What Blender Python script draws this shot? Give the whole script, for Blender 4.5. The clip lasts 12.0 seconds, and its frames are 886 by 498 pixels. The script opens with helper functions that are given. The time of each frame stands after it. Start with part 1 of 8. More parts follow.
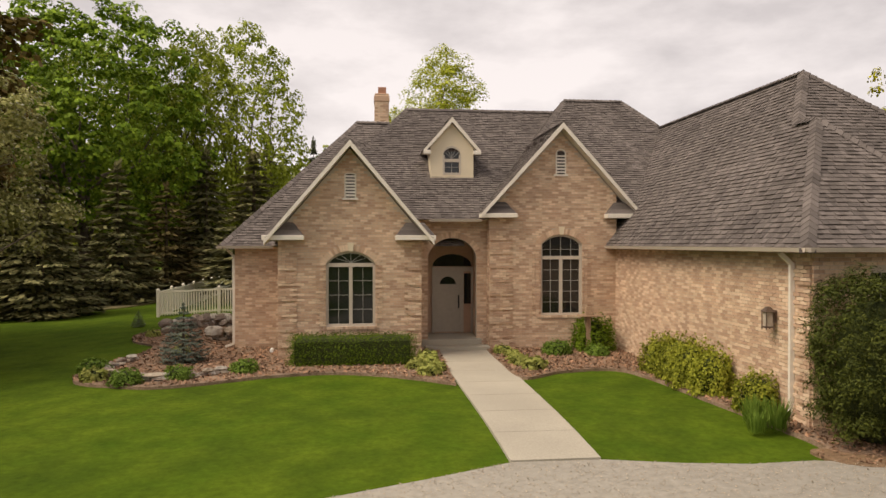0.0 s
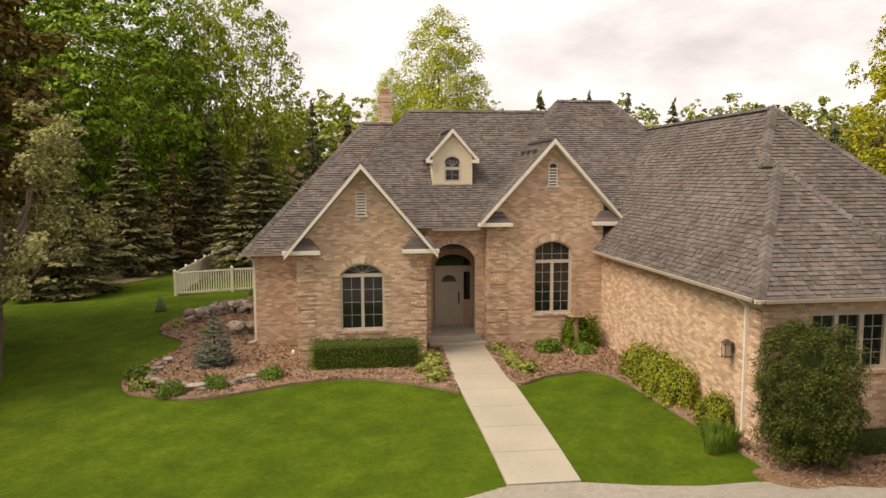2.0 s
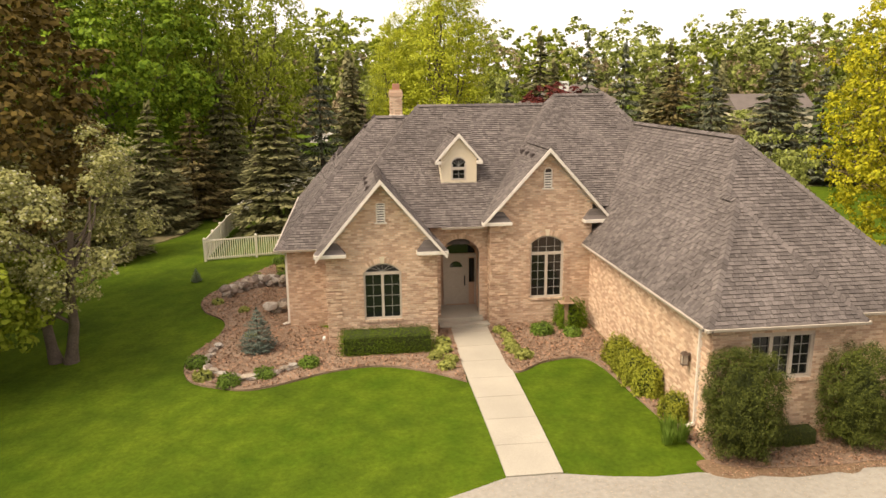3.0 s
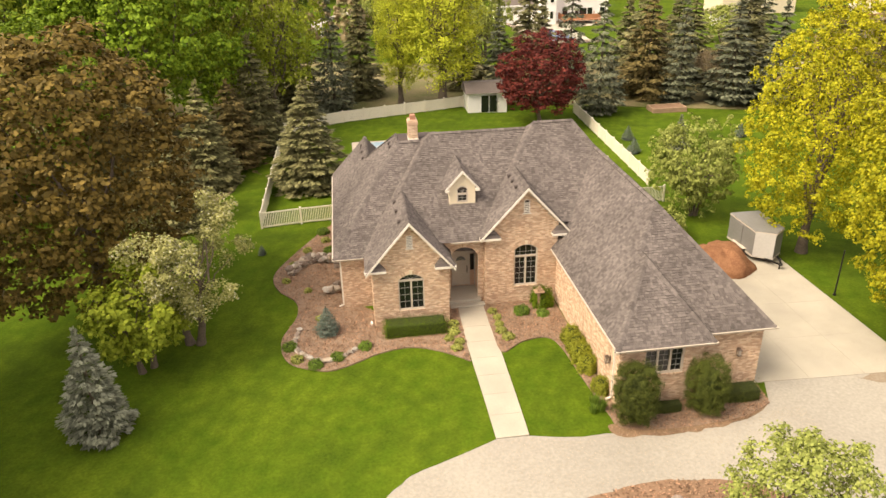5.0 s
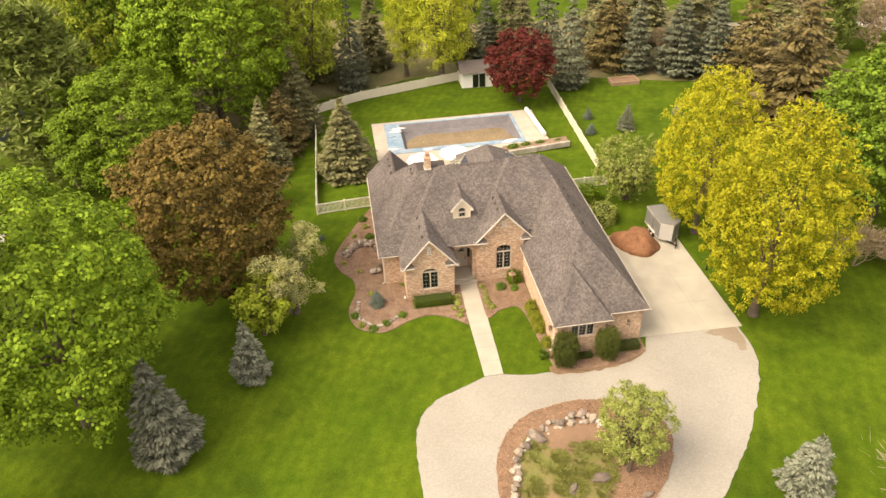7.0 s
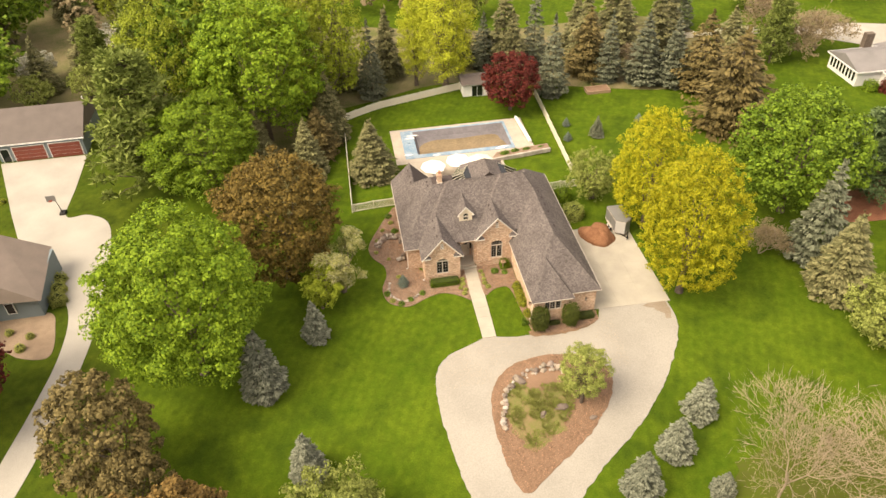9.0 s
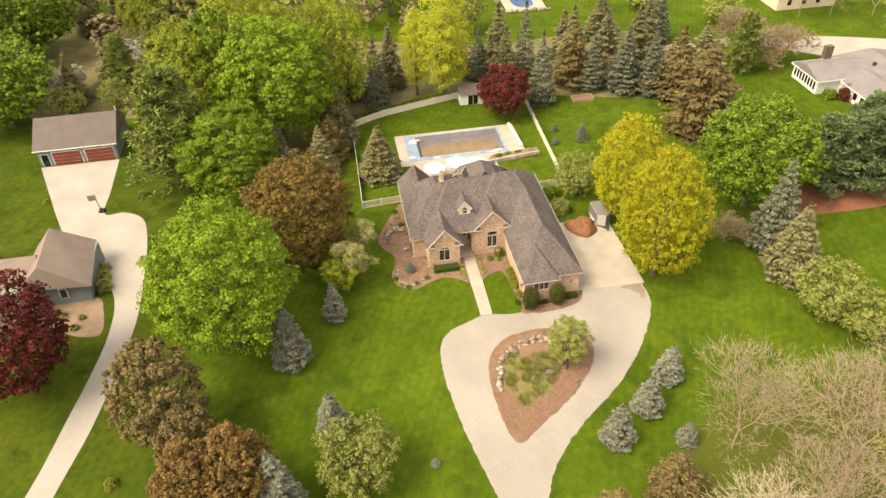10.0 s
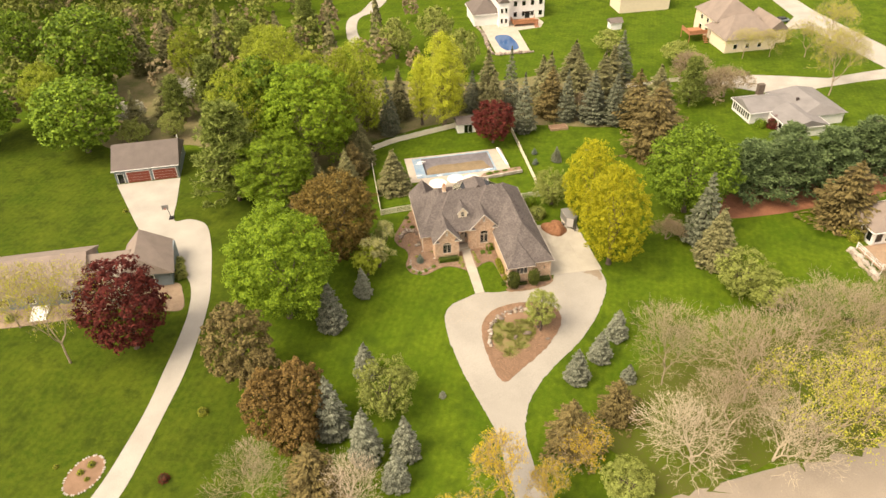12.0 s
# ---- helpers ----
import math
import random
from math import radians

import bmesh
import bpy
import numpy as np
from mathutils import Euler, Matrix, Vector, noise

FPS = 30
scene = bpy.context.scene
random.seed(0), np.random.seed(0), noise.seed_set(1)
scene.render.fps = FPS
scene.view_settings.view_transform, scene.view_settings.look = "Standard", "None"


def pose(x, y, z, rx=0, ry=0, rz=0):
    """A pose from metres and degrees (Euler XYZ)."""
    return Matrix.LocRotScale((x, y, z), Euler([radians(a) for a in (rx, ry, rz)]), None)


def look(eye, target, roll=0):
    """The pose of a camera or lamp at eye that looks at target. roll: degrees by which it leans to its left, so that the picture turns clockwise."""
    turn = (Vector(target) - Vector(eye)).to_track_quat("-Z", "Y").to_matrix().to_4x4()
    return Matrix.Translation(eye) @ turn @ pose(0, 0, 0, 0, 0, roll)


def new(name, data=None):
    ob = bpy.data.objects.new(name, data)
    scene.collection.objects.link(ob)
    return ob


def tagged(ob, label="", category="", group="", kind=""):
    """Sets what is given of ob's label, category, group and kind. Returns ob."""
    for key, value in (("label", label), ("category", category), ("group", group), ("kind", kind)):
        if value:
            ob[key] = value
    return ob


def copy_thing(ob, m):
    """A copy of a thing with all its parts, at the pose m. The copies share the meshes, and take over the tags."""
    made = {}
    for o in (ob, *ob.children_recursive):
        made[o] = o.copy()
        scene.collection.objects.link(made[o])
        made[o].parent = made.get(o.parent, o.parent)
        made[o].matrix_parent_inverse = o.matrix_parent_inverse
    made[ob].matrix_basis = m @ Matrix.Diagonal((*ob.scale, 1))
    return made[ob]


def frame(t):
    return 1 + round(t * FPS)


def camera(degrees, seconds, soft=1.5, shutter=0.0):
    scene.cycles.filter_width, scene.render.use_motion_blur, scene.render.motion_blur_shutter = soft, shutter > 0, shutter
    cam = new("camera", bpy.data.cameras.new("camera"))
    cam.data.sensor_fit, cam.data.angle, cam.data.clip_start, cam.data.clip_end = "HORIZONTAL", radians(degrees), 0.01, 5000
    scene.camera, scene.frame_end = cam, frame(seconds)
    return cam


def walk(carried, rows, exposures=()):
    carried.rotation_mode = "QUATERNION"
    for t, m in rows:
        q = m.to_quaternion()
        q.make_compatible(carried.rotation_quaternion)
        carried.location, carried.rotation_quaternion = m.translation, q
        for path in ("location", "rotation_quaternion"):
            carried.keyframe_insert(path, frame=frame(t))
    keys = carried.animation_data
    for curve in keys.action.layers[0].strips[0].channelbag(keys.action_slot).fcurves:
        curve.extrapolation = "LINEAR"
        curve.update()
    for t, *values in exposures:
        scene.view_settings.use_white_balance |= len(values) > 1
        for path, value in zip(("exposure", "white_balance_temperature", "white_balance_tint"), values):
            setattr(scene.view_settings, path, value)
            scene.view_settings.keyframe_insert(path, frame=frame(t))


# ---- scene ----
cam = camera(62.6, 12.0)
METRES, EYE, TILT, LEAN, TURN = 109.0, 3.38, -0.42, 0.0, -6.5
ROWS = [
    (0.0, 0.0, 0.0, 0.0, -0.0, 0.0, 0.0),
    (0.5, -0.0005, -0.0036, 0.0038, -0.09, -0.92, 0.04),
    (1.0, -0.0009, -0.0072, 0.0078, -0.17, -1.83, 0.09),
    (1.5, -0.0013, -0.0107, 0.0119, -0.33, -2.78, 0.12),
    (2.0, -0.0025, -0.0198, 0.023, -0.48, -5.16, 0.23),
    (2.5, -0.0039, -0.0333, 0.0378, -0.58, -8.52, 0.36),
    (3.0, -0.0057, -0.0484, 0.058, -0.57, -12.44, 0.54),
    (5.0, -0.0131, -0.1272, 0.1632, -1.4, -25.0, 1.25),
    (5.5, -0.0162, -0.1577, 0.2011, -1.7, -27.9, 1.32),
    (6.0, -0.0196, -0.1932, 0.2433, -2.15, -30.41, 1.42),
    (6.5, -0.0222, -0.2266, 0.2898, -2.41, -32.94, 1.53),
    (7.0, -0.0249, -0.2595, 0.3384, -2.47, -35.19, 1.58),
    (9.0, -0.0404, -0.396, 0.4931, -2.89, -39.06, 1.58),
    (9.5, -0.0473, -0.4414, 0.5189, -3.24, -38.89, 1.55),
    (10.0, -0.0538, -0.4908, 0.5426, -3.48, -38.44, 1.54),
    (10.5, -0.0599, -0.5457, 0.5724, -3.71, -37.86, 1.56),
    (11.0, -0.0658, -0.6022, 0.6034, -3.77, -37.32, 1.54),
    (11.5, -0.071, -0.6599, 0.6322, -3.84, -36.8, 1.5),
    (12.0, -0.0769, -0.7184, 0.6594, -3.92, -36.26, 1.46),
]
walk(cam, [(t, pose(0, 0, EYE, TILT, LEAN, TURN) @ pose(METRES * x, METRES * y, METRES * z, 90 + pitch, roll, yaw)) for t, x, y, z, yaw, pitch, roll in ROWS], exposures=[(0.0, 0.14, 6950, 13), (1.5, 0.27, 7000, 13), (2.5, 0.53, 7200, 13), (3.2, 0.86, 7200, 13), (5.0, 1.04, 7250, 12), (12.0, 0.97, 7400, 12)])

# ---- world, sun ----
SUN_ELEV, SUN_AZ = 50.3, 250.0
world = bpy.data.worlds.new("overcast_sky")
scene.world = world
world.use_nodes = True
wt = world.node_tree
wt.nodes.clear()


def wnode(kind, **kw):
    n = wt.nodes.new(kind)
    for k, v in kw.items():
        n.inputs[k].default_value = v
    return n


w_out = wnode("ShaderNodeOutputWorld")
w_bg = wnode("ShaderNodeBackground", Strength=1.0)
w_sky = wt.nodes.new("ShaderNodeTexSky")
w_sky.sky_type = "NISHITA"
w_sky.sun_disc = False
w_sky.sun_elevation, w_sky.sun_rotation = radians(SUN_ELEV), radians(SUN_AZ)
w_scale = wt.nodes.new("ShaderNodeVectorMath")
w_scale.operation = "SCALE"
w_scale.inputs["Scale"].default_value = 0.1
w_tc = wt.nodes.new("ShaderNodeTexCoord")
w_map = wt.nodes.new("ShaderNodeMapping")
w_map.inputs["Scale"].default_value = (2.0, 2.0, 5.0)
w_noise = wnode("ShaderNodeTexNoise", Scale=2.2, Detail=6.0, Roughness=0.55)
w_ramp = wt.nodes.new("ShaderNodeValToRGB")
w_ramp.color_ramp.elements[0].position, w_ramp.color_ramp.elements[0].color = 0.36, (0.68, 0.645, 0.65, 1)
w_ramp.color_ramp.elements[1].position, w_ramp.color_ramp.elements[1].color = 0.60, (0.97, 0.925, 0.925, 1)
w_mix = wt.nodes.new("ShaderNodeMix")
w_mix.data_type = "RGBA"
w_mix.inputs["Factor"].default_value = 0.9
w_split = wt.nodes.new("ShaderNodeSeparateXYZ")
w_high = wt.nodes.new("ShaderNodeMapRange")
w_high.interpolation_type = "SMOOTHSTEP"
w_high.inputs["To Min"].default_value, w_high.inputs["To Max"].default_value = 0.98, 0.85
w_high.inputs["From Max"].default_value = 0.7
w_grade = wt.nodes.new("ShaderNodeVectorMath")
w_grade.operation = "SCALE"
wl = wt.links.new
wl(w_sky.outputs["Color"], w_scale.inputs[0])
wl(w_tc.outputs["Generated"], w_map.inputs["Vector"])
wl(w_map.outputs["Vector"], w_noise.inputs["Vector"])
wl(w_noise.outputs["Fac"], w_ramp.inputs["Fac"])
wl(w_scale.outputs["Vector"], w_mix.inputs["A"])
wl(w_ramp.outputs["Color"], w_mix.inputs["B"])
wl(w_tc.outputs["Generated"], w_split.inputs["Vector"])
wl(w_split.outputs["Z"], w_high.inputs["Value"])
wl(w_mix.outputs["Result"], w_grade.inputs[0])
wl(w_high.outputs["Result"], w_grade.inputs["Scale"])
wl(w_grade.outputs["Vector"], w_bg.inputs["Color"])
wl(w_bg.outputs["Background"], w_out.inputs["Surface"])
sun_data = bpy.data.lights.new("sun", "SUN")
sun_data.energy, sun_data.angle, sun_data.color = 3.15, radians(36), (1.0, 0.91, 0.77)
sun = new("sun", sun_data)
SUN_FROM = Vector((-0.60, -0.22, 0.77))
sun.matrix_world = look((0, 0, 80), tuple(Vector((0, 0, 80)) - SUN_FROM))


# ---- building helpers ----
def link(t, a, b):
    t.links.new(a, b)


def material(name, col, rough=0.8, var=0.25, scale=1.0, fine=14.0, bump=0.2, metal=0.0, col2=None, piece=0.0, spec=0.3, ramp=None, bump_d=0.02):
    """A procedural surface: two scales of noise over the colour, fine relief, and a shift from piece to piece."""
    m = bpy.data.materials.new(name)
    m.use_nodes = True
    t = m.node_tree
    p = t.nodes["Principled BSDF"]
    p.inputs["Roughness"].default_value, p.inputs["Metallic"].default_value = rough, metal
    p.inputs["Specular IOR Level"].default_value = spec
    tc = t.nodes.new("ShaderNodeTexCoord")
    big, small = t.nodes.new("ShaderNodeTexNoise"), t.nodes.new("ShaderNodeTexNoise")
    for n, s in ((big, scale), (small, fine)):
        n.inputs["Scale"].default_value, n.inputs["Detail"].default_value = s, 4.0
        link(t, tc.outputs["Object"], n.inputs["Vector"])
    avg = t.nodes.new("ShaderNodeMath")
    avg.operation = "ADD"
    link(t, big.outputs["Fac"], avg.inputs[0])
    link(t, small.outputs["Fac"], avg.inputs[1])
    half = t.nodes.new("ShaderNodeMath")
    half.operation = "MULTIPLY"
    half.inputs[1].default_value = 0.5
    link(t, avg.outputs[0], half.inputs[0])
    rng = t.nodes.new("ShaderNodeMapRange")
    rng.inputs["From Min"].default_value, rng.inputs["From Max"].default_value = 0.36, 0.64
    link(t, half.outputs[0], rng.inputs["Value"])
    mix = t.nodes.new("ShaderNodeMix")
    mix.data_type = "RGBA"
    c2 = col2 or tuple(c * (1 - var) for c in col)
    c1 = col if col2 else tuple(min(1, c * (1 + var)) for c in col)
    mix.inputs["A"].default_value, mix.inputs["B"].default_value = (*c2, 1), (*c1, 1)
    link(t, rng.outputs["Result"], mix.inputs["Factor"])
    out = mix.outputs["Result"]
    if piece or ramp:
        geo, info = t.nodes.new("ShaderNodeNewGeometry"), t.nodes.new("ShaderNodeObjectInfo")
        add = t.nodes.new("ShaderNodeMath")
        add.operation = "ADD"
        link(t, geo.outputs["Random Per Island"], add.inputs[0])
        link(t, info.outputs["Random"], add.inputs[1])
        fr = t.nodes.new("ShaderNodeMath")
        fr.operation = "FRACT"
        link(t, add.outputs[0], fr.inputs[0])
        if ramp:
            cr = t.nodes.new("ShaderNodeValToRGB")
            cr.color_ramp.interpolation = "CONSTANT"
            els = cr.color_ramp.elements
            while len(els) < len(ramp):
                els.new(0.5)
            for i, c in enumerate(ramp):
                els[i].position, els[i].color = i / len(ramp), (*c, 1)
            link(t, fr.outputs[0], cr.inputs["Fac"])
            mul = t.nodes.new("ShaderNodeMix")
            mul.data_type, mul.blend_type = "RGBA", "MULTIPLY"
            mul.inputs["Factor"].default_value = 1.0
            link(t, out, mul.inputs["A"])
            link(t, cr.outputs["Color"], mul.inputs["B"])
            out = mul.outputs["Result"]
        if piece:
            hsv = t.nodes.new("ShaderNodeHueSaturation")
            mr = t.nodes.new("ShaderNodeMapRange")
            mr.inputs["To Min"].default_value, mr.inputs["To Max"].default_value = 1 - piece, 1 + piece
            link(t, fr.outputs[0], mr.inputs["Value"])
            link(t, mr.outputs["Result"], hsv.inputs["Value"])
            link(t, out, hsv.inputs["Color"])
            out = hsv.outputs["Color"]
    link(t, out, p.inputs["Base Color"])
    if bump:
        b = t.nodes.new("ShaderNodeBump")
        b.inputs["Strength"].default_value, b.inputs["Distance"].default_value = bump, bump_d
        link(t, small.outputs["Fac"], b.inputs["Height"])
        link(t, b.outputs["Normal"], p.inputs["Normal"])
    return m


def leaf_material(name, lo, hi, through_light=0.25, rough=0.6):
    """Foliage: each leaf or clump takes its own shade between two greens, and lets some light through."""
    m = bpy.data.materials.new(name)
    m.use_nodes = True
    t = m.node_tree
    t.nodes.clear()
    out = t.nodes.new("ShaderNodeOutputMaterial")
    geo, info = t.nodes.new("ShaderNodeNewGeometry"), t.nodes.new("ShaderNodeObjectInfo")
    cr = t.nodes.new("ShaderNodeMix")
    cr.data_type = "RGBA"
    cr.inputs["A"].default_value, cr.inputs["B"].default_value = (*lo, 1), (*hi, 1)
    span = t.nodes.new("ShaderNodeMapRange")
    span.inputs["To Min"].default_value, span.inputs["To Max"].default_value = 0.04, 0.98
    link(t, geo.outputs["Random Per Island"], span.inputs["Value"])
    link(t, span.outputs["Result"], cr.inputs["Factor"])
    hsv = t.nodes.new("ShaderNodeHueSaturation")
    mr = t.nodes.new("ShaderNodeMapRange")
    mr.inputs["To Min"].default_value, mr.inputs["To Max"].default_value = 0.86, 1.14
    link(t, info.outputs["Random"], mr.inputs["Value"])
    link(t, mr.outputs["Result"], hsv.inputs["Value"])
    link(t, cr.outputs["Result"], hsv.inputs["Color"])
    d = t.nodes.new("ShaderNodeBsdfPrincipled")
    d.inputs["Roughness"].default_value = rough
    d.inputs["Specular IOR Level"].default_value = 0.12
    tr = t.nodes.new("ShaderNodeBsdfTranslucent")
    link(t, hsv.outputs["Color"], d.inputs["Base Color"])
    link(t, hsv.outputs["Color"], tr.inputs["Color"])
    mx = t.nodes.new("ShaderNodeMixShader")
    mx.inputs["Fac"].default_value = through_light
    link(t, d.outputs[0], mx.inputs[1])
    link(t, tr.outputs[0], mx.inputs[2])
    link(t, mx.outputs[0], out.inputs["Surface"])
    return m


class Form:
    """Gathers vertices and faces for one mesh."""

    def __init__(self):
        self.v, self.f = [], []

    def add(self, vs, fs):
        k = len(self.v)
        self.v.extend(tuple(p) for p in vs)
        self.f.extend(tuple(k + i for i in f) for f in fs)
        return self

    def box(self, x0, x1, y0, y1, z0, z1, c=0.0):
        if c:
            pts = []
            for z, e in ((z0, c), (z0 + c, 0), (z1 - c, 0), (z1, c)):
                pts += [(x0 + e, y0 + e, z), (x1 - e, y0 + e, z), (x1 - e, y1 - e, z), (x0 + e, y1 - e, z)]
            fs = [(3, 2, 1, 0), (12, 13, 14, 15)]
            for r in range(3):
                for i in range(4):
                    j = (i + 1) % 4
                    fs.append((4 * r + i, 4 * r + j, 4 * r + 4 + j, 4 * r + 4 + i))
            return self.add(pts, fs)
        return self.add([(x0, y0, z0), (x1, y0, z0), (x1, y1, z0), (x0, y1, z0), (x0, y0, z1), (x1, y0, z1), (x1, y1, z1), (x0, y1, z1)],
                        [(3, 2, 1, 0), (4, 5, 6, 7), (0, 1, 5, 4), (1, 2, 6, 5), (2, 3, 7, 6), (3, 0, 4, 7)])

    def prism(self, low, high):
        """Two rings with the same number of points, closed to a solid."""
        n = len(low)
        return self.add(list(low) + list(high), [tuple(range(n - 1, -1, -1)), tuple(range(n, 2 * n))] + [(i, (i + 1) % n, n + (i + 1) % n, n + i) for i in range(n)])

    def tube(self, a, b, ra, rb, n=6, cap=True):
        a, b = Vector(a), Vector(b)
        d = (b - a).normalized()
        u = d.orthogonal().normalized()
        w = d.cross(u)
        low = [a + ra * (u * math.cos(2 * math.pi * i / n) + w * math.sin(2 * math.pi * i / n)) for i in range(n)]
        high = [b + rb * (u * math.cos(2 * math.pi * i / n) + w * math.sin(2 * math.pi * i / n)) for i in range(n)]
        if cap:
            return self.prism(low, high)
        return self.add(low + high, [(i, (i + 1) % n, n + (i + 1) % n, n + i) for i in range(n)])

    def beam(self, a, b, wide, high):
        """A straight bar of rectangular section between two points; the points lie on its lower middle line."""
        a, b = Vector(a), Vector(b)
        d = (b - a).normalized()
        s = Vector((-d.y, d.x, 0))
        s = s.normalized() * wide / 2 if s.length > 1e-6 else Vector((wide / 2, 0, 0))
        up = d.cross(s).normalized() * -high if d.cross(s).z < 0 else d.cross(s).normalized() * high
        return self.prism([a - s, a + s, a + s + up, a - s + up], [b - s, b + s, b + s + up, b - s + up])

    def blob(self, c, r, seed=0, rough=0.25, n=8, m=5):
        """An uneven rounded lump, as of a boulder or a heap."""
        pts = [(c[0], c[1], c[2] - r[2])]
        for j in range(1, m):
            ph = -math.pi / 2 + math.pi * j / m
            for i in range(n):
                th = 2 * math.pi * i / n
                k = 1 + rough * noise.noise((math.cos(th) * 1.3 + seed * 3.7, math.sin(th) * 1.3 - seed, ph * 1.2 + seed * 1.9))
                pts.append((c[0] + k * r[0] * math.cos(ph) * math.cos(th), c[1] + k * r[1] * math.cos(ph) * math.sin(th), c[2] + k * r[2] * math.sin(ph)))
        pts.append((c[0], c[1], c[2] + r[2]))
        fs = [(0, 1 + (i + 1) % n, 1 + i) for i in range(n)]
        for j in range(m - 2):
            for i in range(n):
                a, b = 1 + j * n + i, 1 + j * n + (i + 1) % n
                fs.append((a, b, b + n, a + n))
        top = len(pts) - 1
        fs += [(top, 1 + (m - 2) * n + i, 1 + (m - 2) * n + (i + 1) % n) for i in range(n)]
        return self.add(pts, fs)

    def weld(self):
        """Joins points that lie in one place."""
        seen, where, vs = {}, [], []
        for p in self.v:
            key = (round(p[0], 4), round(p[1], 4), round(p[2], 4))
            if key not in seen:
                seen[key] = len(vs)
                vs.append(p)
            where.append(seen[key])
        self.v = vs
        self.f = [g for g in (tuple(dict.fromkeys(where[i] for i in f)) for f in self.f) if len(g) > 2]
        return self

    def mesh(self, name, mat, smooth=False):
        me = bpy.data.meshes.new(name)
        me.from_pydata(self.v, [], self.f)
        if mat:
            me.materials.append(mat)
        if smooth:
            me.polygons.foreach_set("use_smooth", [True] * len(me.polygons))
        me.update()
        return me


def world_of(ob):
    m = ob.matrix_basis.copy()
    while ob.parent:
        m = ob.parent.matrix_basis @ ob.matrix_parent_inverse @ m
        ob = ob.parent
    return m


def part(name, form, mat, parent=None, label="", smooth=False):
    """Links a form, or a ready mesh, as one mesh object under a thing or a part; its points are in the world's metres."""
    me = form.mesh(name, mat, smooth) if isinstance(form, Form) else form
    ob = new(name, me)
    if parent is not None:
        ob.parent = parent
        ob.matrix_parent_inverse = world_of(parent).inverted()
    return tagged(ob, label)


def thing(name, at, label, category, group="", kind=""):
    ob = new(name)
    ob.empty_display_size = 0.2
    ob.matrix_basis = Matrix.Translation(at)
    return tagged(ob, label, category, group, kind)


def solo(name, form, mat, label, category, group="", kind="", smooth=False):
    return tagged(part(name, form, mat, smooth=smooth), label, category, group, kind)


def spread(proto, poses):
    """Copies a thing to all poses but the first, which it takes itself."""
    for m in poses[1:]:
        copy_thing(proto, m)
    proto.matrix_basis = poses[0]


def rise(a, b, v):
    v = min(1.0, max(0.0, (v - a) / (b - a)))
    return v * v * (3 - 2 * v)


def ground_z(x, y):
    """The lie of the land: the house stands on a low rise and the drive falls away to the south."""
    return -0.05 - 1.85 * (1 - rise(-12, 15, y)) - 0.7 * (1 - rise(-60, -12, y)) - 0.7 * (1 - math.exp(-max(0, abs(x - 3) - 9) / 12))


def clip(poly, a, b, c):
    """The part of a 2D polygon where a x + b y <= c."""
    out = []
    for i, p in enumerate(poly):
        q = poly[(i + 1) % len(poly)]
        dp, dq = a * p[0] + b * p[1] - c, a * q[0] + b * q[1] - c
        if dp <= 0:
            out.append(p)
        if (dp < 0 < dq) or (dq < 0 < dp):
            k = dp / (dp - dq)
            out.append((p[0] + k * (q[0] - p[0]), p[1] + k * (q[1] - p[1])))
    return out


def area2(poly):
    return 0.5 * sum(p[0] * q[1] - q[0] * p[1] for p, q in zip(poly, poly[1:] + poly[:1]))


def smooth_line(pts, closed=True, steps=6):
    """A rounded line through a few control points."""
    n, out = len(pts), []
    for i in range(n if closed else n - 1):
        p = [Vector(pts[(i + k) % n] if closed else pts[min(n - 1, max(0, i + k))]) for k in (-1, 0, 1, 2)]
        for s in range(steps):
            t = s / steps
            out.append(tuple(0.5 * (2 * p[1] + (p[2] - p[0]) * t + (2 * p[0] - 5 * p[1] + 4 * p[2] - p[3]) * t * t + (3 * p[1] - p[0] - 3 * p[2] + p[3]) * t ** 3)))
    if not closed:
        out.append(tuple(pts[-1]))
    return out


def sheet(outline, lift, cell=1.0, edge=0.12, hill=None):
    """A layer that lies on the land inside an outline, with a turned-down edge."""
    form = Form()
    if area2(outline) < 0:
        outline = outline[::-1]
    top = lambda x, y: ground_z(x, y) + lift + (hill(x, y) if hill else 0.0)
    xs, ys = [p[0] for p in outline], [p[1] for p in outline]
    y = math.floor(min(ys) / cell) * cell
    while y < max(ys):
        row = clip(clip(outline, 0, -1, -y), 0, 1, y + cell)
        if len(row) > 2:
            x = math.floor(min(p[0] for p in row) / cell) * cell
            end = max(p[0] for p in row)
            while x < end:
                bit = clip(clip(row, -1, 0, -x), 1, 0, x + cell)
                if len(bit) > 2 and abs(area2(bit)) > 1e-4:
                    form.add([(a, b, top(a, b)) for a, b in bit], [tuple(range(len(bit)))])
                x += cell
        y += cell
    n = len(outline)
    ring = [(a, b, top(a, b)) for a, b in outline]
    form.add(ring + [(a, b, c - edge - lift) for a, b, c in ring], [(i, n + i, n + (i + 1) % n, (i + 1) % n) for i in range(n)])
    return form.weld()


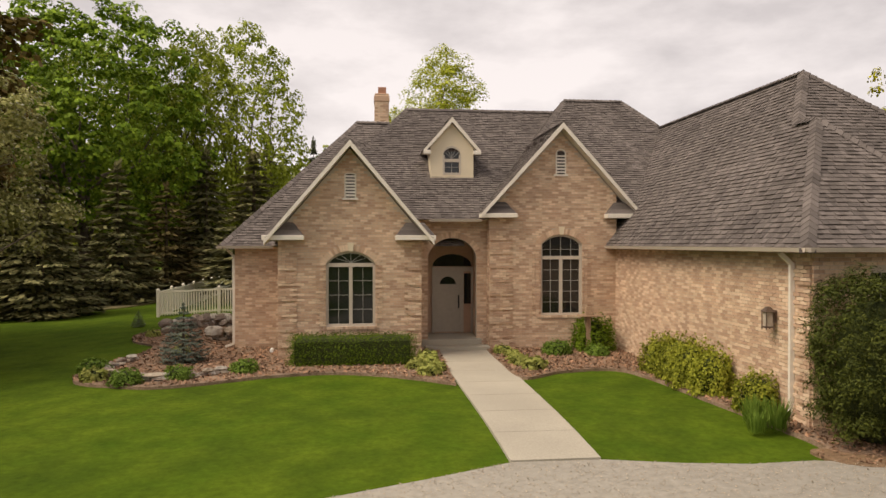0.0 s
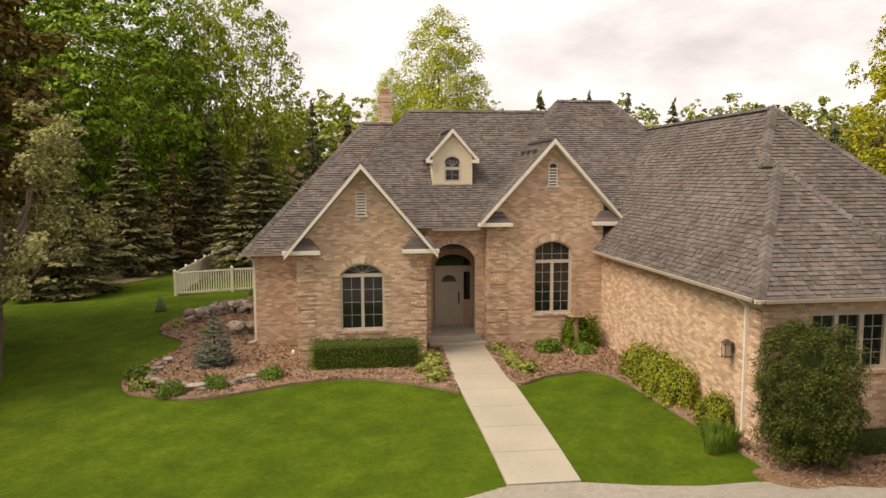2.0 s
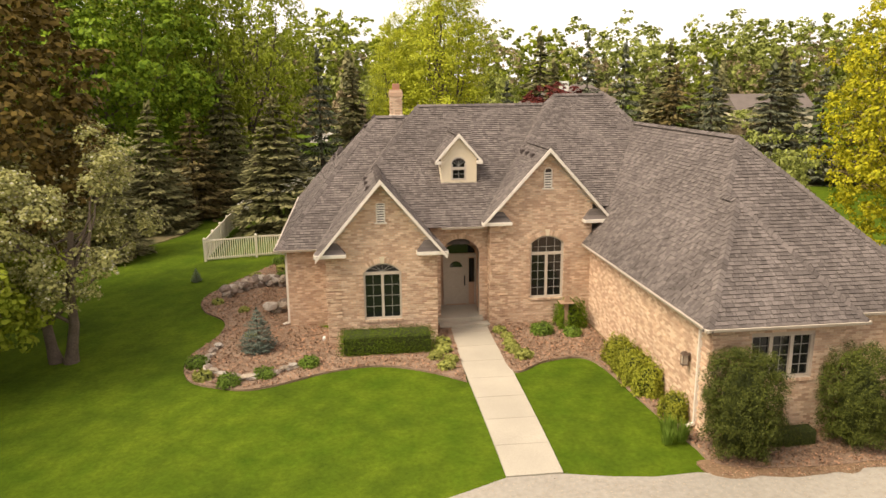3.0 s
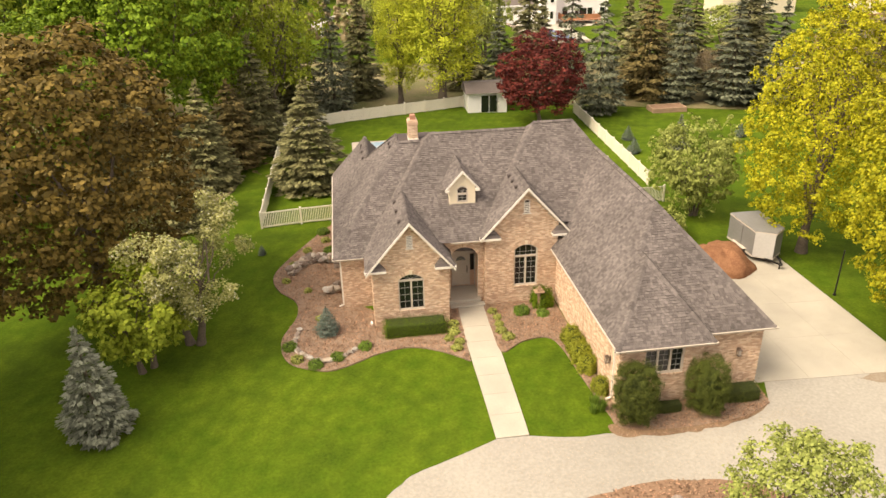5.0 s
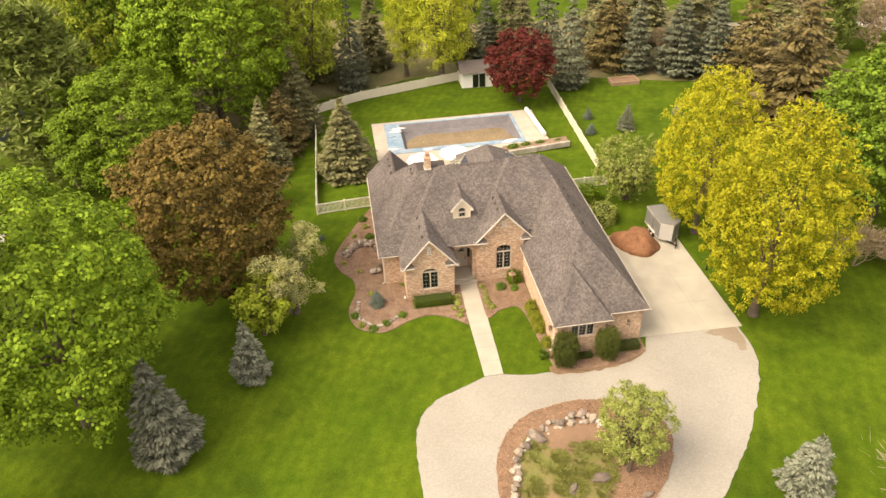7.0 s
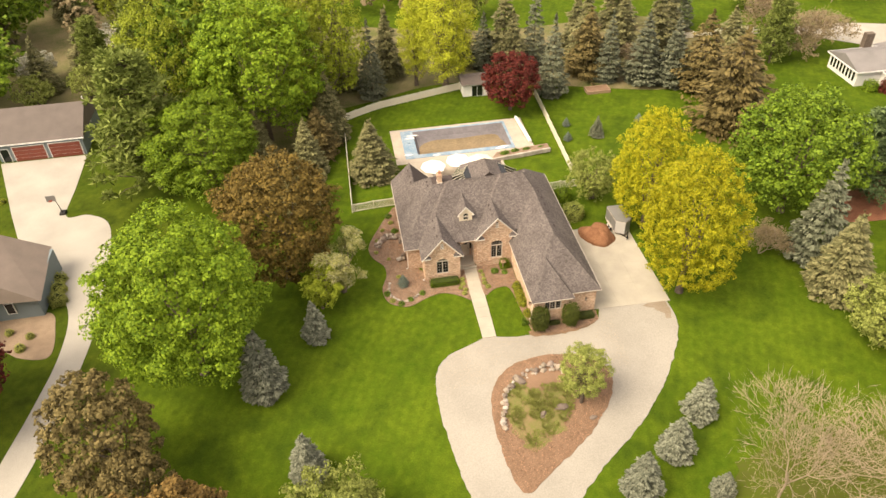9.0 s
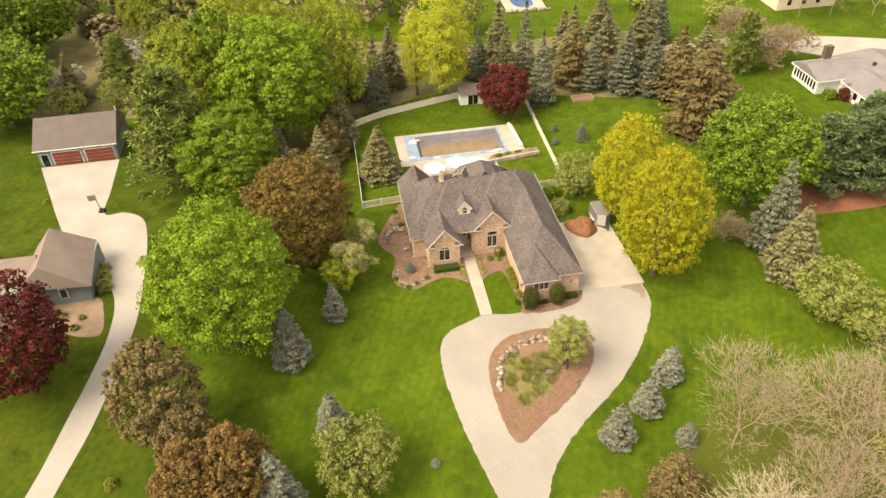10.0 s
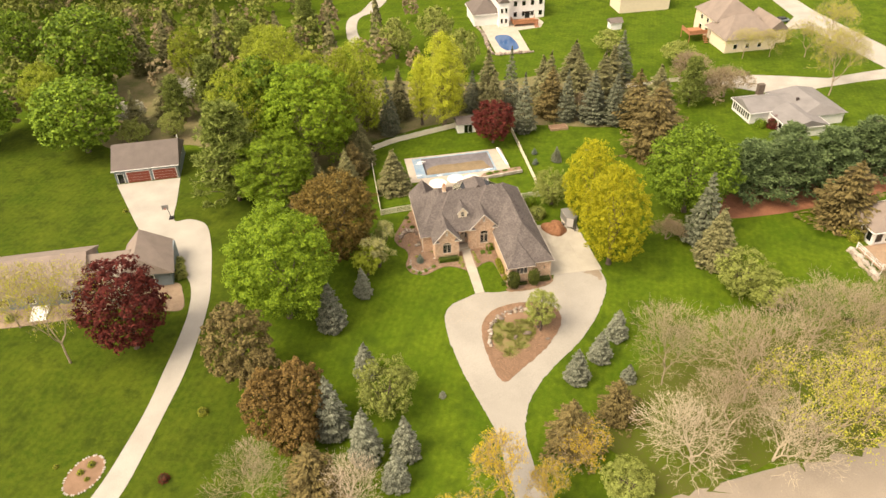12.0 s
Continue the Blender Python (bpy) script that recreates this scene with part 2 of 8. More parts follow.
# ---- materials ----
def lawn_material(name, green, yellow, dark):
    """Mown grass: drifts of yellower and deeper green at several sizes, faint straight mowing lines, fine blades."""
    m = material(name, yellow, 0.95, 0.0, 0.16, 1.1, 0.5, col2=green, spec=0.05, bump_d=0.05)
    t = m.node_tree
    p = t.nodes["Principled BSDF"]
    old = p.inputs["Base Color"].links[0].from_socket
    tc = t.nodes.new("ShaderNodeTexCoord")
    drift = t.nodes.new("ShaderNodeTexNoise")
    drift.inputs["Scale"].default_value, drift.inputs["Detail"].default_value, drift.inputs["Roughness"].default_value = 0.32, 6.0, 0.62
    link(t, tc.outputs["Object"], drift.inputs["Vector"])
    reach = t.nodes.new("ShaderNodeMapRange")
    reach.inputs["From Min"].default_value, reach.inputs["From Max"].default_value = 0.47, 0.68
    link(t, drift.outputs["Fac"], reach.inputs["Value"])
    deep = t.nodes.new("ShaderNodeMix")
    deep.data_type = "RGBA"
    deep.inputs["B"].default_value = (*dark, 1)
    link(t, reach.outputs["Result"], deep.inputs["Factor"])
    link(t, old, deep.inputs["A"])
    turn = t.nodes.new("ShaderNodeMapping")
    turn.inputs["Rotation"].default_value = (0, 0, radians(24))
    link(t, tc.outputs["Object"], turn.inputs["Vector"])
    band = t.nodes.new("ShaderNodeTexWave")
    band.inputs["Scale"].default_value, band.inputs["Distortion"].default_value, band.inputs["Detail"].default_value = 0.3, 0.7, 2.0
    link(t, turn.outputs["Vector"], band.inputs["Vector"])
    blade = t.nodes.new("ShaderNodeTexNoise")
    blade.inputs["Scale"].default_value, blade.inputs["Detail"].default_value, blade.inputs["Roughness"].default_value = 7.0, 8.0, 0.7
    link(t, tc.outputs["Object"], blade.inputs["Vector"])
    total = None
    for src, a, b, lo, hi in ((band.outputs["Fac"], 0, 1, 0.965, 1.035), (blade.outputs["Fac"], 0.3, 0.7, 0.76, 1.24)):
        r = t.nodes.new("ShaderNodeMapRange")
        r.inputs["From Min"].default_value, r.inputs["From Max"].default_value = a, b
        r.inputs["To Min"].default_value, r.inputs["To Max"].default_value = lo, hi
        link(t, src, r.inputs["Value"])
        if total is None:
            total = r.outputs["Result"]
        else:
            mul = t.nodes.new("ShaderNodeMath")
            mul.operation = "MULTIPLY"
            link(t, total, mul.inputs[0])
            link(t, r.outputs["Result"], mul.inputs[1])
            total = mul.outputs[0]
    hsv = t.nodes.new("ShaderNodeHueSaturation")
    link(t, total, hsv.inputs["Value"])
    link(t, deep.outputs["Result"], hsv.inputs["Color"])
    link(t, hsv.outputs["Color"], p.inputs["Base Color"])
    return m


M_GRASS = lawn_material("lawn_grass", (0.050, 0.090, 0.006), (0.095, 0.136, 0.010), (0.042, 0.072, 0.006))
M_GRAVEL = material("pale_gravel", (0.325, 0.299, 0.254), 0.95, 0.15, 0.16, 7.0, 0.7, spec=0.1)
M_LANE = material("worn_pale_paving", (0.37, 0.342, 0.292), 0.9, 0.14, 0.25, 12.0, 0.2, spec=0.2)
M_CONC = material("pale_concrete", (0.405, 0.366, 0.295), 0.85, 0.13, 0.5, 30.0, 0.15, spec=0.2)
M_MULCH = material("brown_mulch", (0.36, 0.26, 0.185), 0.95, 0.0, 1.2, 20.0, 1.0, col2=(0.18, 0.115, 0.078), spec=0.1, bump_d=0.04)
M_SOIL = material("island_soil", (0.27, 0.17, 0.11), 0.95, 0.0, 0.9, 12.0, 0.6, col2=(0.19, 0.12, 0.075), spec=0.1)
BRICK_TONES = [(0.76, 0.63, 0.56), (1.0, 0.93, 0.85), (0.87, 0.74, 0.66), (1.17, 1.11, 1.02), (0.97, 0.87, 0.78), (0.80, 0.68, 0.60), (1.1, 1.02, 0.92), (0.92, 0.79, 0.70)]
M_BRICK = material("tan_brick", (0.615, 0.49, 0.382), 0.9, 0.12, 2.0, 45.0, 0.25, ramp=BRICK_TONES, spec=0.15)
M_MORTAR = material("mortar", (0.50, 0.42, 0.34), 0.95, 0.12, 1.5, 60.0, 0.2, spec=0.1)
M_SHINGLE = material("grey_brown_shingle", (0.140, 0.119, 0.109), 0.9, 0.22, 0.45, 40.0, 0.5, piece=0.27, spec=0.15)
M_UNDER = material("roof_deck", (0.07, 0.055, 0.05), 0.95, 0.1, 1.0, 20.0, 0.1)
M_TRIM = material("cream_trim", (0.72, 0.66, 0.57), 0.5, 0.05, 0.8, 12.0, 0.05)
M_FRAME = material("taupe_window_frame", (0.52, 0.45, 0.37), 0.5, 0.05, 0.8, 12.0, 0.05)
M_BAR = material("grey_glazing_bar", (0.34, 0.32, 0.29), 0.5, 0.05, 0.8, 12.0, 0.03)
M_BRONZE = material("weathered_bronze", (0.14, 0.10, 0.075), 0.55, 0.2, 4.0, 30.0, 0.1, metal=0.5)
M_FROST = material("seedy_lantern_glass", (0.42, 0.36, 0.29), 0.25, 0.1, 4.0, 40.0, 0.1)
# For solid shrub cores: the shade between leaves is put into this dark colour.
M_GREENCORE = material("inner_shade_core", (0.035, 0.045, 0.012), 0.95, 0.3, 3.0, 20.0, 0.4)
M_STUCCO = material("cream_stucco", (0.70, 0.60, 0.44), 0.9, 0.06, 1.5, 80.0, 0.2)
M_DOOR = material("cream_painted_door", (0.43, 0.37, 0.295), 0.45, 0.05, 1.0, 8.0, 0.03)
M_VINYL = material("white_vinyl", (0.74, 0.68, 0.55), 0.5, 0.06, 0.6, 8.0, 0.05)
M_ROCK = material("field_stone", (0.23, 0.18, 0.145), 0.9, 0.3, 2.0, 14.0, 0.6, piece=0.35, spec=0.2)
M_PALEROCK = material("pale_limestone", (0.43, 0.385, 0.33), 0.9, 0.2, 2.0, 14.0, 0.4, piece=0.2, spec=0.2)
M_TANROCK = material("tan_field_stone", (0.345, 0.285, 0.22), 0.9, 0.25, 2.0, 14.0, 0.5, piece=0.3, spec=0.2)
M_BLACK = material("black_metal", (0.03, 0.028, 0.026), 0.4, 0.2, 4.0, 30.0, 0.05, metal=0.6)
M_BARK = material("grey_brown_bark", (0.13, 0.10, 0.075), 0.95, 0.3, 2.0, 18.0, 0.8)
M_PALETWIG = material("pale_bare_twig", (0.46, 0.38, 0.27), 0.9, 0.2, 0.8, 10.0, 0.2)
M_TWIG = material("tan_bare_twig", (0.33, 0.255, 0.175), 0.9, 0.2, 0.8, 10.0, 0.2)
M_PATIO = material("patio_paving", (0.43, 0.37, 0.30), 0.9, 0.12, 0.8, 10.0, 0.15)
M_BLUE = material("faded_blue_liner", (0.37, 0.42, 0.45), 0.6, 0.0, 0.7, 4.0, 0.15, col2=(0.13, 0.24, 0.35))
M_COVER = material("debris_pool_cover", (0.29, 0.215, 0.125), 0.9, 0.0, 0.35, 3.0, 0.3, col2=(0.17, 0.125, 0.075))
M_GREYLINER = material("grey_violet_liner", (0.165, 0.15, 0.155), 0.8, 0.2, 0.8, 6.0, 0.1)
M_WHITE = material("white_paint", (0.80, 0.78, 0.74), 0.5, 0.04, 1.0, 10.0, 0.03)
M_GREYROOF = material("grey_roof", (0.145, 0.12, 0.105), 0.9, 0.15, 0.5, 16.0, 0.3)
M_BROWNROOF = material("brown_roof", (0.235, 0.188, 0.155), 0.9, 0.15, 0.5, 16.0, 0.3)
M_BLUEGREY = material("blue_grey_siding", (0.17, 0.205, 0.215), 0.7, 0.08, 0.7, 12.0, 0.1)
M_REDDOOR = material("red_brown_garage_door", (0.20, 0.055, 0.035), 0.6, 0.12, 1.0, 8.0, 0.05)
M_WOOD = material("weathered_wood", (0.33, 0.22, 0.14), 0.85, 0.2, 1.5, 20.0, 0.3)
M_REDWOOD = material("stained_deck_wood", (0.36, 0.16, 0.08), 0.8, 0.2, 1.5, 20.0, 0.3)
M_TRAILER = material("grey_trailer_sheet", (0.25, 0.24, 0.225), 0.5, 0.08, 0.6, 6.0, 0.03, metal=0.3)
M_SHEETPALE = material("pale_trailer_sheet", (0.46, 0.44, 0.41), 0.5, 0.06, 0.6, 6.0, 0.03)
M_TYRE = material("black_rubber", (0.02, 0.02, 0.02), 0.8, 0.1, 2.0, 20.0, 0.1)
M_ROAD = material("sandy_road", (0.27, 0.225, 0.175), 0.95, 0.15, 0.2, 8.0, 0.3)
M_CLAY = material("red_brick_cap", (0.36, 0.185, 0.12), 0.9, 0.15, 2.0, 20.0, 0.2)
M_GLASS = bpy.data.materials.new("dark_window_glass")
M_GLASS.use_nodes = True
gp = M_GLASS.node_tree.nodes["Principled BSDF"]
gp.inputs["Base Color"].default_value = (0.012, 0.014, 0.014, 1)
gp.inputs["Roughness"].default_value = 0.06
gp.inputs["Specular IOR Level"].default_value = 0.6
M_WATER = bpy.data.materials.new("pool_water")
M_WATER.use_nodes = True
gp = M_WATER.node_tree.nodes["Principled BSDF"]
gp.inputs["Base Color"].default_value = (0.03, 0.09, 0.22, 1)
gp.inputs["Roughness"].default_value = 0.08
L_MAPLE = leaf_material("maple_leaves", (0.057, 0.112, 0.006), (0.225, 0.318, 0.022), 0.06)
L_YELLOW = leaf_material("spring_yellow_leaves", (0.18, 0.20, 0.010), (0.49, 0.44, 0.022), 0.14)
L_LIME = leaf_material("yellow_green_leaves", (0.15, 0.195, 0.015), (0.335, 0.38, 0.04), 0.2)
L_BRONZE = leaf_material("bronze_leaves", (0.06, 0.044, 0.010), (0.215, 0.145, 0.034), 0.06)
L_RED = leaf_material("purple_red_leaves", (0.052, 0.010, 0.009), (0.155, 0.032, 0.022), 0.08)
L_PALE = leaf_material("pale_green_leaves", (0.14, 0.17, 0.035), (0.36, 0.39, 0.10), 0.15)
L_BLOSSOM = leaf_material("grey_green_leaves_and_blossom", (0.17, 0.175, 0.05), (0.46, 0.44, 0.17), 0.22)
L_WHITEBL = leaf_material("white_blossom", (0.36, 0.35, 0.26), (0.6, 0.58, 0.47))
L_GOLD = leaf_material("golden_young_leaves", (0.45, 0.31, 0.02), (0.64, 0.47, 0.05))
L_HAZE = leaf_material("yellow_green_bud_haze", (0.34, 0.34, 0.03), (0.52, 0.49, 0.07))
L_TAN = leaf_material("tan_catkins", (0.22, 0.17, 0.09), (0.34, 0.27, 0.155))
L_OLIVE = leaf_material("olive_spring_woodland", (0.09, 0.11, 0.022), (0.25, 0.27, 0.06), 0.12)
N_BLUE = leaf_material("blue_spruce_needles", (0.082, 0.09, 0.06), (0.29, 0.30, 0.21), 0.05)
N_GREY = leaf_material("grey_green_spruce_needles", (0.062, 0.07, 0.04), (0.205, 0.215, 0.138), 0.04)
N_DARK = leaf_material("dark_green_needles", (0.072, 0.076, 0.03), (0.285, 0.262, 0.118), 0.05)
N_BROWN = leaf_material("olive_brown_needles", (0.062, 0.05, 0.018), (0.235, 0.18, 0.068), 0.03)
N_BLUEPINE = leaf_material("blue_green_pine_needles", (0.04, 0.068, 0.026), (0.175, 0.235, 0.09), 0.05)
L_GREEN = leaf_material("dense_green_leaves", (0.045, 0.09, 0.006), (0.195, 0.285, 0.025), 0.06)
N_YOUNG = leaf_material("young_blue_needles", (0.06, 0.08, 0.06), (0.23, 0.27, 0.21), 0.03)
L_POPLAR = leaf_material("bright_lime_leaves", (0.27, 0.32, 0.02), (0.55, 0.56, 0.055), 0.2)
N_RUST = leaf_material("rusty_juniper_sprays", (0.062, 0.04, 0.012), (0.24, 0.15, 0.045), 0.03)
N_PINE = leaf_material("white_pine_needles", (0.09, 0.125, 0.022), (0.31, 0.36, 0.09), 0.08)
L_BOX = leaf_material("clipped_hedge_leaves", (0.055, 0.095, 0.006), (0.15, 0.215, 0.012), 0.2)
L_SPIREA = leaf_material("gold_green_shrub_leaves", (0.11, 0.13, 0.012), (0.40, 0.41, 0.05), 0.25)
L_YEW = leaf_material("dark_yew_needles", (0.02, 0.03, 0.005), (0.105, 0.12, 0.02), 0.05)
L_GRASSY = leaf_material("bright_perennial_leaves", (0.09, 0.155, 0.018), (0.19, 0.275, 0.045), 0.25)
L_HOSTA = leaf_material("yellow_green_perennial", (0.22, 0.25, 0.05), (0.42, 0.42, 0.12), 0.25)


# ---- the land ----
def axis_steps():
    near = [i * 2.0 for i in range(-60, 86)]
    far = [-3000, -1500, -800, -450, -280, -190, -145]
    return far + near + [200, 260, 350, 500, 800, 1500, 3000]


gx, gy = sorted(axis_steps() + [0.6, 14.7]), sorted(axis_steps() + [49.3])
land = Form()
land.v = [(x, y, ground_z(x, y)) for y in gy for x in gx]
nx = len(gx)
land.f = [(j * nx + i, j * nx + i + 1, (j + 1) * nx + i + 1, (j + 1) * nx + i) for j in range(len(gy) - 1) for i in range(nx - 1) if not (0.5 < gx[i] < 14.6 and 49.2 < gy[j] < 55.9)]
solo("ground", land, M_GRASS, "mown green lawn over gently falling ground", "lawn", kind="structure", smooth=True)

DRIVE = smooth_line([(2.4, 11.4), (1.1, 10.85), (-0.2, 10.35), (-1.5, 9.8), (-2.9, 8.45), (-3.5, 6.7), (-3.65, 4.2), (-3.45, 0.8), (-2.95, -3.0), (-2.1, -7.4), (-1.3, -11.2), (-0.65, -15.6), (-0.8, -22.0), (-0.6, -29.0)], False)
DRIVE += smooth_line([(3.6, -29.0), (2.9, -22.0), (3.1, -16.4), (4.3, -12.6), (5.5, -10.4), (8.2, -7.3), (11.0, -4.9), (13.8, -2.8), (16.6, -0.4), (19.4, 2.6), (21.7, 5.6), (23.4, 8.4), (24.2, 10.9), (24.2, 13.55)], False)
DRIVE += [(16.2, 13.55), (15.6, 12.1), (14.1, 11.1), (12.9, 10.8), (10.4, 10.7), (8.6, 10.75), (7.3, 11.0), (6.2, 10.95), (5.1, 11.1), (3.9, 11.38)]


def ragged(line, amount, step=0.45):
    """A line broken into short pieces whose points wander a little, as at the edge of loose gravel."""
    out = []
    for p, q in zip(line, line[1:] + line[:1]):
        n = max(1, int(math.hypot(q[0] - p[0], q[1] - p[1]) / step))
        if p[1] > 9.9 and amount < 0.19:
            out.append(p)
            continue
        for i in range(n):
            x, y = p[0] + (q[0] - p[0]) * i / n, p[1] + (q[1] - p[1]) * i / n
            out.append((x + amount * noise.noise((x * 1.6, y * 1.6, 3.1)) + 0.4 * amount * noise.noise((x * 3, y * 3, 7.7)), y + amount * noise.noise((x * 1.6, y * 1.6, 9.4)) + 0.4 * amount * noise.noise((x * 3, y * 3, 1.7))))
    return out


solo("gravel_drive", sheet(ragged(DRIVE, 0.16, 0.3), 0.035), M_GRAVEL, "pale gravel turning circle drive", "driveway", kind="structure")
solo("road", sheet([(-150, -30.5), (-40, -29.2), (18, -28.6), (31, -27.2), (50, -26.0), (150, -24), (150, -33), (50, -34), (0, -37), (-150, -38)], 0.05, 3.0), M_ROAD, "sandy worn country road", "road", kind="structure")
ISLAND = smooth_line([(7.8, 7.9), (5.0, 7.4), (2.6, 5.7), (1.5, 2.8), (1.4, -1.5), (1.9, -5.2), (2.9, -6.7), (5.3, -5.1), (8.7, -2.9), (11.6, -0.5), (13.8, 2.3), (14.4, 5.0), (12.8, 6.9), (10.0, 7.8)])
solo("island_bed", sheet(ragged(ISLAND, 0.2), 0.09, hill=lambda x, y: 0.25 * math.exp(-((x - 6.5) ** 2 + (y - 3.0) ** 2) / 9)), M_SOIL, "bare soil and mulch bed inside the drive loop", "planting bed", kind="structure")
ISLAND_GREEN = smooth_line([(4.2, 5.0), (3.0, 2.5), (3.4, -1.6), (5.6, -2.2), (8.3, -0.2), (9.6, 2.8), (8.3, 4.4), (6.2, 3.6)])
solo("island_grass", sheet(ragged(ISLAND_GREEN, 0.7), 0.12, hill=lambda x, y: 0.25 * math.exp(-((x - 6.5) ** 2 + (y - 3.0) ** 2) / 9)), material("thin_patchy_grass", (0.12, 0.15, 0.03), 0.95, 0.0, 0.9, 6.0, 0.6, col2=(0.24, 0.16, 0.09), spec=0.1), "thin patchy weeds on bare soil", "grass patch", kind="structure")
BED_W = smooth_line([(-4.6, 36.9), (-6.8, 33.0), (-8.4, 29.5), (-8.1, 27.2), (-6.9, 25.3), (-6.8, 23.4), (-7.5, 21.1), (-7.0, 18.9), (-5.3, 17.8), (-4.0, 18.0), (-2.3, 18.9), (-0.6, 19.2), (1.0, 18.5), (2.3, 17.4)], False) + [(2.5, 23.2), (-2.2, 23.2), (-3.9, 25.0), (-3.9, 37.2)]
solo("mulch_bed", sheet(BED_W, 0.07), M_MULCH, "brown bark mulch bed round the house corner", "mulch bed", kind="structure")
BED_E = smooth_line([(4.0, 23.0), (3.95, 20.5), (4.05, 18.0), (5.3, 18.75), (6.7, 18.95), (7.2, 17.9), (7.42, 15.4), (7.62, 13.5), (7.8, 12.2), (8.0, 11.3), (9.2, 10.95), (11.5, 10.85), (14.0, 11.25), (15.6, 12.0)], False) + [(15.7, 13.4), (8.2, 13.3), (8.2, 23.0)]
solo("mulch_bed", sheet(BED_E, 0.07), M_MULCH, "brown bark mulch bed along the garage wall", "mulch bed", kind="structure")

# concrete walk and apron, slab by slab
walk_slabs = thing("front_walk", (3.2, 17.0, 0.0), "pale concrete front walk of jointed slabs", "walkway", kind="structure")
WALK_Y = [11.42, 12.95, 14.5, 16.05, 17.6, 19.15, 20.7, 22.25, 23.3]
for k, (ya, yb) in enumerate(zip(WALK_Y[:-1], WALK_Y[1:])):
    s = lambda y: (y - 11.4) / 11.2
    f = Form()
    ring = [(2.39 - 0.04 * s(ya), ya + 0.008), (3.88 + 0.22 * s(ya), ya + 0.008), (3.88 + 0.22 * s(yb), yb - 0.008), (2.39 - 0.04 * s(yb), yb - 0.008)]
    if k > 6:
        ring = [(2.3, ya + 0.008), (4.1, ya + 0.008), (4.1, yb), (2.25, yb)]
    f.prism([(x, y, ground_z(x, y) - 0.2) for x, y in ring], [(x, y, ground_z(x, y) + 0.055) for x, y in ring])
    part("slab", f, M_CONC, walk_slabs)
apron = thing("concrete_apron", (20.0, 18.0, -0.3), "pale concrete garage apron with sawn joints", "driveway", kind="structure")
for i in range(3):
    for j in range(4):
        xa, xb = 15.6 + i * 3.0, 15.6 + (i + 1) * 3.0 - 0.012
        ya, yb = 13.56 + j * 3.6, 13.56 + (j + 1) * 3.6 - 0.012
        f = Form()
        n = 3
        for a in range(n):
            for b in range(n):
                q = [(xa + (xb - xa) * (a + da) / n, ya + (yb - ya) * (b + db) / n) for da, db in ((0, 0), (1, 0), (1, 1), (0, 1))]
                f.prism([(x, y, ground_z(x, y) - 0.1) for x, y in q], [(x, y, ground_z(x, y) + 0.05) for x, y in q])
        part("slab", f, M_CONC, apron)

# ---- the house ----
house = thing("house", (6.0, 24.0, 0.0), "single-storey tan brick house with steep grey-brown shingle roofs", "house")
EAVE = 3.3
GP = (11.57, 17.96, 7.87)
SOLIDS = {}
SOLIDS["garage"] = [(7.95, 12.93, EAVE), (15.8, 12.93, EAVE), (15.8, 36.0, EAVE), (7.95, 36.0, EAVE), GP, (11.57, 31.0, 7.87)]
SOLIDS["garage_hip"] = [(7.95, 12.2, EAVE), (12.55, 12.2, EAVE), (12.55, 19.0, EAVE), (7.95, 19.0, EAVE), (10.24, 15.4, 6.19), (10.24, 17.2, 6.19)]
SOLIDS["tower"] = [(4.25, 23.3, 4.75), (14.04, 23.3, 4.75), (14.04, 34.0, 4.75), (4.25, 34.0, 4.75), (8.17, 28.65, 9.13), (10.55, 28.65, 9.13)]
SOLIDS["main"] = [(-2.2, 22.95, 4.15), (4.1, 22.95, 4.15), (4.1, 34.8, 4.15), (-2.2, 34.8, 4.15), (1.83, 29.0, 8.70), (4.1, 29.0, 8.70)]
SOLIDS["main_east"] = [(4.1, 23.3, 4.413), (8.6, 23.3, 4.413), (8.6, 34.3, 4.413), (4.1, 34.3, 4.413), (4.1, 29.0, 8.70), (8.6, 29.0, 8.70)]
SOLIDS["west"] = [(-4.4, 23.65, EAVE), (3.4, 23.65, EAVE), (3.4, 36.0, EAVE), (-4.4, 36.0, EAVE), (-0.1, 29.3, 8.2), (-0.1, 31.0, 8.2), (2.5, 29.3, 8.2), (2.5, 31.0, 8.2)]
SOLIDS["west_back"] = [(-4.4, 30.0, EAVE), (0.6, 30.0, EAVE), (0.6, 38.3, EAVE), (-4.4, 38.3, EAVE), (-1.9, 32.0, 6.149), (-1.9, 37.8, 6.149)]
SOLIDS["gable_west"] = [(-2.72, 21.6, 3.46), (2.15, 21.6, 3.46), (2.15, 27.6, 3.46), (-2.72, 27.6, 3.46), (-0.285, 21.6, 6.33), (-0.285, 27.6, 6.33)]
SOLIDS["gable_east"] = [(3.8, 23.1, 4.32), (9.05, 23.1, 4.32), (9.05, 28.4, 4.32), (3.8, 28.4, 4.32), (6.45, 23.1, 7.22), (6.45, 28.4, 7.22)]
SOLIDS["dormer"] = [(2.15, 24.98, 6.56), (4.13, 24.98, 6.56), (4.13, 28.3, 6.56), (2.15, 28.3, 6.56), (3.14, 24.98, 7.68), (3.14, 28.3, 7.68)]
SOLIDS["rear"] = [(4.9, 33.0, 4.3), (10.5, 33.0, 4.3), (10.5, 38.8, 4.3), (4.9, 38.8, 4.3), (7.7, 33.0, 6.6), (7.7, 36.4, 6.5)]


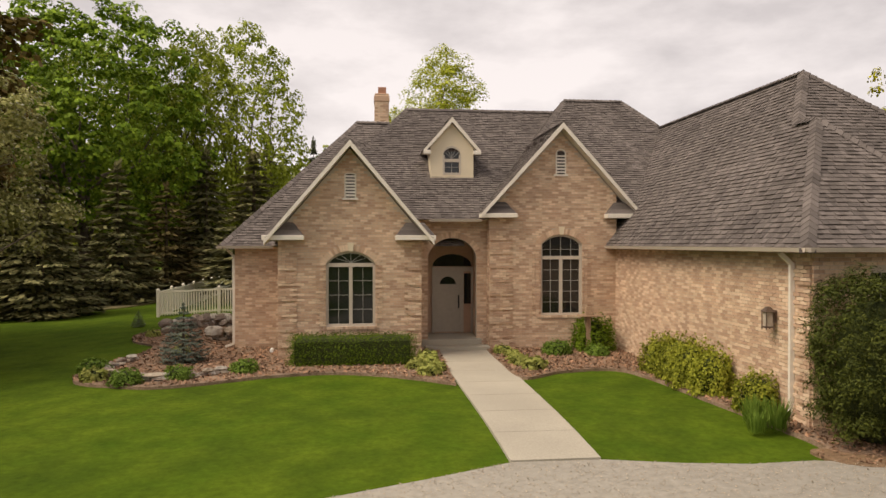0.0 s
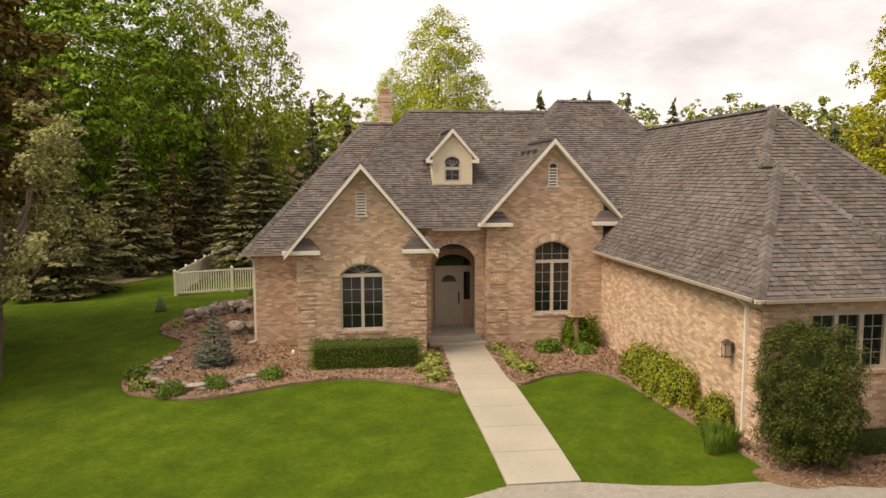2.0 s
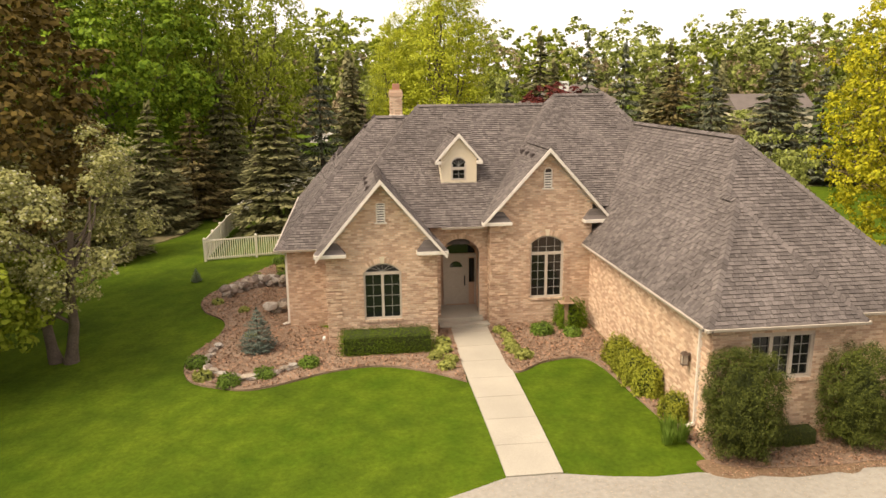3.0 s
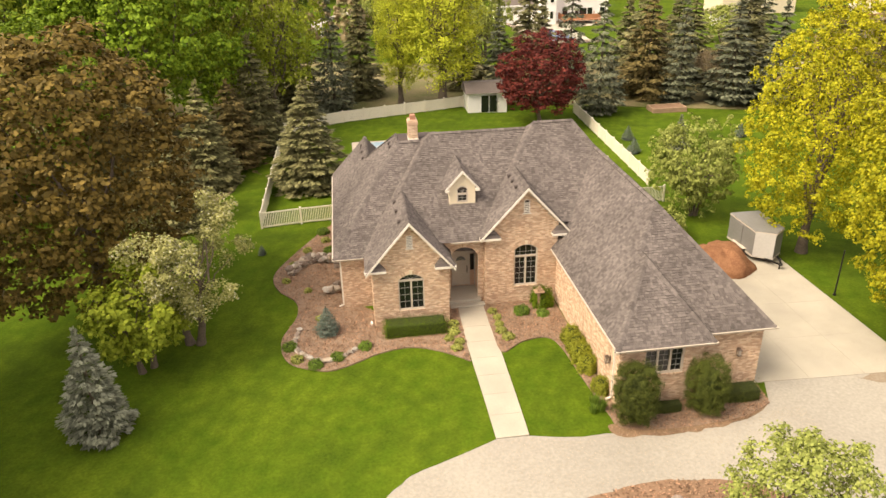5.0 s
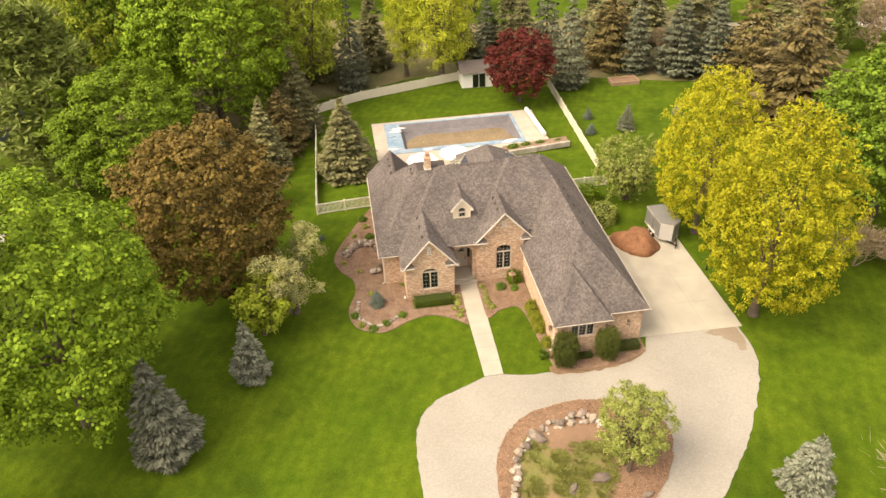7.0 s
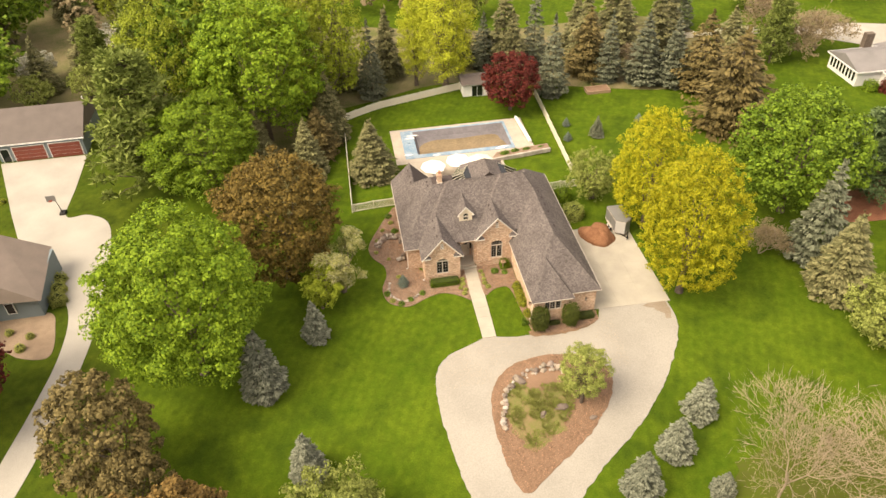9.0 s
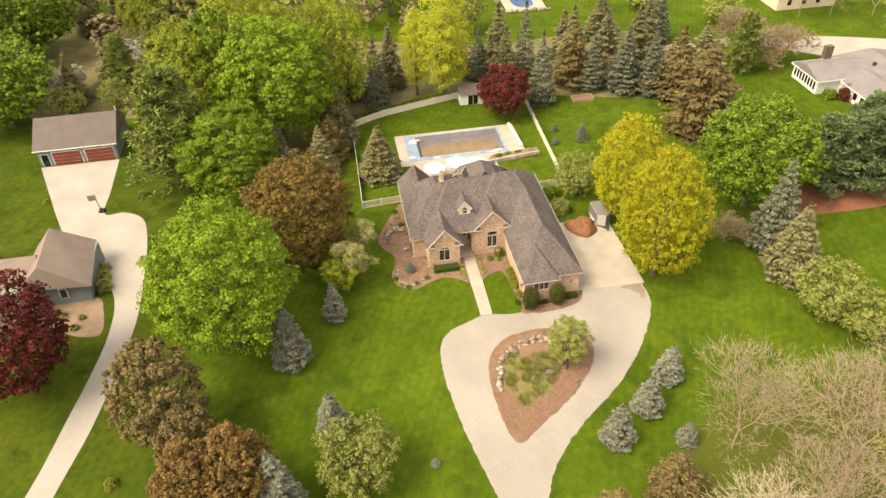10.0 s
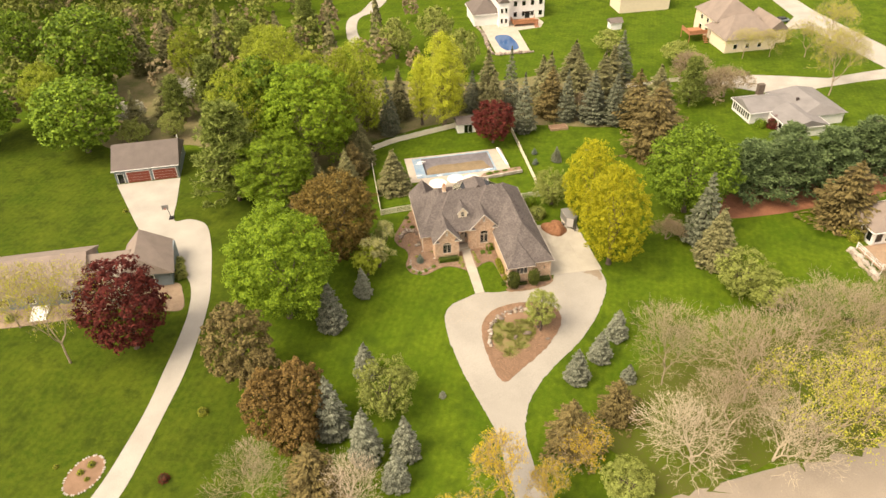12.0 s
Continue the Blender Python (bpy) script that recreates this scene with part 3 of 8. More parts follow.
def hull_of(points):
    bm = bmesh.new()
    for p in points:
        bm.verts.new(p)
    bmesh.ops.convex_hull(bm, input=bm.verts[:])
    bmesh.ops.recalc_face_normals(bm, faces=bm.faces[:])
    bmesh.ops.dissolve_limit(bm, angle_limit=0.01, verts=bm.verts[:], edges=bm.edges[:])
    faces = [([v.co.copy() for v in f.verts], f.normal.copy()) for f in bm.faces]
    me = bpy.data.meshes.new("roof_deck")
    bm.to_mesh(me)
    bm.free()
    me.materials.append(M_UNDER)
    me.materials.append(M_TRIM)
    for f in me.polygons:
        f.material_index = 1 if f.normal.z < -0.9 else 0
    return me, faces


roof = part("roof", Form().box(0.5, 1.0, 30, 30.5, 4.2, 4.6), M_UNDER, house, "steep hipped roof of grey-brown shingles")
HULLS = {}
for key, pts in SOLIDS.items():
    me, faces = hull_of(pts)
    HULLS[key] = faces
    part("roof_deck", me, None, roof)


def inside(p, skip, slack=0.06):
    for key, faces in HULLS.items():
        if key != skip and all((p - vs[0]).dot(n) < -slack for vs, n in faces):
            return True
    return False


def shingles(form, poly, skip, pitch=0.134, wide=0.19, singles=None):
    """Lays courses of tabs on a sloping polygon, cut at its edges and left out below other roofs."""
    poly = [Vector(p) for p in poly]
    n = (poly[1] - poly[0]).cross(poly[2] - poly[0]).normalized()
    if n.z < 0:
        n = -n
    v = (Vector((0, 0, 1)) - n * n.z).normalized()
    u = v.cross(n)
    o = poly[0]
    flat = [((p - o).dot(u), (p - o).dot(v)) for p in poly]
    if area2(flat) < 0:
        flat = flat[::-1]
    edges = []
    for p, q in zip(flat, flat[1:] + flat[:1]):
        a, b = q[1] - p[1], p[0] - q[0]
        edges.append((a, b, a * p[0] + b * p[1]))
    v0, v1 = min(p[1] for p in flat), max(p[1] for p in flat)
    u0, u1 = min(p[0] for p in flat), max(p[0] for p in flat)
    row, y = 0, v0 - 0.03
    rng = random.Random(len(form.v) + int(abs(o.x * 10)))
    while y < v1:
        x = u0 - rng.random() * wide
        while x < u1:
            w = wide * (0.45 + 0.8 * rng.random())
            thick = rng.random() < 0.5
            dip = y - (0.016 if thick else 0.0)
            bit = [(x + 0.004, dip), (x + w - 0.004, dip), (x + w - 0.004, y + pitch + 0.01), (x + 0.004, y + pitch + 0.01)]
            for e in edges:
                bit = clip(bit, *e)
                if len(bit) < 3:
                    break
            if len(bit) > 2 and abs(area2(bit)) > 0.002:
                cx, cy = sum(p[0] for p in bit) / len(bit), sum(p[1] for p in bit) / len(bit)
                if not inside(o + u * cx + v * cy, skip):
                    lift = (0.027 if thick else 0.013) + 0.005 * rng.random()
                    top = [o + u * a + v * b + n * (0.006 + lift * (1 - (b - y) / (pitch + 0.01))) for a, b in bit]
                    low = [o + u * a + v * b - n * 0.01 for a, b in bit]
                    k = len(bit)
                    fs = [tuple(range(k))] + [(i, k + i, k + (i + 1) % k, (i + 1) % k) for i in range(k) if bit[i][1] + bit[(i + 1) % k][1] < 2 * y + pitch * 1.7]
                    if singles is not None and singles(o + u * cx + v * cy) and len(SINGLES) < 280:
                        SINGLES.append(Form().add(top + low, fs))
                    else:
                        form.add(top + low, fs)
            x += w
        y += pitch


SINGLES = []
roof_form = Form()
near_strip = lambda p: 12.9 < p.y < 15.6 and p.z < 5.0
shingles(roof_form, [(7.95, 12.2, EAVE), (10.24, 15.4, 6.19), (10.24, 16.1, 6.19), (7.95, 16.1, EAVE)], "garage", singles=near_strip)
shingles(roof_form, [(7.95, 16.1, EAVE), (10.24, 16.1, 6.19), GP, (11.57, 31.0, 7.87), (7.95, 31.0, EAVE)], "garage")
shingles(roof_form, [(7.95, 12.2, EAVE), (12.55, 12.2, EAVE), (10.24, 15.4, 6.19)], "garage_hip")
shingles(roof_form, [(12.55, 12.2, EAVE), (12.55, 18.0, EAVE), (10.24, 17.2, 6.19), (10.24, 15.4, 6.19)], "garage_hip")
shingles(roof_form, [(7.95, 12.93, EAVE), (15.8, 12.93, EAVE), GP], "garage")
shingles(roof_form, [(15.8, 12.93, EAVE), (15.8, 36.0, EAVE), (11.57, 31.0, 7.87), GP], "garage")
shingles(roof_form, [(-4.4, 23.65, EAVE), (-4.4, 33.0, EAVE), (-1.9, 33.0, 6.149), (-0.1, 31.0, 8.2), (-0.1, 29.3, 8.2)], "west")
shingles(roof_form, [(-4.4, 33.0, EAVE), (-4.4, 38.3, EAVE), (-1.9, 37.8, 6.149), (-1.9, 33.0, 6.149)], "west_back")
for key in ("tower", "main", "main_east", "west", "gable_west", "gable_east", "dormer", "rear"):
    for vs, n in HULLS[key]:
        if 0.1 < n.z < 0.98 and not (key == "west" and n.x < -0.3) and n.y < 0.9:
            shingles(roof_form, [tuple(p) for p in vs], key)
# overhanging verges of the front gables
VERGES = [(-0.285, 6.33, 2.435, 3.46, 21.07, 21.6), (6.425, 7.20, 2.625, 4.32, 22.62, 23.1), (3.14, 7.68, 0.99, 6.56, 24.78, 24.98)]
for c, apex, half, low, ya, yb in VERGES:
    for s in (-1, 1):
        a, b = (c + s * half, low), (c, apex)
        slab = Form().prism([(a[0], ya, a[1] - 0.12), (b[0], ya, b[1] - 0.12), (b[0], yb, b[1] - 0.12), (a[0], yb, a[1] - 0.12)], [(a[0], ya, a[1]), (b[0], ya, b[1]), (b[0], yb, b[1]), (a[0], yb, a[1])])
        part("verge", slab, M_TRIM, roof, "cream painted verge board")
        shingles(roof_form, [(a[0], ya, a[1]), (a[0], yb, a[1]), (b[0], yb, b[1]), (b[0], ya, b[1])], None)
        rake = Form().prism([(a[0] - s * 0.0, ya - 0.05, a[1] - 0.12), (b[0], ya - 0.05, b[1] - 0.14), (b[0], ya, b[1] - 0.14), (a[0], ya, a[1] - 0.12)],
                            [(a[0], ya - 0.05, a[1] + 0.02), (b[0], ya - 0.05, b[1] + 0.03), (b[0], ya, b[1] + 0.03), (a[0], ya, a[1] + 0.02)])
        part("rake_board", rake, M_TRIM, roof, "cream painted rake board")
field = part("shingle_field", roof_form, M_SHINGLE, roof)
tagged(field, kind="stuff")
for f in SINGLES:
    part("shingle", f, M_SHINGLE, roof)


cap_form = Form()


def ridge_caps(a, b, skip=None, step=0.19, half=0.14):
    """Cap tabs along a ridge or hip."""
    a, b = Vector(a), Vector(b)
    d = (b - a).normalized()
    s = Vector((-d.y, d.x, 0)).normalized() * half
    form, length, t = cap_form, (b - a).length, 0.0
    while t < length:
        p, q = a + d * t, a + d * min(length, t + step * 1.15)
        drop = Vector((0, 0, -half * 0.62))
        lift = Vector((0, 0, 0.066))
        low = Vector((0, 0, 0.044))
        form.add([p + s + drop + lift, p + lift * 1.3, p - s + drop + lift, q + s + drop + low, q + low * 1.3, q - s + drop + low, p + s + drop, p - s + drop],
                 [(0, 1, 4, 3), (1, 2, 5, 4), (0, 6, 7, 2, 1)])
        t += step


RIDGES_EAST = [((7.95, 12.2, EAVE), (10.24, 15.4, 6.19)), ((10.24, 15.4, 6.19), (10.24, 16.1, 6.19)), ((10.24, 16.1, 6.19), GP), (GP, (11.57, 27.3, 7.87)), ((12.55, 12.2, EAVE), (10.24, 15.4, 6.19)),
             ((15.8, 12.93, EAVE), GP), ((8.17, 28.65, 9.13), (10.55, 28.65, 9.13)), ((6.3, 26.1, 7.04), (8.17, 28.65, 9.13)), ((11.5, 27.2, 7.94), (10.55, 28.65, 9.13))]
RIDGES_WEST = [((1.83, 29.0, 8.70), (7.9, 29.0, 8.70)), ((-0.35, 25.74, 6.24), (1.83, 29.0, 8.70)), ((-4.4, 23.65, EAVE), (-0.1, 29.3, 8.2)), ((-0.1, 29.3, 8.2), (-0.1, 31.0, 8.2)), ((-0.1, 29.3, 8.2), (1.2, 29.3, 8.2)),
             ((-0.1, 31.0, 8.2), (-1.9, 33.2, 6.149)), ((-1.9, 33.2, 6.149), (-1.9, 37.8, 6.149)), ((-0.285, 21.07, 6.33), (-0.285, 26.0, 6.33)), ((6.45, 22.62, 7.22), (6.45, 26.4, 7.22)), ((3.14, 24.78, 7.68), (3.14, 27.7, 7.68))]
for a, b in RIDGES_EAST + RIDGES_WEST:
    ridge_caps(a, b)
tagged(part("ridge_capping", cap_form, M_SHINGLE, roof), kind="stuff")


# --- walls ---
class Face:
    """A wall face: an origin at floor level, the way along it and the way out of it."""

    def __init__(self, o, u):
        self.o, self.u = Vector(o), Vector(u)
        self.n = Vector((self.u.y, -self.u.x, 0))

    def at(self, a, z, out=0.0):
        return self.o + self.u * a + self.n * out + Vector((0, 0, z))


def arch_top(op, a):
    """Head height of an opening (a0, a1, sill, spring, crown) at a."""
    a0, a1, _, spring, crown = op
    h, c = (a1 - a0) / 2, (a0 + a1) / 2
    k = crown - spring
    if k < 1e-4:
        return spring
    r = (h * h + k * k) / (2 * k)
    return spring + math.sqrt(max(0.0, r * r - (a - c) ** 2)) - (r - k)


def wall(face, length, top, openings=(), thick=0.22, foot=-0.4, name="wall"):
    """The mortar-faced core of a wall, with its openings cut through."""
    cuts = {0.0, length}
    for op in openings:
        cuts |= {op[0] + (op[1] - op[0]) * i / 12 for i in range(13)}
    cuts |= {k for k in top_breaks(top) if 0 < k < length}
    cuts = sorted(cuts)
    form = Form()
    for a, b in zip(cuts[:-1], cuts[1:]):
        if b - a < 1e-5:
            continue
        mid, bands = (a + b) / 2, []
        spans = [(op, op[2]) for op in openings if op[0] < mid < op[1]]
        lo = (foot, foot)
        for op, sill in sorted(spans, key=lambda s: s[1]):
            bands.append((lo, (sill, sill)))
            lo = (arch_top(op, a), arch_top(op, b))
        bands.append((lo, (top(a), top(b))))
        for (l0, l1), (h0, h1) in bands:
            if max(h0 - l0, h1 - l1) < 0.01:
                continue
            form.prism([face.at(a, l0), face.at(b, l1), face.at(b, l1, -thick), face.at(a, l0, -thick)],
                       [face.at(a, h0), face.at(b, h1), face.at(b, h1, -thick), face.at(a, h0, -thick)])
    return part(name, form.weld(), M_MORTAR, house, "tan and buff brick wall")


def top_breaks(top):
    return BREAKS.get(top, ())


BREAKS = {}
BL, BH = 0.215, 0.0745
brick_rng = random.Random(5)


def bricks(face, length, top, openings=(), foot=-0.15, quoins=(), singles=None, parent=None, start=0.0):
    """Running-bond bricks on a wall face; quoin stretches stand a little proud with a recessed course between blocks."""
    form, lone = Form(), []
    row, z = 0, foot
    while z < 9.5:
        a = start - (BL / 2 if row % 2 else 0.0) - BL
        any_row = False
        while a < length:
            x0, x1 = max(a, start), min(a + BL - 0.011, length)
            a += BL
            if x1 - x0 < 0.03:
                continue
            mid, zm = (x0 + x1) / 2, z + BH / 2
            if zm > min(top(x0 + 0.02), top(x1 - 0.02)) - 0.02:
                continue
            any_row = True
            skip = False
            for op in openings:
                if op[2] - 0.07 < zm and zm < arch_top(op, min(max(mid, op[0]), op[1])) + (0.19 if op[4] - op[3] > 0.02 else 0.05):
                    if x0 < op[1] and x1 > op[0]:
                        if x0 < op[0] - 0.04:
                            x1 = min(x1, op[0] - 0.006)
                        elif x1 > op[1] + 0.04:
                            x0 = max(x0, op[1] + 0.006)
                        else:
                            skip = True
            if skip or x1 - x0 < 0.03:
                continue
            out = 0.012 + brick_rng.random() * 0.005
            if any(op[4] - op[3] > 0.02 and op[2] > 0 and op[2] < zm < op[3] and (op[0] - 0.2 < mid < op[0] or op[1] < mid < op[1] + 0.2) for op in openings):
                out += 0.024
            for q0, q1 in quoins:
                if q0 <= mid <= q1:
                    out = 0.001 if row % 6 == 0 else out + 0.034
            z1 = z + BH - 0.011
            vs = [face.at(x0, z, -0.01), face.at(x1, z, -0.01), face.at(x1, z1, -0.01), face.at(x0, z1, -0.01), face.at(x0, z, out), face.at(x1, z, out), face.at(x1, z1, out), face.at(x0, z1, out)]
            fs = [(4, 5, 6, 7), (0, 1, 5, 4), (1, 2, 6, 5), (2, 3, 7, 6), (3, 0, 4, 7)]
            if singles and singles(mid, zm) and len(lone) < 290:
                lone.append(Form().add(vs, fs))
            else:
                form.add(vs, fs)
        row += 1
        z += BH
    ob = part("brickwork", form, M_BRICK, parent)
    tagged(ob, kind="stuff")
    for f in lone:
        part("brick", f, M_BRICK, parent)
    return ob


def arch_bricks(face, op, parent, deep=0.19, keystone=True):
    """Soldier bricks over an arched head, with a pale keystone."""
    a0, a1, _, spring, crown = op
    h, k, c = (a1 - a0) / 2, op[4] - op[3], (op[0] + op[1]) / 2
    r = (h * h + k * k) / (2 * k)
    cz, half = crown - r, math.asin(min(1, h / r)) * 1.06
    n = max(9, int(2 * half * (r + deep / 2) / 0.078))
    ring = Form()
    for i in range(n):
        t0, t1 = -half + 2 * half * i / n + 0.004 / r, -half + 2 * half * (i + 1) / n - 0.004 / r
        q = [(c + rr * math.sin(t), cz + rr * math.cos(t)) for rr, t in ((r + 0.008, t0), (r + 0.008, t1), (r + deep, t1), (r + deep, t0))]
        ring.prism([face.at(a, z, 0.0) for a, z in q], [face.at(a, z, 0.03) for a, z in q])
    part("brick_arch", ring, M_BRICK, parent)
    if keystone:
        q = [(c - 0.06, crown - 0.01), (c + 0.06, crown - 0.01), (c + 0.1, crown + deep + 0.06), (c - 0.1, crown + deep + 0.06)]
        part("keystone", Form().prism([face.at(a, z, 0.0) for a, z in q], [face.at(a, z, 0.05) for a, z in q]), M_STUCCO, parent, "pale stone keystone")


def strip(form, face, a0, a1, z0, z1, out0, out1):
    form.prism([face.at(a0, z0, out0), face.at(a1, z0, out0), face.at(a1, z0, out1), face.at(a0, z0, out1)],
               [face.at(a0, z1, out0), face.at(a1, z1, out0), face.at(a1, z1, out1), face.at(a0, z1, out1)])


def window(face, op, split=None, lights=2, cols=2, rows=4, fan=False, back=-0.09, sill=True):
    """A window: frame, sashes with glazing bars, panes and a brick sill."""
    a0, a1, z0, spring, crown = op
    f = Form()
    w = 0.065
    strip(f, face, a0, a0 + w, z0, spring, back - 0.08, back + 0.03)
    strip(f, face, a1 - w, a1, z0, spring, back - 0.08, back + 0.03)
    strip(f, face, a0 + w, a1 - w, z0, z0 + w, back - 0.08, back + 0.03)
    n = 14 if crown - spring > 0.02 else 1
    for i in range(n):
        x0, x1 = a0 + (a1 - a0) * i / n, a0 + (a1 - a0) * (i + 1) / n
        h0, h1 = arch_top(op, x0), arch_top(op, x1)
        f.prism([face.at(x0, h0 - w, back - 0.08), face.at(x1, h1 - w, back - 0.08), face.at(x1, h1 - w, back + 0.03), face.at(x0, h0 - w, back + 0.03)],
                [face.at(x0, h0, back - 0.08), face.at(x1, h1, back - 0.08), face.at(x1, h1, back + 0.03), face.at(x0, h0, back + 0.03)])
    head = split if split else spring
    if split:
        strip(f, face, a0 + w, a1 - w, split - 0.06, split + 0.05, back - 0.08, back + 0.04)
    step = (a1 - a0) / lights
    for i in range(1, lights):
        strip(f, face, a0 + i * step - 0.05, a0 + i * step + 0.05, z0 + w, head - 0.05, back - 0.08, back + 0.035)
    root = part("window", f, M_FRAME, house)
    root_bars = []
    for i in range(lights):
        b0, b1 = a0 + i * step + w, a0 + (i + 1) * step - w
        for c in range(1, cols):
            x = b0 + (b1 - b0) * c / cols
            root_bars.append((x - 0.007, x + 0.007, z0 + w, head - 0.05, back - 0.035, back - 0.012))
        for r in range(1, rows):
            z = z0 + w + (head - 0.05 - z0 - w) * r / rows
            root_bars.append((b0, b1, z - 0.007, z + 0.007, back - 0.034, back - 0.013))
    c = (a0 + a1) / 2
    if split and fan:
        for k in range(1, 6):
            t = math.pi * k / 6
            q = (c + 0.9 * (a1 - a0) / 2 * math.cos(t), split + 0.05 + (crown - split - 0.12) * math.sin(t) ** 0.7)
            part("glazing_bar", Form().beam(face.at(c, split + 0.05, back - 0.03), face.at(q[0], q[1], back - 0.03), 0.014, 0.014), M_BAR, root)
    elif split:
        for k in range(1, lights * 2):
            x = a0 + (a1 - a0) * k / (lights * 2)
            root_bars.append((x - 0.007, x + 0.007, split + 0.05, arch_top(op, x) - w, back - 0.035, back - 0.012))
        z = (split + spring) / 2 + 0.05
        root_bars.append((a0 + w, a1 - w, z - 0.007, z + 0.007, back - 0.034, back - 0.013))
    for bar in root_bars:
        f = Form()
        strip(f, face, *bar)
        part("glazing_bar", f, M_BAR, root)
    g = Form()
    pts = [(a0, z0), (a1, z0)] + [(a1 + (a0 - a1) * i / 14, arch_top(op, a1 + (a0 - a1) * i / 14)) for i in range(15)]
    g.prism([face.at(a, z, back - 0.06) for a, z in pts], [face.at(a, z, back - 0.045) for a, z in pts])
    part("pane", g, M_GLASS, root, "dark reflecting glass")
    if sill:
        bed = Form()
        strip(bed, face, a0 - 0.06, a1 + 0.06, z0 - 0.08, z0 - 0.012, -0.05, 0.038)
        ledge = part("sill", bed, M_MORTAR, root, "rowlock brick sill")
        x = a0 - 0.06
        while x < a1 + 0.06:
            s = Form()
            strip(s, face, x, min(x + 0.068, a1 + 0.06), z0 - 0.085, z0 - 0.004, -0.04, 0.05)
            part("brick", s, M_BRICK, ledge)
            x += 0.077
    return root


def level(z):
    return lambda a: z


def gable(c, apex, slope, low):
    fn = lambda a: apex - slope * abs(a - c)
    BREAKS[fn] = (c,)
    return fn


# front walls, from west to east
F_WING = Face((-4.0, 24.1, 0), (1, 0, 0))
F_GW = Face((-2.35, 21.5, 0), (1, 0, 0))
F_ARCH = Face((1.75, 23.5, 0), (1, 0, 0))
F_GE = Face((4.12, 23.0, 0), (1, 0, 0))
F_GARW = Face((8.3, 23.0, 0), (0, -1, 0))
F_GARS = Face((8.3, 12.6, 0), (1, 0, 0))
F_GARS2 = Face((12.2, 13.3, 0), (1, 0, 0))
F_GARE = Face((15.45, 13.3, 0), (0, 1, 0))
F_WEST = Face((-4.0, 37.4, 0), (0, -1, 0))
F_GWW = Face((-2.35, 24.1, 0), (0, -1, 0))
F_GWE = Face((1.8, 21.5, 0), (0, 1, 0))
F_GEW = Face((4.12, 25.0, 0), (0, -1, 0))
W_GW = (1.37, 2.79, 0.96, 2.8, 3.16)
W_GE = (1.68, 3.04, 1.07, 3.36, 3.68)
W_GAR = (1.15, 3.0, 1.6, 2.9, 2.9)
ARCH = (0.43, 2.02, -0.4, 3.0, 3.56)
top_gw = gable(2.065, 6.16, 1.18, 0)
top_ge = gable(2.33, 7.02, 1.10, 0)
q = [(F_WING, 1.66, level(3.3), (), ()), (F_GW, 4.15, top_gw, (W_GW,), ((0, 0.5), (3.65, 4.15))), (F_ARCH, 2.4, level(4.2), (ARCH,), ()), (F_GE, 4.2, top_ge, (W_GE,), ((0, 0.68),)),
     (F_GARW, 10.4, level(3.3), (), ((9.9, 10.4),)), (F_GARS, 3.9, level(3.3), (W_GAR,), ((0, 0.5),)), (F_GARS2, 3.25, level(3.3), (), ((2.75, 3.25),)),
     (F_GARE, 20.0, level(3.3), (), ()), (F_WEST, 13.3, level(3.3), (), ()), (F_GWW, 2.6, level(3.7), (), ()), (F_GWE, 2.0, level(3.7), (), ()), (F_GEW, 2.0, level(4.3), (), ())]
for face, length, top, ops, quo in q:
    core = wall(face, length, top, ops)
    if face is F_GARE:
        continue
    bricks(face, length, top, ops, quoins=quo, parent=core, singles=(lambda a, z: a > 8.0 and 1.0 < z < 3.3) if face is F_GARW else None)
    for op in ops:
        if op[4] - op[3] > 0.02:
            arch_bricks(face, op, core, keystone=op is not ARCH)
window(F_GW, W_GW, split=2.76, fan=True)
window(F_GE, W_GE, split=2.93, rows=5)
window(F_GARS, W_GAR, lights=3, rows=4)


# ---- plants ----
def quad_mesh(name, quads, mat):
    """A mesh of separate four-cornered leaves from an array of shape (n, 4, 3)."""
    n = len(quads)
    me = bpy.data.meshes.new(name)
    me.vertices.add(4 * n)
    me.vertices.foreach_set("co", np.ascontiguousarray(quads, dtype=np.float32).ravel())
    me.loops.add(4 * n)
    me.loops.foreach_set("vertex_index", np.arange(4 * n, dtype=np.int32))
    me.polygons.add(n)
    me.polygons.foreach_set("loop_start", np.arange(0, 4 * n, 4, dtype=np.int32))
    me.materials.append(mat)
    me.update(calc_edges=True)
    return me


def unit(a):
    return a / (np.linalg.norm(a, axis=-1, keepdims=True) + 1e-9)


def leaf_quads(p, n, size, rng, aspect=0.75):
    """Leaves at points p facing n, each turned at random and a little bent out of square."""
    k = len(p)
    r = unit(rng.normal(size=(k, 3)))
    u = unit(np.cross(n, r))
    w = np.cross(n, u)
    s = size * (0.6 + 0.8 * rng.random((k, 1)))
    u, w = u * s * 0.5, w * s * 0.5 * aspect
    lift = n * s * 0.18 * rng.normal(size=(k, 1))
    return np.stack([p - u * 1.0, p - w + lift, p + u * 1.0, p + w + lift], axis=1)


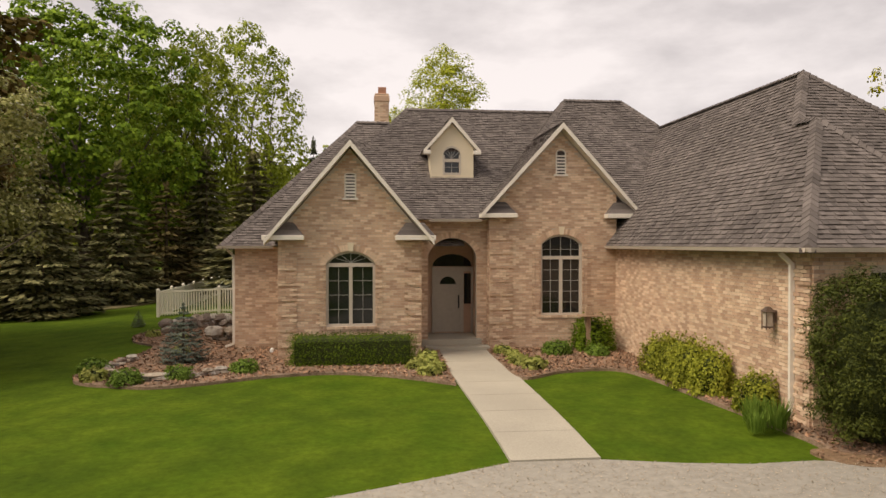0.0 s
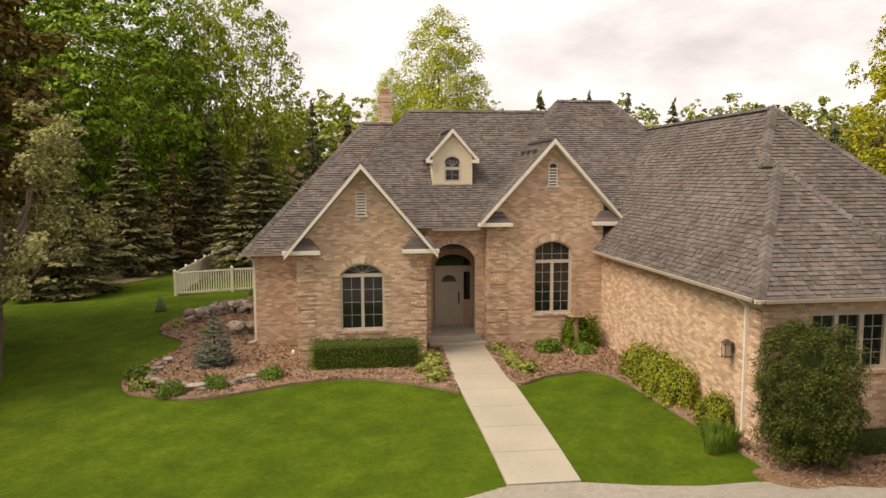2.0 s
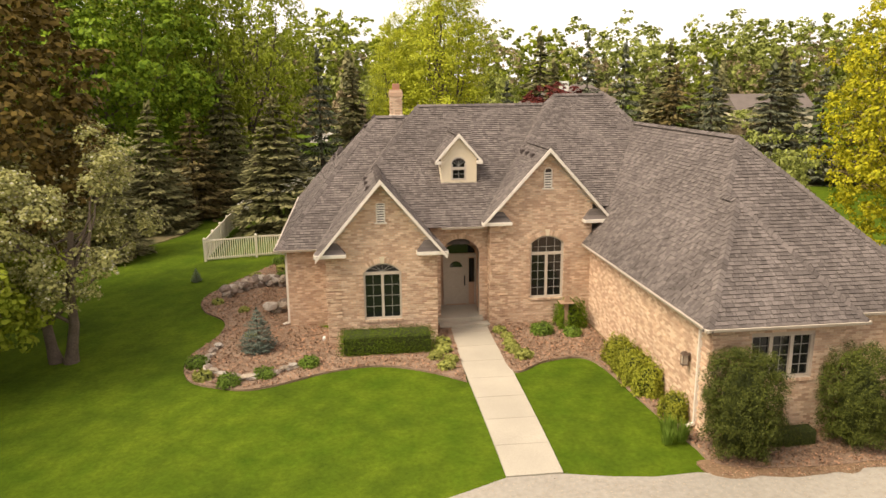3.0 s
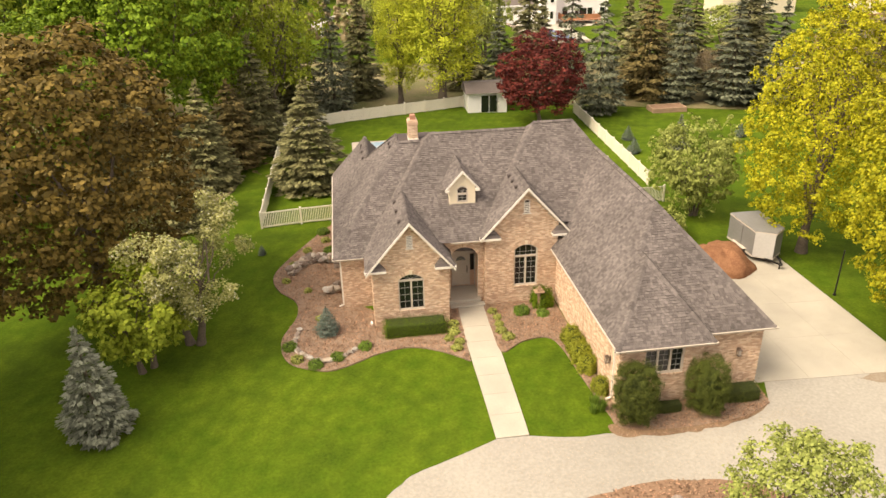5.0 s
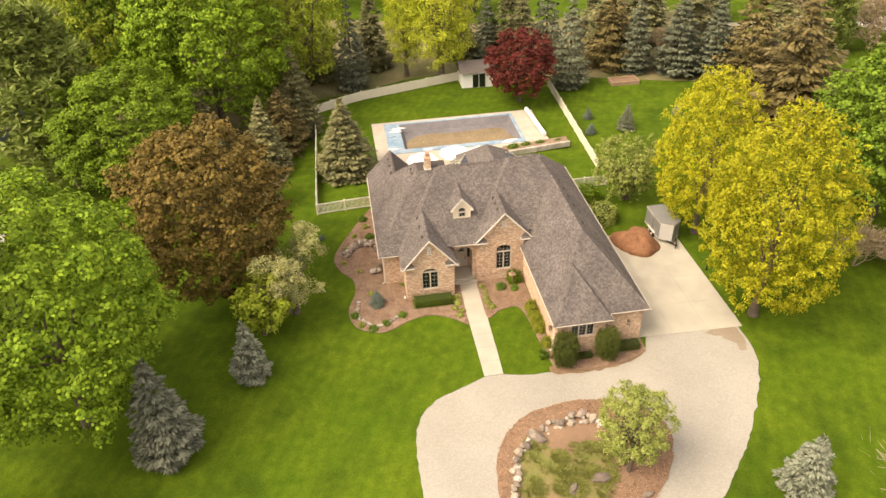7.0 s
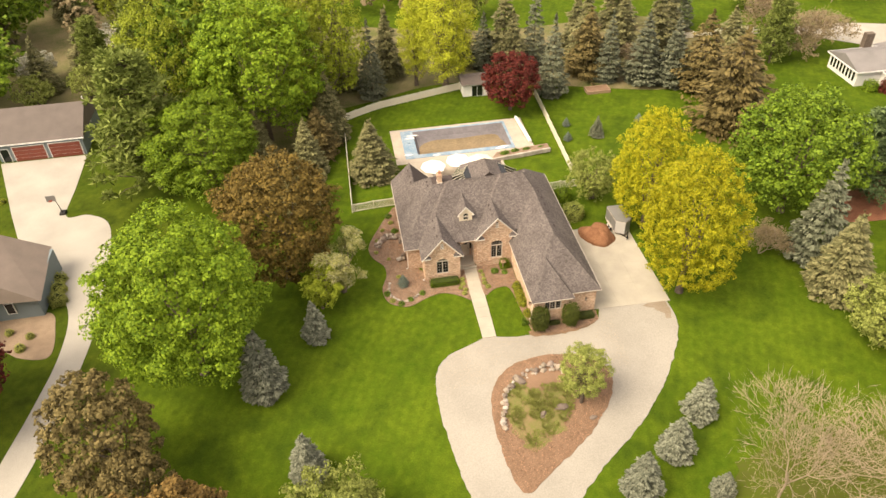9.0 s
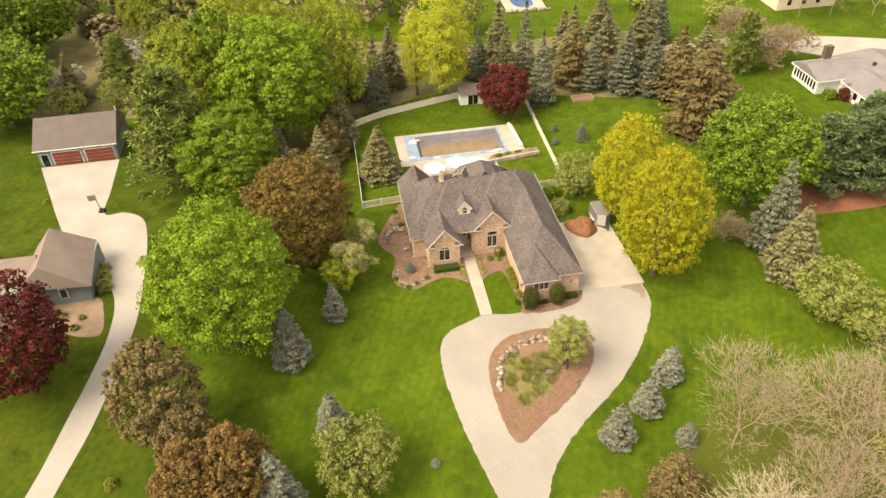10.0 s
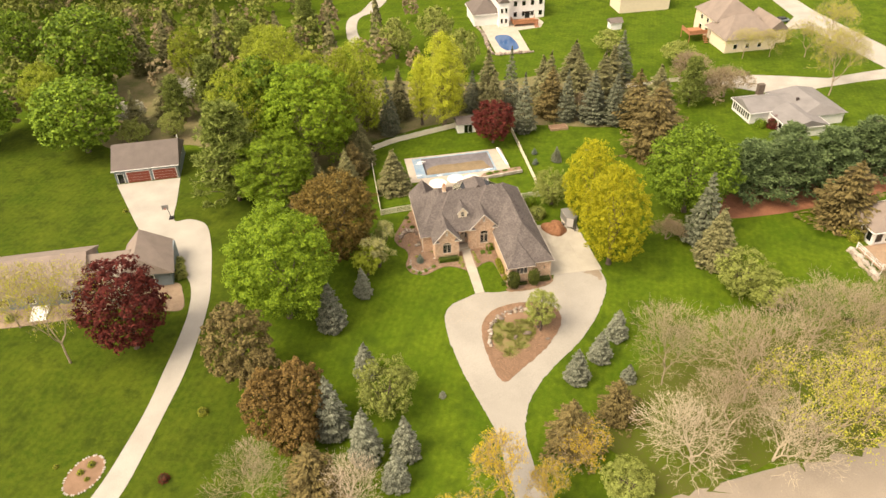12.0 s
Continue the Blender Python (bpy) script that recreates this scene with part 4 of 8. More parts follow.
def crown_quads(rng, W, H, base, count, size, lumps=70, shape="round", gap=0.0, fill=0.0, lump=1.0, sub=10, tuft_r=0.036, tall=0.62):
    """Leaves of a broad crown: boughs over an uneven egg, each bough a cluster of small domed sprays."""
    c = (H - base) / 2
    cz = base + c
    egg = np.array([W / 2, W / 2, c])
    if gap:
        d = unit(rng.normal(size=(lumps, 3)))
        rad = 0.55 + 0.33 * rng.random((lumps, 1)) ** 0.7
        lr = (0.14 + 0.16 * rng.random(lumps)) * W / 2 * lump
    else:
        k = np.arange(lumps) + 0.5
        z, th = 1 - 1.86 * k / lumps, k * 2.39996
        d = np.stack([np.sqrt(1 - z * z) * np.cos(th), np.sqrt(1 - z * z) * np.sin(th), z], 1)
        d = unit(d + rng.normal(size=(lumps, 3)) * 0.8 / math.sqrt(lumps))
        rad = 0.66 + 0.20 * rng.random((lumps, 1)) + 0.05 * np.sin(d[:, :1] * 4 + lumps) * np.cos(d[:, 1:2] * 3 + W)
        lr = (0.13 + 0.10 * rng.random(lumps)) * W / 2 * lump

    def narrow(p):
        if shape == "oval":
            p[:, :2] *= 1.0 - 0.35 * np.clip(p[:, 2:3] / c, -1, 1) ** 2 - 0.12 * p[:, 2:3] / c
        if shape == "dome":
            p[:, 2] = p[:, 2] * 0.9 - 0.06 * c
        return p

    cen = narrow(d * rad * egg)
    owner = np.repeat(np.arange(lumps), sub)
    e = unit(rng.normal(size=(len(owner), 3)) + 0.7 * unit(cen[owner] / egg) + np.array([0, 0, 0.35]))
    spray = cen[owner] + e * lr[owner][:, None] * (0.55 + 0.5 * rng.random((len(owner), 1))) * np.array([1, 1, 0.85])
    sr = tuft_r * W * (0.65 + 0.7 * rng.random(len(owner)))
    pick = rng.integers(0, len(owner), count)
    q = unit(rng.normal(size=(count, 3)) + np.array([0, 0, 0.45]))
    q[:, 2] = np.where(q[:, 2] < -0.25, -q[:, 2], q[:, 2])
    p = spray[pick] + q * sr[pick][:, None] * (0.75 + 0.35 * rng.random((count, 1))) * np.array([1, 1, tall])
    nrm = unit(q + 0.35 * unit(spray[pick] / egg) + np.array([0, 0, 0.25]) + 0.33 * rng.normal(size=p.shape))
    if fill:
        inner = rng.random(count) < fill
        k = int(inner.sum())
        v = unit(rng.normal(size=(k, 3)))
        p[inner] = narrow(v * (0.46 + 0.2 * rng.random((k, 1))) * egg)
        nrm[inner] = unit(v + 0.3 * rng.normal(size=(k, 3)))
    keep = np.linalg.norm(p / egg, axis=1) > 0.36 + gap
    p, nrm = p[keep], nrm[keep]
    p[:, 2] = (p[:, 2] + c) * (2 * c / (np.percentile(p[:, 2], 99.7) + c)) - c
    wide = np.percentile(np.linalg.norm(p[:, :2], axis=1), 97.5)
    p[:, :2] *= W / 2 / wide
    p = p + np.array([0, 0, cz])
    p[:, 2] = np.maximum(p[:, 2], base * 0.7 if base > 0 else 0.15 + 0.4 * rng.random(len(p)))
    return leaf_quads(p, nrm, size, rng), cen + np.array([0, 0, cz])


def limb(form, rng, a, b, ra, rb, n=5, bend=0.12, sides=6, flare=1.0):
    a, b = Vector(a), Vector(b)
    pts = [a + (b - a) * i / n for i in range(n + 1)]
    L = (b - a).length
    for i in range(1, n):
        pts[i] += Vector(rng.normal(size=3) * L * bend / n)
    k = len(form.v)
    for i, p in enumerate(pts):
        d = (pts[min(n, i + 1)] - pts[max(0, i - 1)]).normalized()
        u = Vector((1, 0, 0)) - d * d.x
        u = u.normalized() if u.length > 0.05 else Vector((0, 1, 0))
        w, r = d.cross(u), (ra + (rb - ra) * i / n) * (flare if i == 0 else 1)
        form.v.extend(tuple(p + r * (u * math.cos(2 * math.pi * j / sides) + w * math.sin(2 * math.pi * j / sides))) for j in range(sides))
    form.f.extend((k + i * sides + j, k + i * sides + (j + 1) % sides, k + (i + 1) * sides + (j + 1) % sides, k + (i + 1) * sides + j) for i in range(n) for j in range(sides))
    return pts


def broadleaf(name, seed, W, H, base, count, size, leaf, label, category="tree", lumps=70, shape="round", gap=0.0, bark=None, limbs=9, trunk_r=None, group="", multi=1, fill=0.14, lump=1.0, sub=10, tuft_r=0.036, tall=0.62):
    """A leafy tree: a tapered trunk with limbs under a crown of many leaves."""
    rng = np.random.default_rng(seed)
    quads, cen = crown_quads(rng, W, H, base, count, size, lumps, shape, gap, fill, lump, sub, tuft_r, tall)
    root = thing(name, (0, 0, 0), label, category, group)
    stem, wood = Form(), Form()
    tr = trunk_r or 0.018 * H + 0.05
    for k in range(multi):
        foot = Vector((0, 0, -0.3)) if multi == 1 else Vector((0.25 * math.cos(k * 2.4), 0.25 * math.sin(k * 2.4), -0.3))
        head = Vector((rng.normal() * 0.04 * W, rng.normal() * 0.04 * W, max(0.0, base) + (H - max(0.0, base)) * 0.45)) if multi == 1 else Vector((0.16 * W * math.cos(k * 2.4), 0.16 * W * math.sin(k * 2.4), base + (H - base) * 0.5))
        pts = limb(stem, rng, foot, head, tr, tr * 0.4, 6, 0.06, 8, flare=1.45)
        for j in range(limbs):
            s = pts[2 + j % 4]
            e = Vector(cen[(j * 7 + k * 3) % len(cen)]) * 0.9 + s * 0.1
            limb(wood, rng, s, e, tr * 0.38, tr * 0.08, 4, 0.2, 5)
    part("trunk", stem, bark or M_BARK, root, smooth=True)
    tagged(part("limb_mass", wood, bark or M_BARK, root, smooth=True), kind="stuff")
    part("crown", quad_mesh("crown", quads, leaf), None, root)
    return root


def spruce(name, seed, W, H, mat, label, boughs=12, levels=15, droop=0.34, group="", ragged=0.12, category="spruce tree", egg=(1.35, 1.0), fine=1.0):
    """A conifer of drooping whorls, each bough a spray of needle tufts."""
    rng = np.random.default_rng(seed)
    root = thing(name, (0, 0, 0), label, category, group)
    part("trunk", Form().tube((0, 0, -0.3), (0, 0, H * 0.5), 0.016 * H + 0.03, 0.01 * H + 0.02, 7).tube((0, 0, H * 0.5), (0, 0, H * 0.99), 0.01 * H + 0.02, 0.012, 6), M_BARK, root)
    P, D, N = [], [], []
    for i in range(levels):
        f = (i + 0.3) / levels
        R = W / 2 * min(1.0, (1 - f ** egg[0]) ** egg[1] + 0.02) * (0.72 + 0.28 * min(1, f * 7 + 0.2))
        nb = max(5, int(boughs * (0.45 + 0.65 * (1 - f))))
        turn = rng.random() * 6.28
        for b in range(nb):
            th = turn + 2 * math.pi * (b + 0.7 * rng.random()) / nb
            z = H * (0.05 + 0.93 * (f + 0.42 * (rng.random() - 0.5) / levels))
            r = R * (1 + ragged * rng.normal())
            m = int((14 + 20 * (1 - f)) * fine)
            u = 0.18 + 0.82 * np.sqrt(rng.random(m))
            half = r * (0.30 * np.sin(np.pi * np.clip(u, 0, 1) ** 1.5) + 0.03) + 0.004 * H
            lat = half * rng.uniform(-1, 1, m)
            out = r * u
            drop = droop * r * u * u - 0.16 * r * u ** 4 + 0.35 * np.abs(lat) + 0.012 * H * rng.random(m)
            a = np.array([math.cos(th), math.sin(th), 0.0])
            s = np.array([-math.sin(th), math.cos(th), 0.0])
            P.append(out[:, None] * a + lat[:, None] * s + np.stack([np.zeros(m), np.zeros(m), z - drop], 1))
            way = (lat / (half + 1e-6))[:, None] * s * 0.9 + a + 0.25 * rng.normal(size=(m, 3)) - np.array([0, 0, 0.25])
            D.append(way)
            N.append(np.array([0, 0, 1.0]) + 0.55 * a + (lat / (half + 1e-6))[:, None] * s * 0.35 + 0.28 * rng.normal(size=(m, 3)))
    P.append(np.array([0, 0, H * 0.97]) + rng.normal(size=(24, 3)) * np.array([0.010, 0.010, 0.02]) * H)
    D.append(np.tile(np.array([0.2, 0.1, 1.0]), (24, 1)) + 0.3 * rng.normal(size=(24, 3)))
    N.append(rng.normal(size=(24, 3)))
    P, D, N = np.concatenate(P), unit(np.concatenate(D)), np.concatenate(N)
    S = (0.030 * H + 0.035 * W) * fine ** -0.6 * (0.6 + 0.7 * rng.random((len(P), 1)))
    side = unit(np.cross(D, N))
    part("crown", quad_mesh("crown", np.stack([P - D * S * 0.55, P + side * S * 0.27, P + D * S * 0.7, P - side * S * 0.27], axis=1), mat), None, root)
    return root


def pine(name, seed, W, H, mat, label, group="", plates=96, count=15500, size=0.50, category="pine tree"):
    """A soft-needled pine with flat tiers of tufts on long limbs."""
    rng = np.random.default_rng(seed)
    root = thing(name, (0, 0, 0), label, category, group)
    stem, wood = Form(), Form()
    limb(stem, rng, (0, 0, -0.3), (0, 0, H * 0.96), 0.018 * H, 0.02, 8, 0.03, 7)
    P, D = [], []
    for k in range(plates):
        f = 0.10 + 0.88 * (k + rng.random()) / plates
        R = W / 2 * (1 - 0.82 * f ** 2.0) * (0.45 + 0.6 * rng.random())
        th = k * 2.4 + rng.normal() * 0.3
        a = np.array([math.cos(th), math.sin(th), 0.0])
        s = np.array([-math.sin(th), math.cos(th), 0.0])
        c = a * R + np.array([0, 0, f * H + 0.14 * R])
        limb(wood, rng, (0, 0, f * H - 0.10 * R), tuple(c), 0.05 + 0.003 * H, 0.02, 3, 0.1, 4)
        n_tuft = 11
        for j in range(n_tuft):
            u = 0.35 + 0.72 * rng.random()
            o = c * np.array([u, u, 1.0]) + s * rng.normal() * 0.085 * W * (1.15 - 0.5 * u) + np.array([0, 0, -0.10 * R * (1 - u) + 0.012 * H * rng.normal()])
            m = max(6, count // (plates * n_tuft))
            d = unit(rng.normal(size=(m, 3)) * np.array([1, 1, 0.7]) + np.array([0, 0, 0.55]) + 0.4 * a)
            P.append(np.repeat(o[None], m, 0))
            D.append(d)
    P, D = np.concatenate(P), np.concatenate(D)
    L = size * (0.9 + 0.8 * rng.random((len(P), 1)))
    side = unit(np.cross(D, rng.normal(size=D.shape) + np.array([0, 0, 0.4]))) * L * 0.13
    spray = np.stack([P, P + D * L * 0.55 + side, P + D * L, P + D * L * 0.55 - side], axis=1)
    part("trunk", stem, M_BARK, root, smooth=True)
    tagged(part("limb_mass", wood, M_BARK, root), kind="stuff")
    part("crown", quad_mesh("crown", spray, mat), None, root)
    return root


def bare_tree(name, seed, W, H, mat, label, leaf=None, count=0, size=0.3, group="", depth=6, category="bare tree", stems=1):
    """A leafless spreading tree of forking limbs and fine twigs, with a haze of buds where it has any."""
    rng = np.random.default_rng(seed)
    root = thing(name, (0, 0, 0), label, category, group)
    wood, tips = Form(), []

    def fork(p, d, L, r, lev):
        q = p + d * L
        mid = p + d * L * 0.5 + Vector(rng.normal(size=3) * L * 0.06)
        sides = 5 if lev < 2 else 3
        wood.tube(p, mid, r, r * 0.85, sides, cap=False)
        wood.tube(mid, q, r * 0.85, r * 0.7, sides, cap=False)
        if lev >= depth:
            tips.append(tuple(q))
            return
        if lev >= depth - 2:
            tips.append(tuple(mid))
        kids = 3 if lev in (0, 2, 3) or rng.random() < 0.35 else 2
        turn = rng.random() * 6.28
        for k in range(kids):
            a = turn + 2 * math.pi * k / kids + rng.normal() * 0.3
            o = d.orthogonal().normalized()
            side = o * math.cos(a) + d.cross(o) * math.sin(a)
            e = (d + side * (0.45 + 0.4 * rng.random()) + Vector((0, 0, 0.16))).normalized()
            fork(q, e, L * (0.72 + 0.16 * rng.random()), max(0.026, r * (0.55 + 0.12 * rng.random())), lev + 1)

    for s in range(stems):
        lean = Vector((rng.normal() * 0.3, rng.normal() * 0.3, 1)).normalized() if stems > 1 else Vector((0, 0, 1))
        fork(Vector((0, 0, -0.3)), lean, H * 0.24, 0.010 * H + 0.04, 0)
    xyz = np.array(wood.v)
    span = max(1e-3, np.percentile(np.abs(xyz[:, :2]), 97)) * 2
    k = np.array([W / span, W / span, H / max(1e-3, xyz[:, 2].max())])
    wood.v = [tuple(v) for v in xyz * k]
    tagged(part("limb_mass", wood, mat, root), kind="stuff")
    m = 1900
    a = np.array(tips)[rng.integers(0, len(tips), m)] * k + rng.normal(size=(m, 3)) * 0.035 * W
    away = unit(a - np.array([0, 0, H * 0.35]) + 0.25 * W * rng.normal(size=(m, 3)))
    ln = 0.075 * W * (0.5 + rng.random((m, 1)))
    sd = unit(np.cross(away, rng.normal(size=(m, 3)))) * 0.017
    tagged(part("twig_haze", quad_mesh("twig_haze", np.stack([a - away * ln * 0.5, a + sd, a + away * ln * 0.5, a - sd], 1), mat), None, root), kind="stuff")
    if leaf and count:
        t = np.array(tips)[rng.integers(0, len(tips), count)] * k + rng.normal(size=(count, 3)) * 0.018 * W
        part("crown", quad_mesh("crown", leaf_quads(t, unit(rng.normal(size=(count, 3)) + np.array([0, 0, 0.6])), size, rng), leaf), None, root)
    return root


def mound(name, seed, w, d, h, leaf, label, count=1500, size=0.07, square=0.0, group="", category="shrub", stalk=True, upright=0.0, rough=0.13):
    """A low dense shrub; square nearer to one gives a clipped block."""
    rng = np.random.default_rng(seed)
    root = thing(name, (0, 0, 0), label, category, group)
    q = unit(rng.normal(size=(count, 3)))
    q[:, 2] = np.abs(q[:, 2])
    if square:
        face = rng.choice(3, count, p=np.array([d * h, w * h, w * d * 0.5]) / (d * h + w * h + w * d * 0.5))
        c = rng.uniform(-1, 1, size=(count, 3))
        c[np.arange(count), face] = np.where(rng.random(count) < 0.5, -1.0, 1.0)
        c[:, 2] = np.abs(c[:, 2])
        r = np.linalg.norm(c, axis=1, keepdims=True)
        q = c * square + unit(c) * (1 - square) * np.minimum(1.0, r)
    lump = 1 + (rough * (1 - square) + 0.02) * np.sin(q[:, :1] * 7 + seed) * np.cos(q[:, 1:2] * 6 + seed * 2) + 0.6 * rough * (1 - square) * np.sin(q[:, 2:3] * 13 + q[:, :1] * 9) * np.cos(q[:, 1:2] * 12) + 0.05 * rng.normal(size=(count, 1))
    depth_in = 1 - 0.22 * rng.random((count, 1)) ** 2
    p = q * lump * depth_in * np.array([w / 2, d / 2, h * 0.96])
    low = rng.random(count) < 0.3
    p[low, 2] *= rng.random(low.sum())
    n = unit(q + 0.6 * rng.normal(size=q.shape) + np.array([0, 0, 0.3]) - upright * np.array([0, 0, 1.0]))
    # A solid core stands in for stems; its dark colour paints the inner shade.
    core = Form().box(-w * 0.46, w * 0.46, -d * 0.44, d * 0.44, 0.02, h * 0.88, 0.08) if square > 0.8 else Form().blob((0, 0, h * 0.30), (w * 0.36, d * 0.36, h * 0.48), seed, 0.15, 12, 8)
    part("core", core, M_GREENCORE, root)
    part("leaves", quad_mesh("leaves", leaf_quads(p, n, size, rng), leaf), None, root)
    return root


def tuft(name, seed, w, h, leaf, label, count=160, group="", category="perennial", wide=0.035):
    """A clump of upright strap leaves."""
    rng = np.random.default_rng(seed)
    th = rng.random(count) * 6.28
    r = np.sqrt(rng.random(count)) * w * 0.3
    foot = np.stack([r * np.cos(th), r * np.sin(th), np.zeros(count)], 1)
    out = np.stack([np.cos(th), np.sin(th), np.zeros(count)], 1) * (w * 0.35 * rng.random((count, 1)) + 0.02)
    hh = h * (0.6 + 0.5 * rng.random((count, 1)))
    tip = foot + out + np.array([0, 0, 1.0]) * hh
    mid = foot + out * 0.35 + np.array([0, 0, 0.6]) * hh
    s = np.stack([-np.sin(th), np.cos(th), np.zeros(count)], 1) * wide
    return tagged(new(name, quad_mesh(name, np.stack([foot, mid - s, tip, mid + s], 1), leaf)), label, category, group)


def on(x, y, s=1.0, turn=0.0, sz=None, lift=0.0):
    return Matrix.LocRotScale((x, y, ground_z(x, y) + lift), Euler((0, 0, turn)), (s, s, sz or s))


def stand(proto, rows, W, H, seed=1, fat=1.0):
    """Places a tree and its copies: rows of x, y, height, width."""
    rng = random.Random(seed)
    spread(proto, [on(x, y, w / W * fat, rng.random() * 6.28, h / H) for x, y, h, w in rows])


# conifers
stand(spruce("blue_spruce", 11, 3.6, 8.0, N_BLUE, "blue-grey spruce with dense drooping boughs on the lawn", group="blue spruces", droop=0.26, egg=(1.5, 0.95), fine=1.5, levels=12, ragged=0.15),
      [(-15.3, 15.1, 5.6, 3.0), (-20.7, 8.9, 9.0, 4.7), (-22.0, -10.5, 11.0, 4.8), (-16.6, -1.4, 6.5, 3.6), (-18.0, -15.4, 9.6, 4.5), (-12.9, -16.1, 7.6, 3.8), (-14.7, -20.2, 6.2, 3.6), (21.5, -1.2, 5.4, 3.4),
       (17.4, -5.0, 5.4, 3.4), (12.8, -8.3, 6.0, 3.6), (20.1, -9.5, 3.2, 2.3), (-6.5, -7.6, 1.3, 1.0)], 3.6, 8.0, 3, 1.04)
stand(spruce("blue_spruce", 111, 6.4, 13.0, N_GREY, "tall grey-green spruce with dense layered boughs", group="tall spruces", droop=0.34, egg=(1.4, 1.0), fine=1.5),
      [(44.1, 17.6, 13.8, 7.0), (25.0, 64.2, 13.6, 5.6), (41.4, 66.0, 12.0, 7.2), (24.8, 75.0, 15.2, 5.0), (35.8, 67.5, 12.2, 5.0), (-4.3, 69.2, 13.0, 5.0), (56.0, 86.0, 12.5, 6.5), (16.0, 76.0, 10.0, 5.0), (45.9, 64.2, 11.6, 6.4), (28.1, 50.0, 3.4, 2.3)], 6.4, 13.0, 3, 1.0)
stand(spruce("blue_spruce", 12, 1.5, 1.9, N_YOUNG, "small dense blue spruce in the mulch bed", 14, 12, 0.14, "small spruces", 0.12, fine=2.2), [(-4.98, 21.4, 1.75, 1.45), (23.5, 49.6, 1.5, 1.4), (24.5, 53.8, 1.5, 1.3), (-9.5, 32.7, 0.75, 0.6), (36.0, 53.0, 1.5, 1.4)], 1.5, 1.9, 4)
stand(spruce("dark_spruce", 13, 5.0, 11.0, N_DARK, "dark olive-green spruce at the lawn edge", 13, 20, 0.42, "edge spruces", 0.14, egg=(1.45, 1.0), fine=1.7),
      [(43.8, 12.0, 10.8, 6.6), (-6.4, 45.3, 9.0, 6.0), (-11.7, 57.6, 11.0, 5.4), (-15.2, 48.0, 9.0, 5.0), (-16.5, 40.0, 8.5, 5.2), (-20.0, 44.0, 8.0, 5.4), (-22.0, 52.0, 9.0, 5.0), (-26.0, 58.0, 10.0, 5.0), (-13.5, 66.0, 12.0, 5.0)], 5.0, 11.0, 5, 1.08)
stand(spruce("dark_spruce", 113, 5.0, 11.0, N_DARK, "dark green spruce with drooping boughs", 12, 19, 0.45, "dark spruces", 0.2, egg=(1.5, 1.0), fine=1.0),
      [(19.6, 75.5, 14.8, 6.4), (33.4, 73.0, 14.2, 6.0), (45.6, 71.5, 13.6, 7.2), (51.5, 80.5, 11.5, 6.0), (45.0, 89.0, 10.0, 6.4), (-9.0, 74.0, 14.0, 6.0), (-60.0, 84.0, 10.0, 5.0),
       (-55.0, 92.0, 9.0, 5.0), (-44.0, 128.0, 13.0, 6.0), (-64.0, 120.0, 14.0, 6.5), (-58.0, 124.0, 12.0, 6.0), (-80.0, 130.0, 14.0, 7.0), (34.0, 80.0, 10.5, 6.0), (42.0, 78.0, 11.0, 6.0), (60.0, 72.0, 9.0, 6.0), (20.0, 71.0, 12.0, 5.0), (-1.0, 76.0, 12.0, 5.5), (12.0, 78.0, 13.0, 5.5)], 5.0, 11.0, 5, 1.08)
stand(spruce("brown_spruce", 14, 6.0, 11.0, N_BROWN, "olive-brown conifer with dry needles", 12, 18, 0.3, "brown conifers", 0.3, egg=(1.7, 0.9), fine=1.5),
      [(15.8, -15.6, 7.4, 4.4), (8.0, -19.4, 9.2, 5.4), (-24.6, -20.0, 10.6, 5.6), (33.0, 70.2, 12.0, 6.4), (48.4, 48.5, 16.0, 9.6), (49.8, 61.5, 13.4, 7.5), (71.9, 18.0, 12.4, 9.5), (53.5, 56.0, 11.5, 7.0), (-13.5, 53.0, 8.0, 5.0)], 6.0, 11.0, 6, 1.12)
stand(pine("white_pine", 20, 10.0, 15.0, N_BLUEPINE, "spreading blue-green pine in a tall screen", group="screen pines"),
      [(58.5, 29.6, 11.6, 13.0), (66.5, 28.6, 12.0, 14.0), (75.0, 29.2, 12.6, 14.0), (84.3, 31.3, 12.4, 14.0), (71.0, 36.0, 10.5, 12.0), (93.0, 33.0, 12.0, 14.0)], 10.0, 15.0, 7)
stand(pine("white_pine", 21, 10.0, 15.0, N_PINE, "tall soft olive-green white pine", group="white pines"),
      [(-36.3, 49.2, 20.5, 16.0), (-43.5, 90.0, 14.0, 11.5), (-51.6, 88.6, 11.0, 8.0), (-36.0, 112.0, 14.0, 10.0), (-20.0, 128.0, 14.0, 9.0), (66.0, 68.0, 12.0, 8.0)], 10.0, 15.0, 7)
stand(broadleaf("cedar", 22, 9.0, 15.0, 0.4, 17000, 0.28, N_BROWN, "broad olive-brown cedar with loose feathery boughs", "cedar tree", lumps=90, shape="oval", group="cedars", lump=0.9, sub=11, tuft_r=0.026, tall=1.8), [(-33.6, 0.6, 14.2, 9.6), (-30.6, -3.6, 10.0, 6.6)], 9.0, 15.0, 8)
stand(broadleaf("juniper", 23, 7.0, 13.0, 0.0, 15000, 0.25, N_RUST, "upright rusty brown juniper with dense fanned boughs", "juniper tree", lumps=120, shape="oval", group="junipers", lump=0.9, sub=9, tuft_r=0.029, tall=1.9), [(-29.3, -9.6, 12.6, 7.4), (-25.4, -9.0, 12.8, 7.4), (-26.6, -12.6, 8.6, 6.0)], 7.0, 13.0, 8)

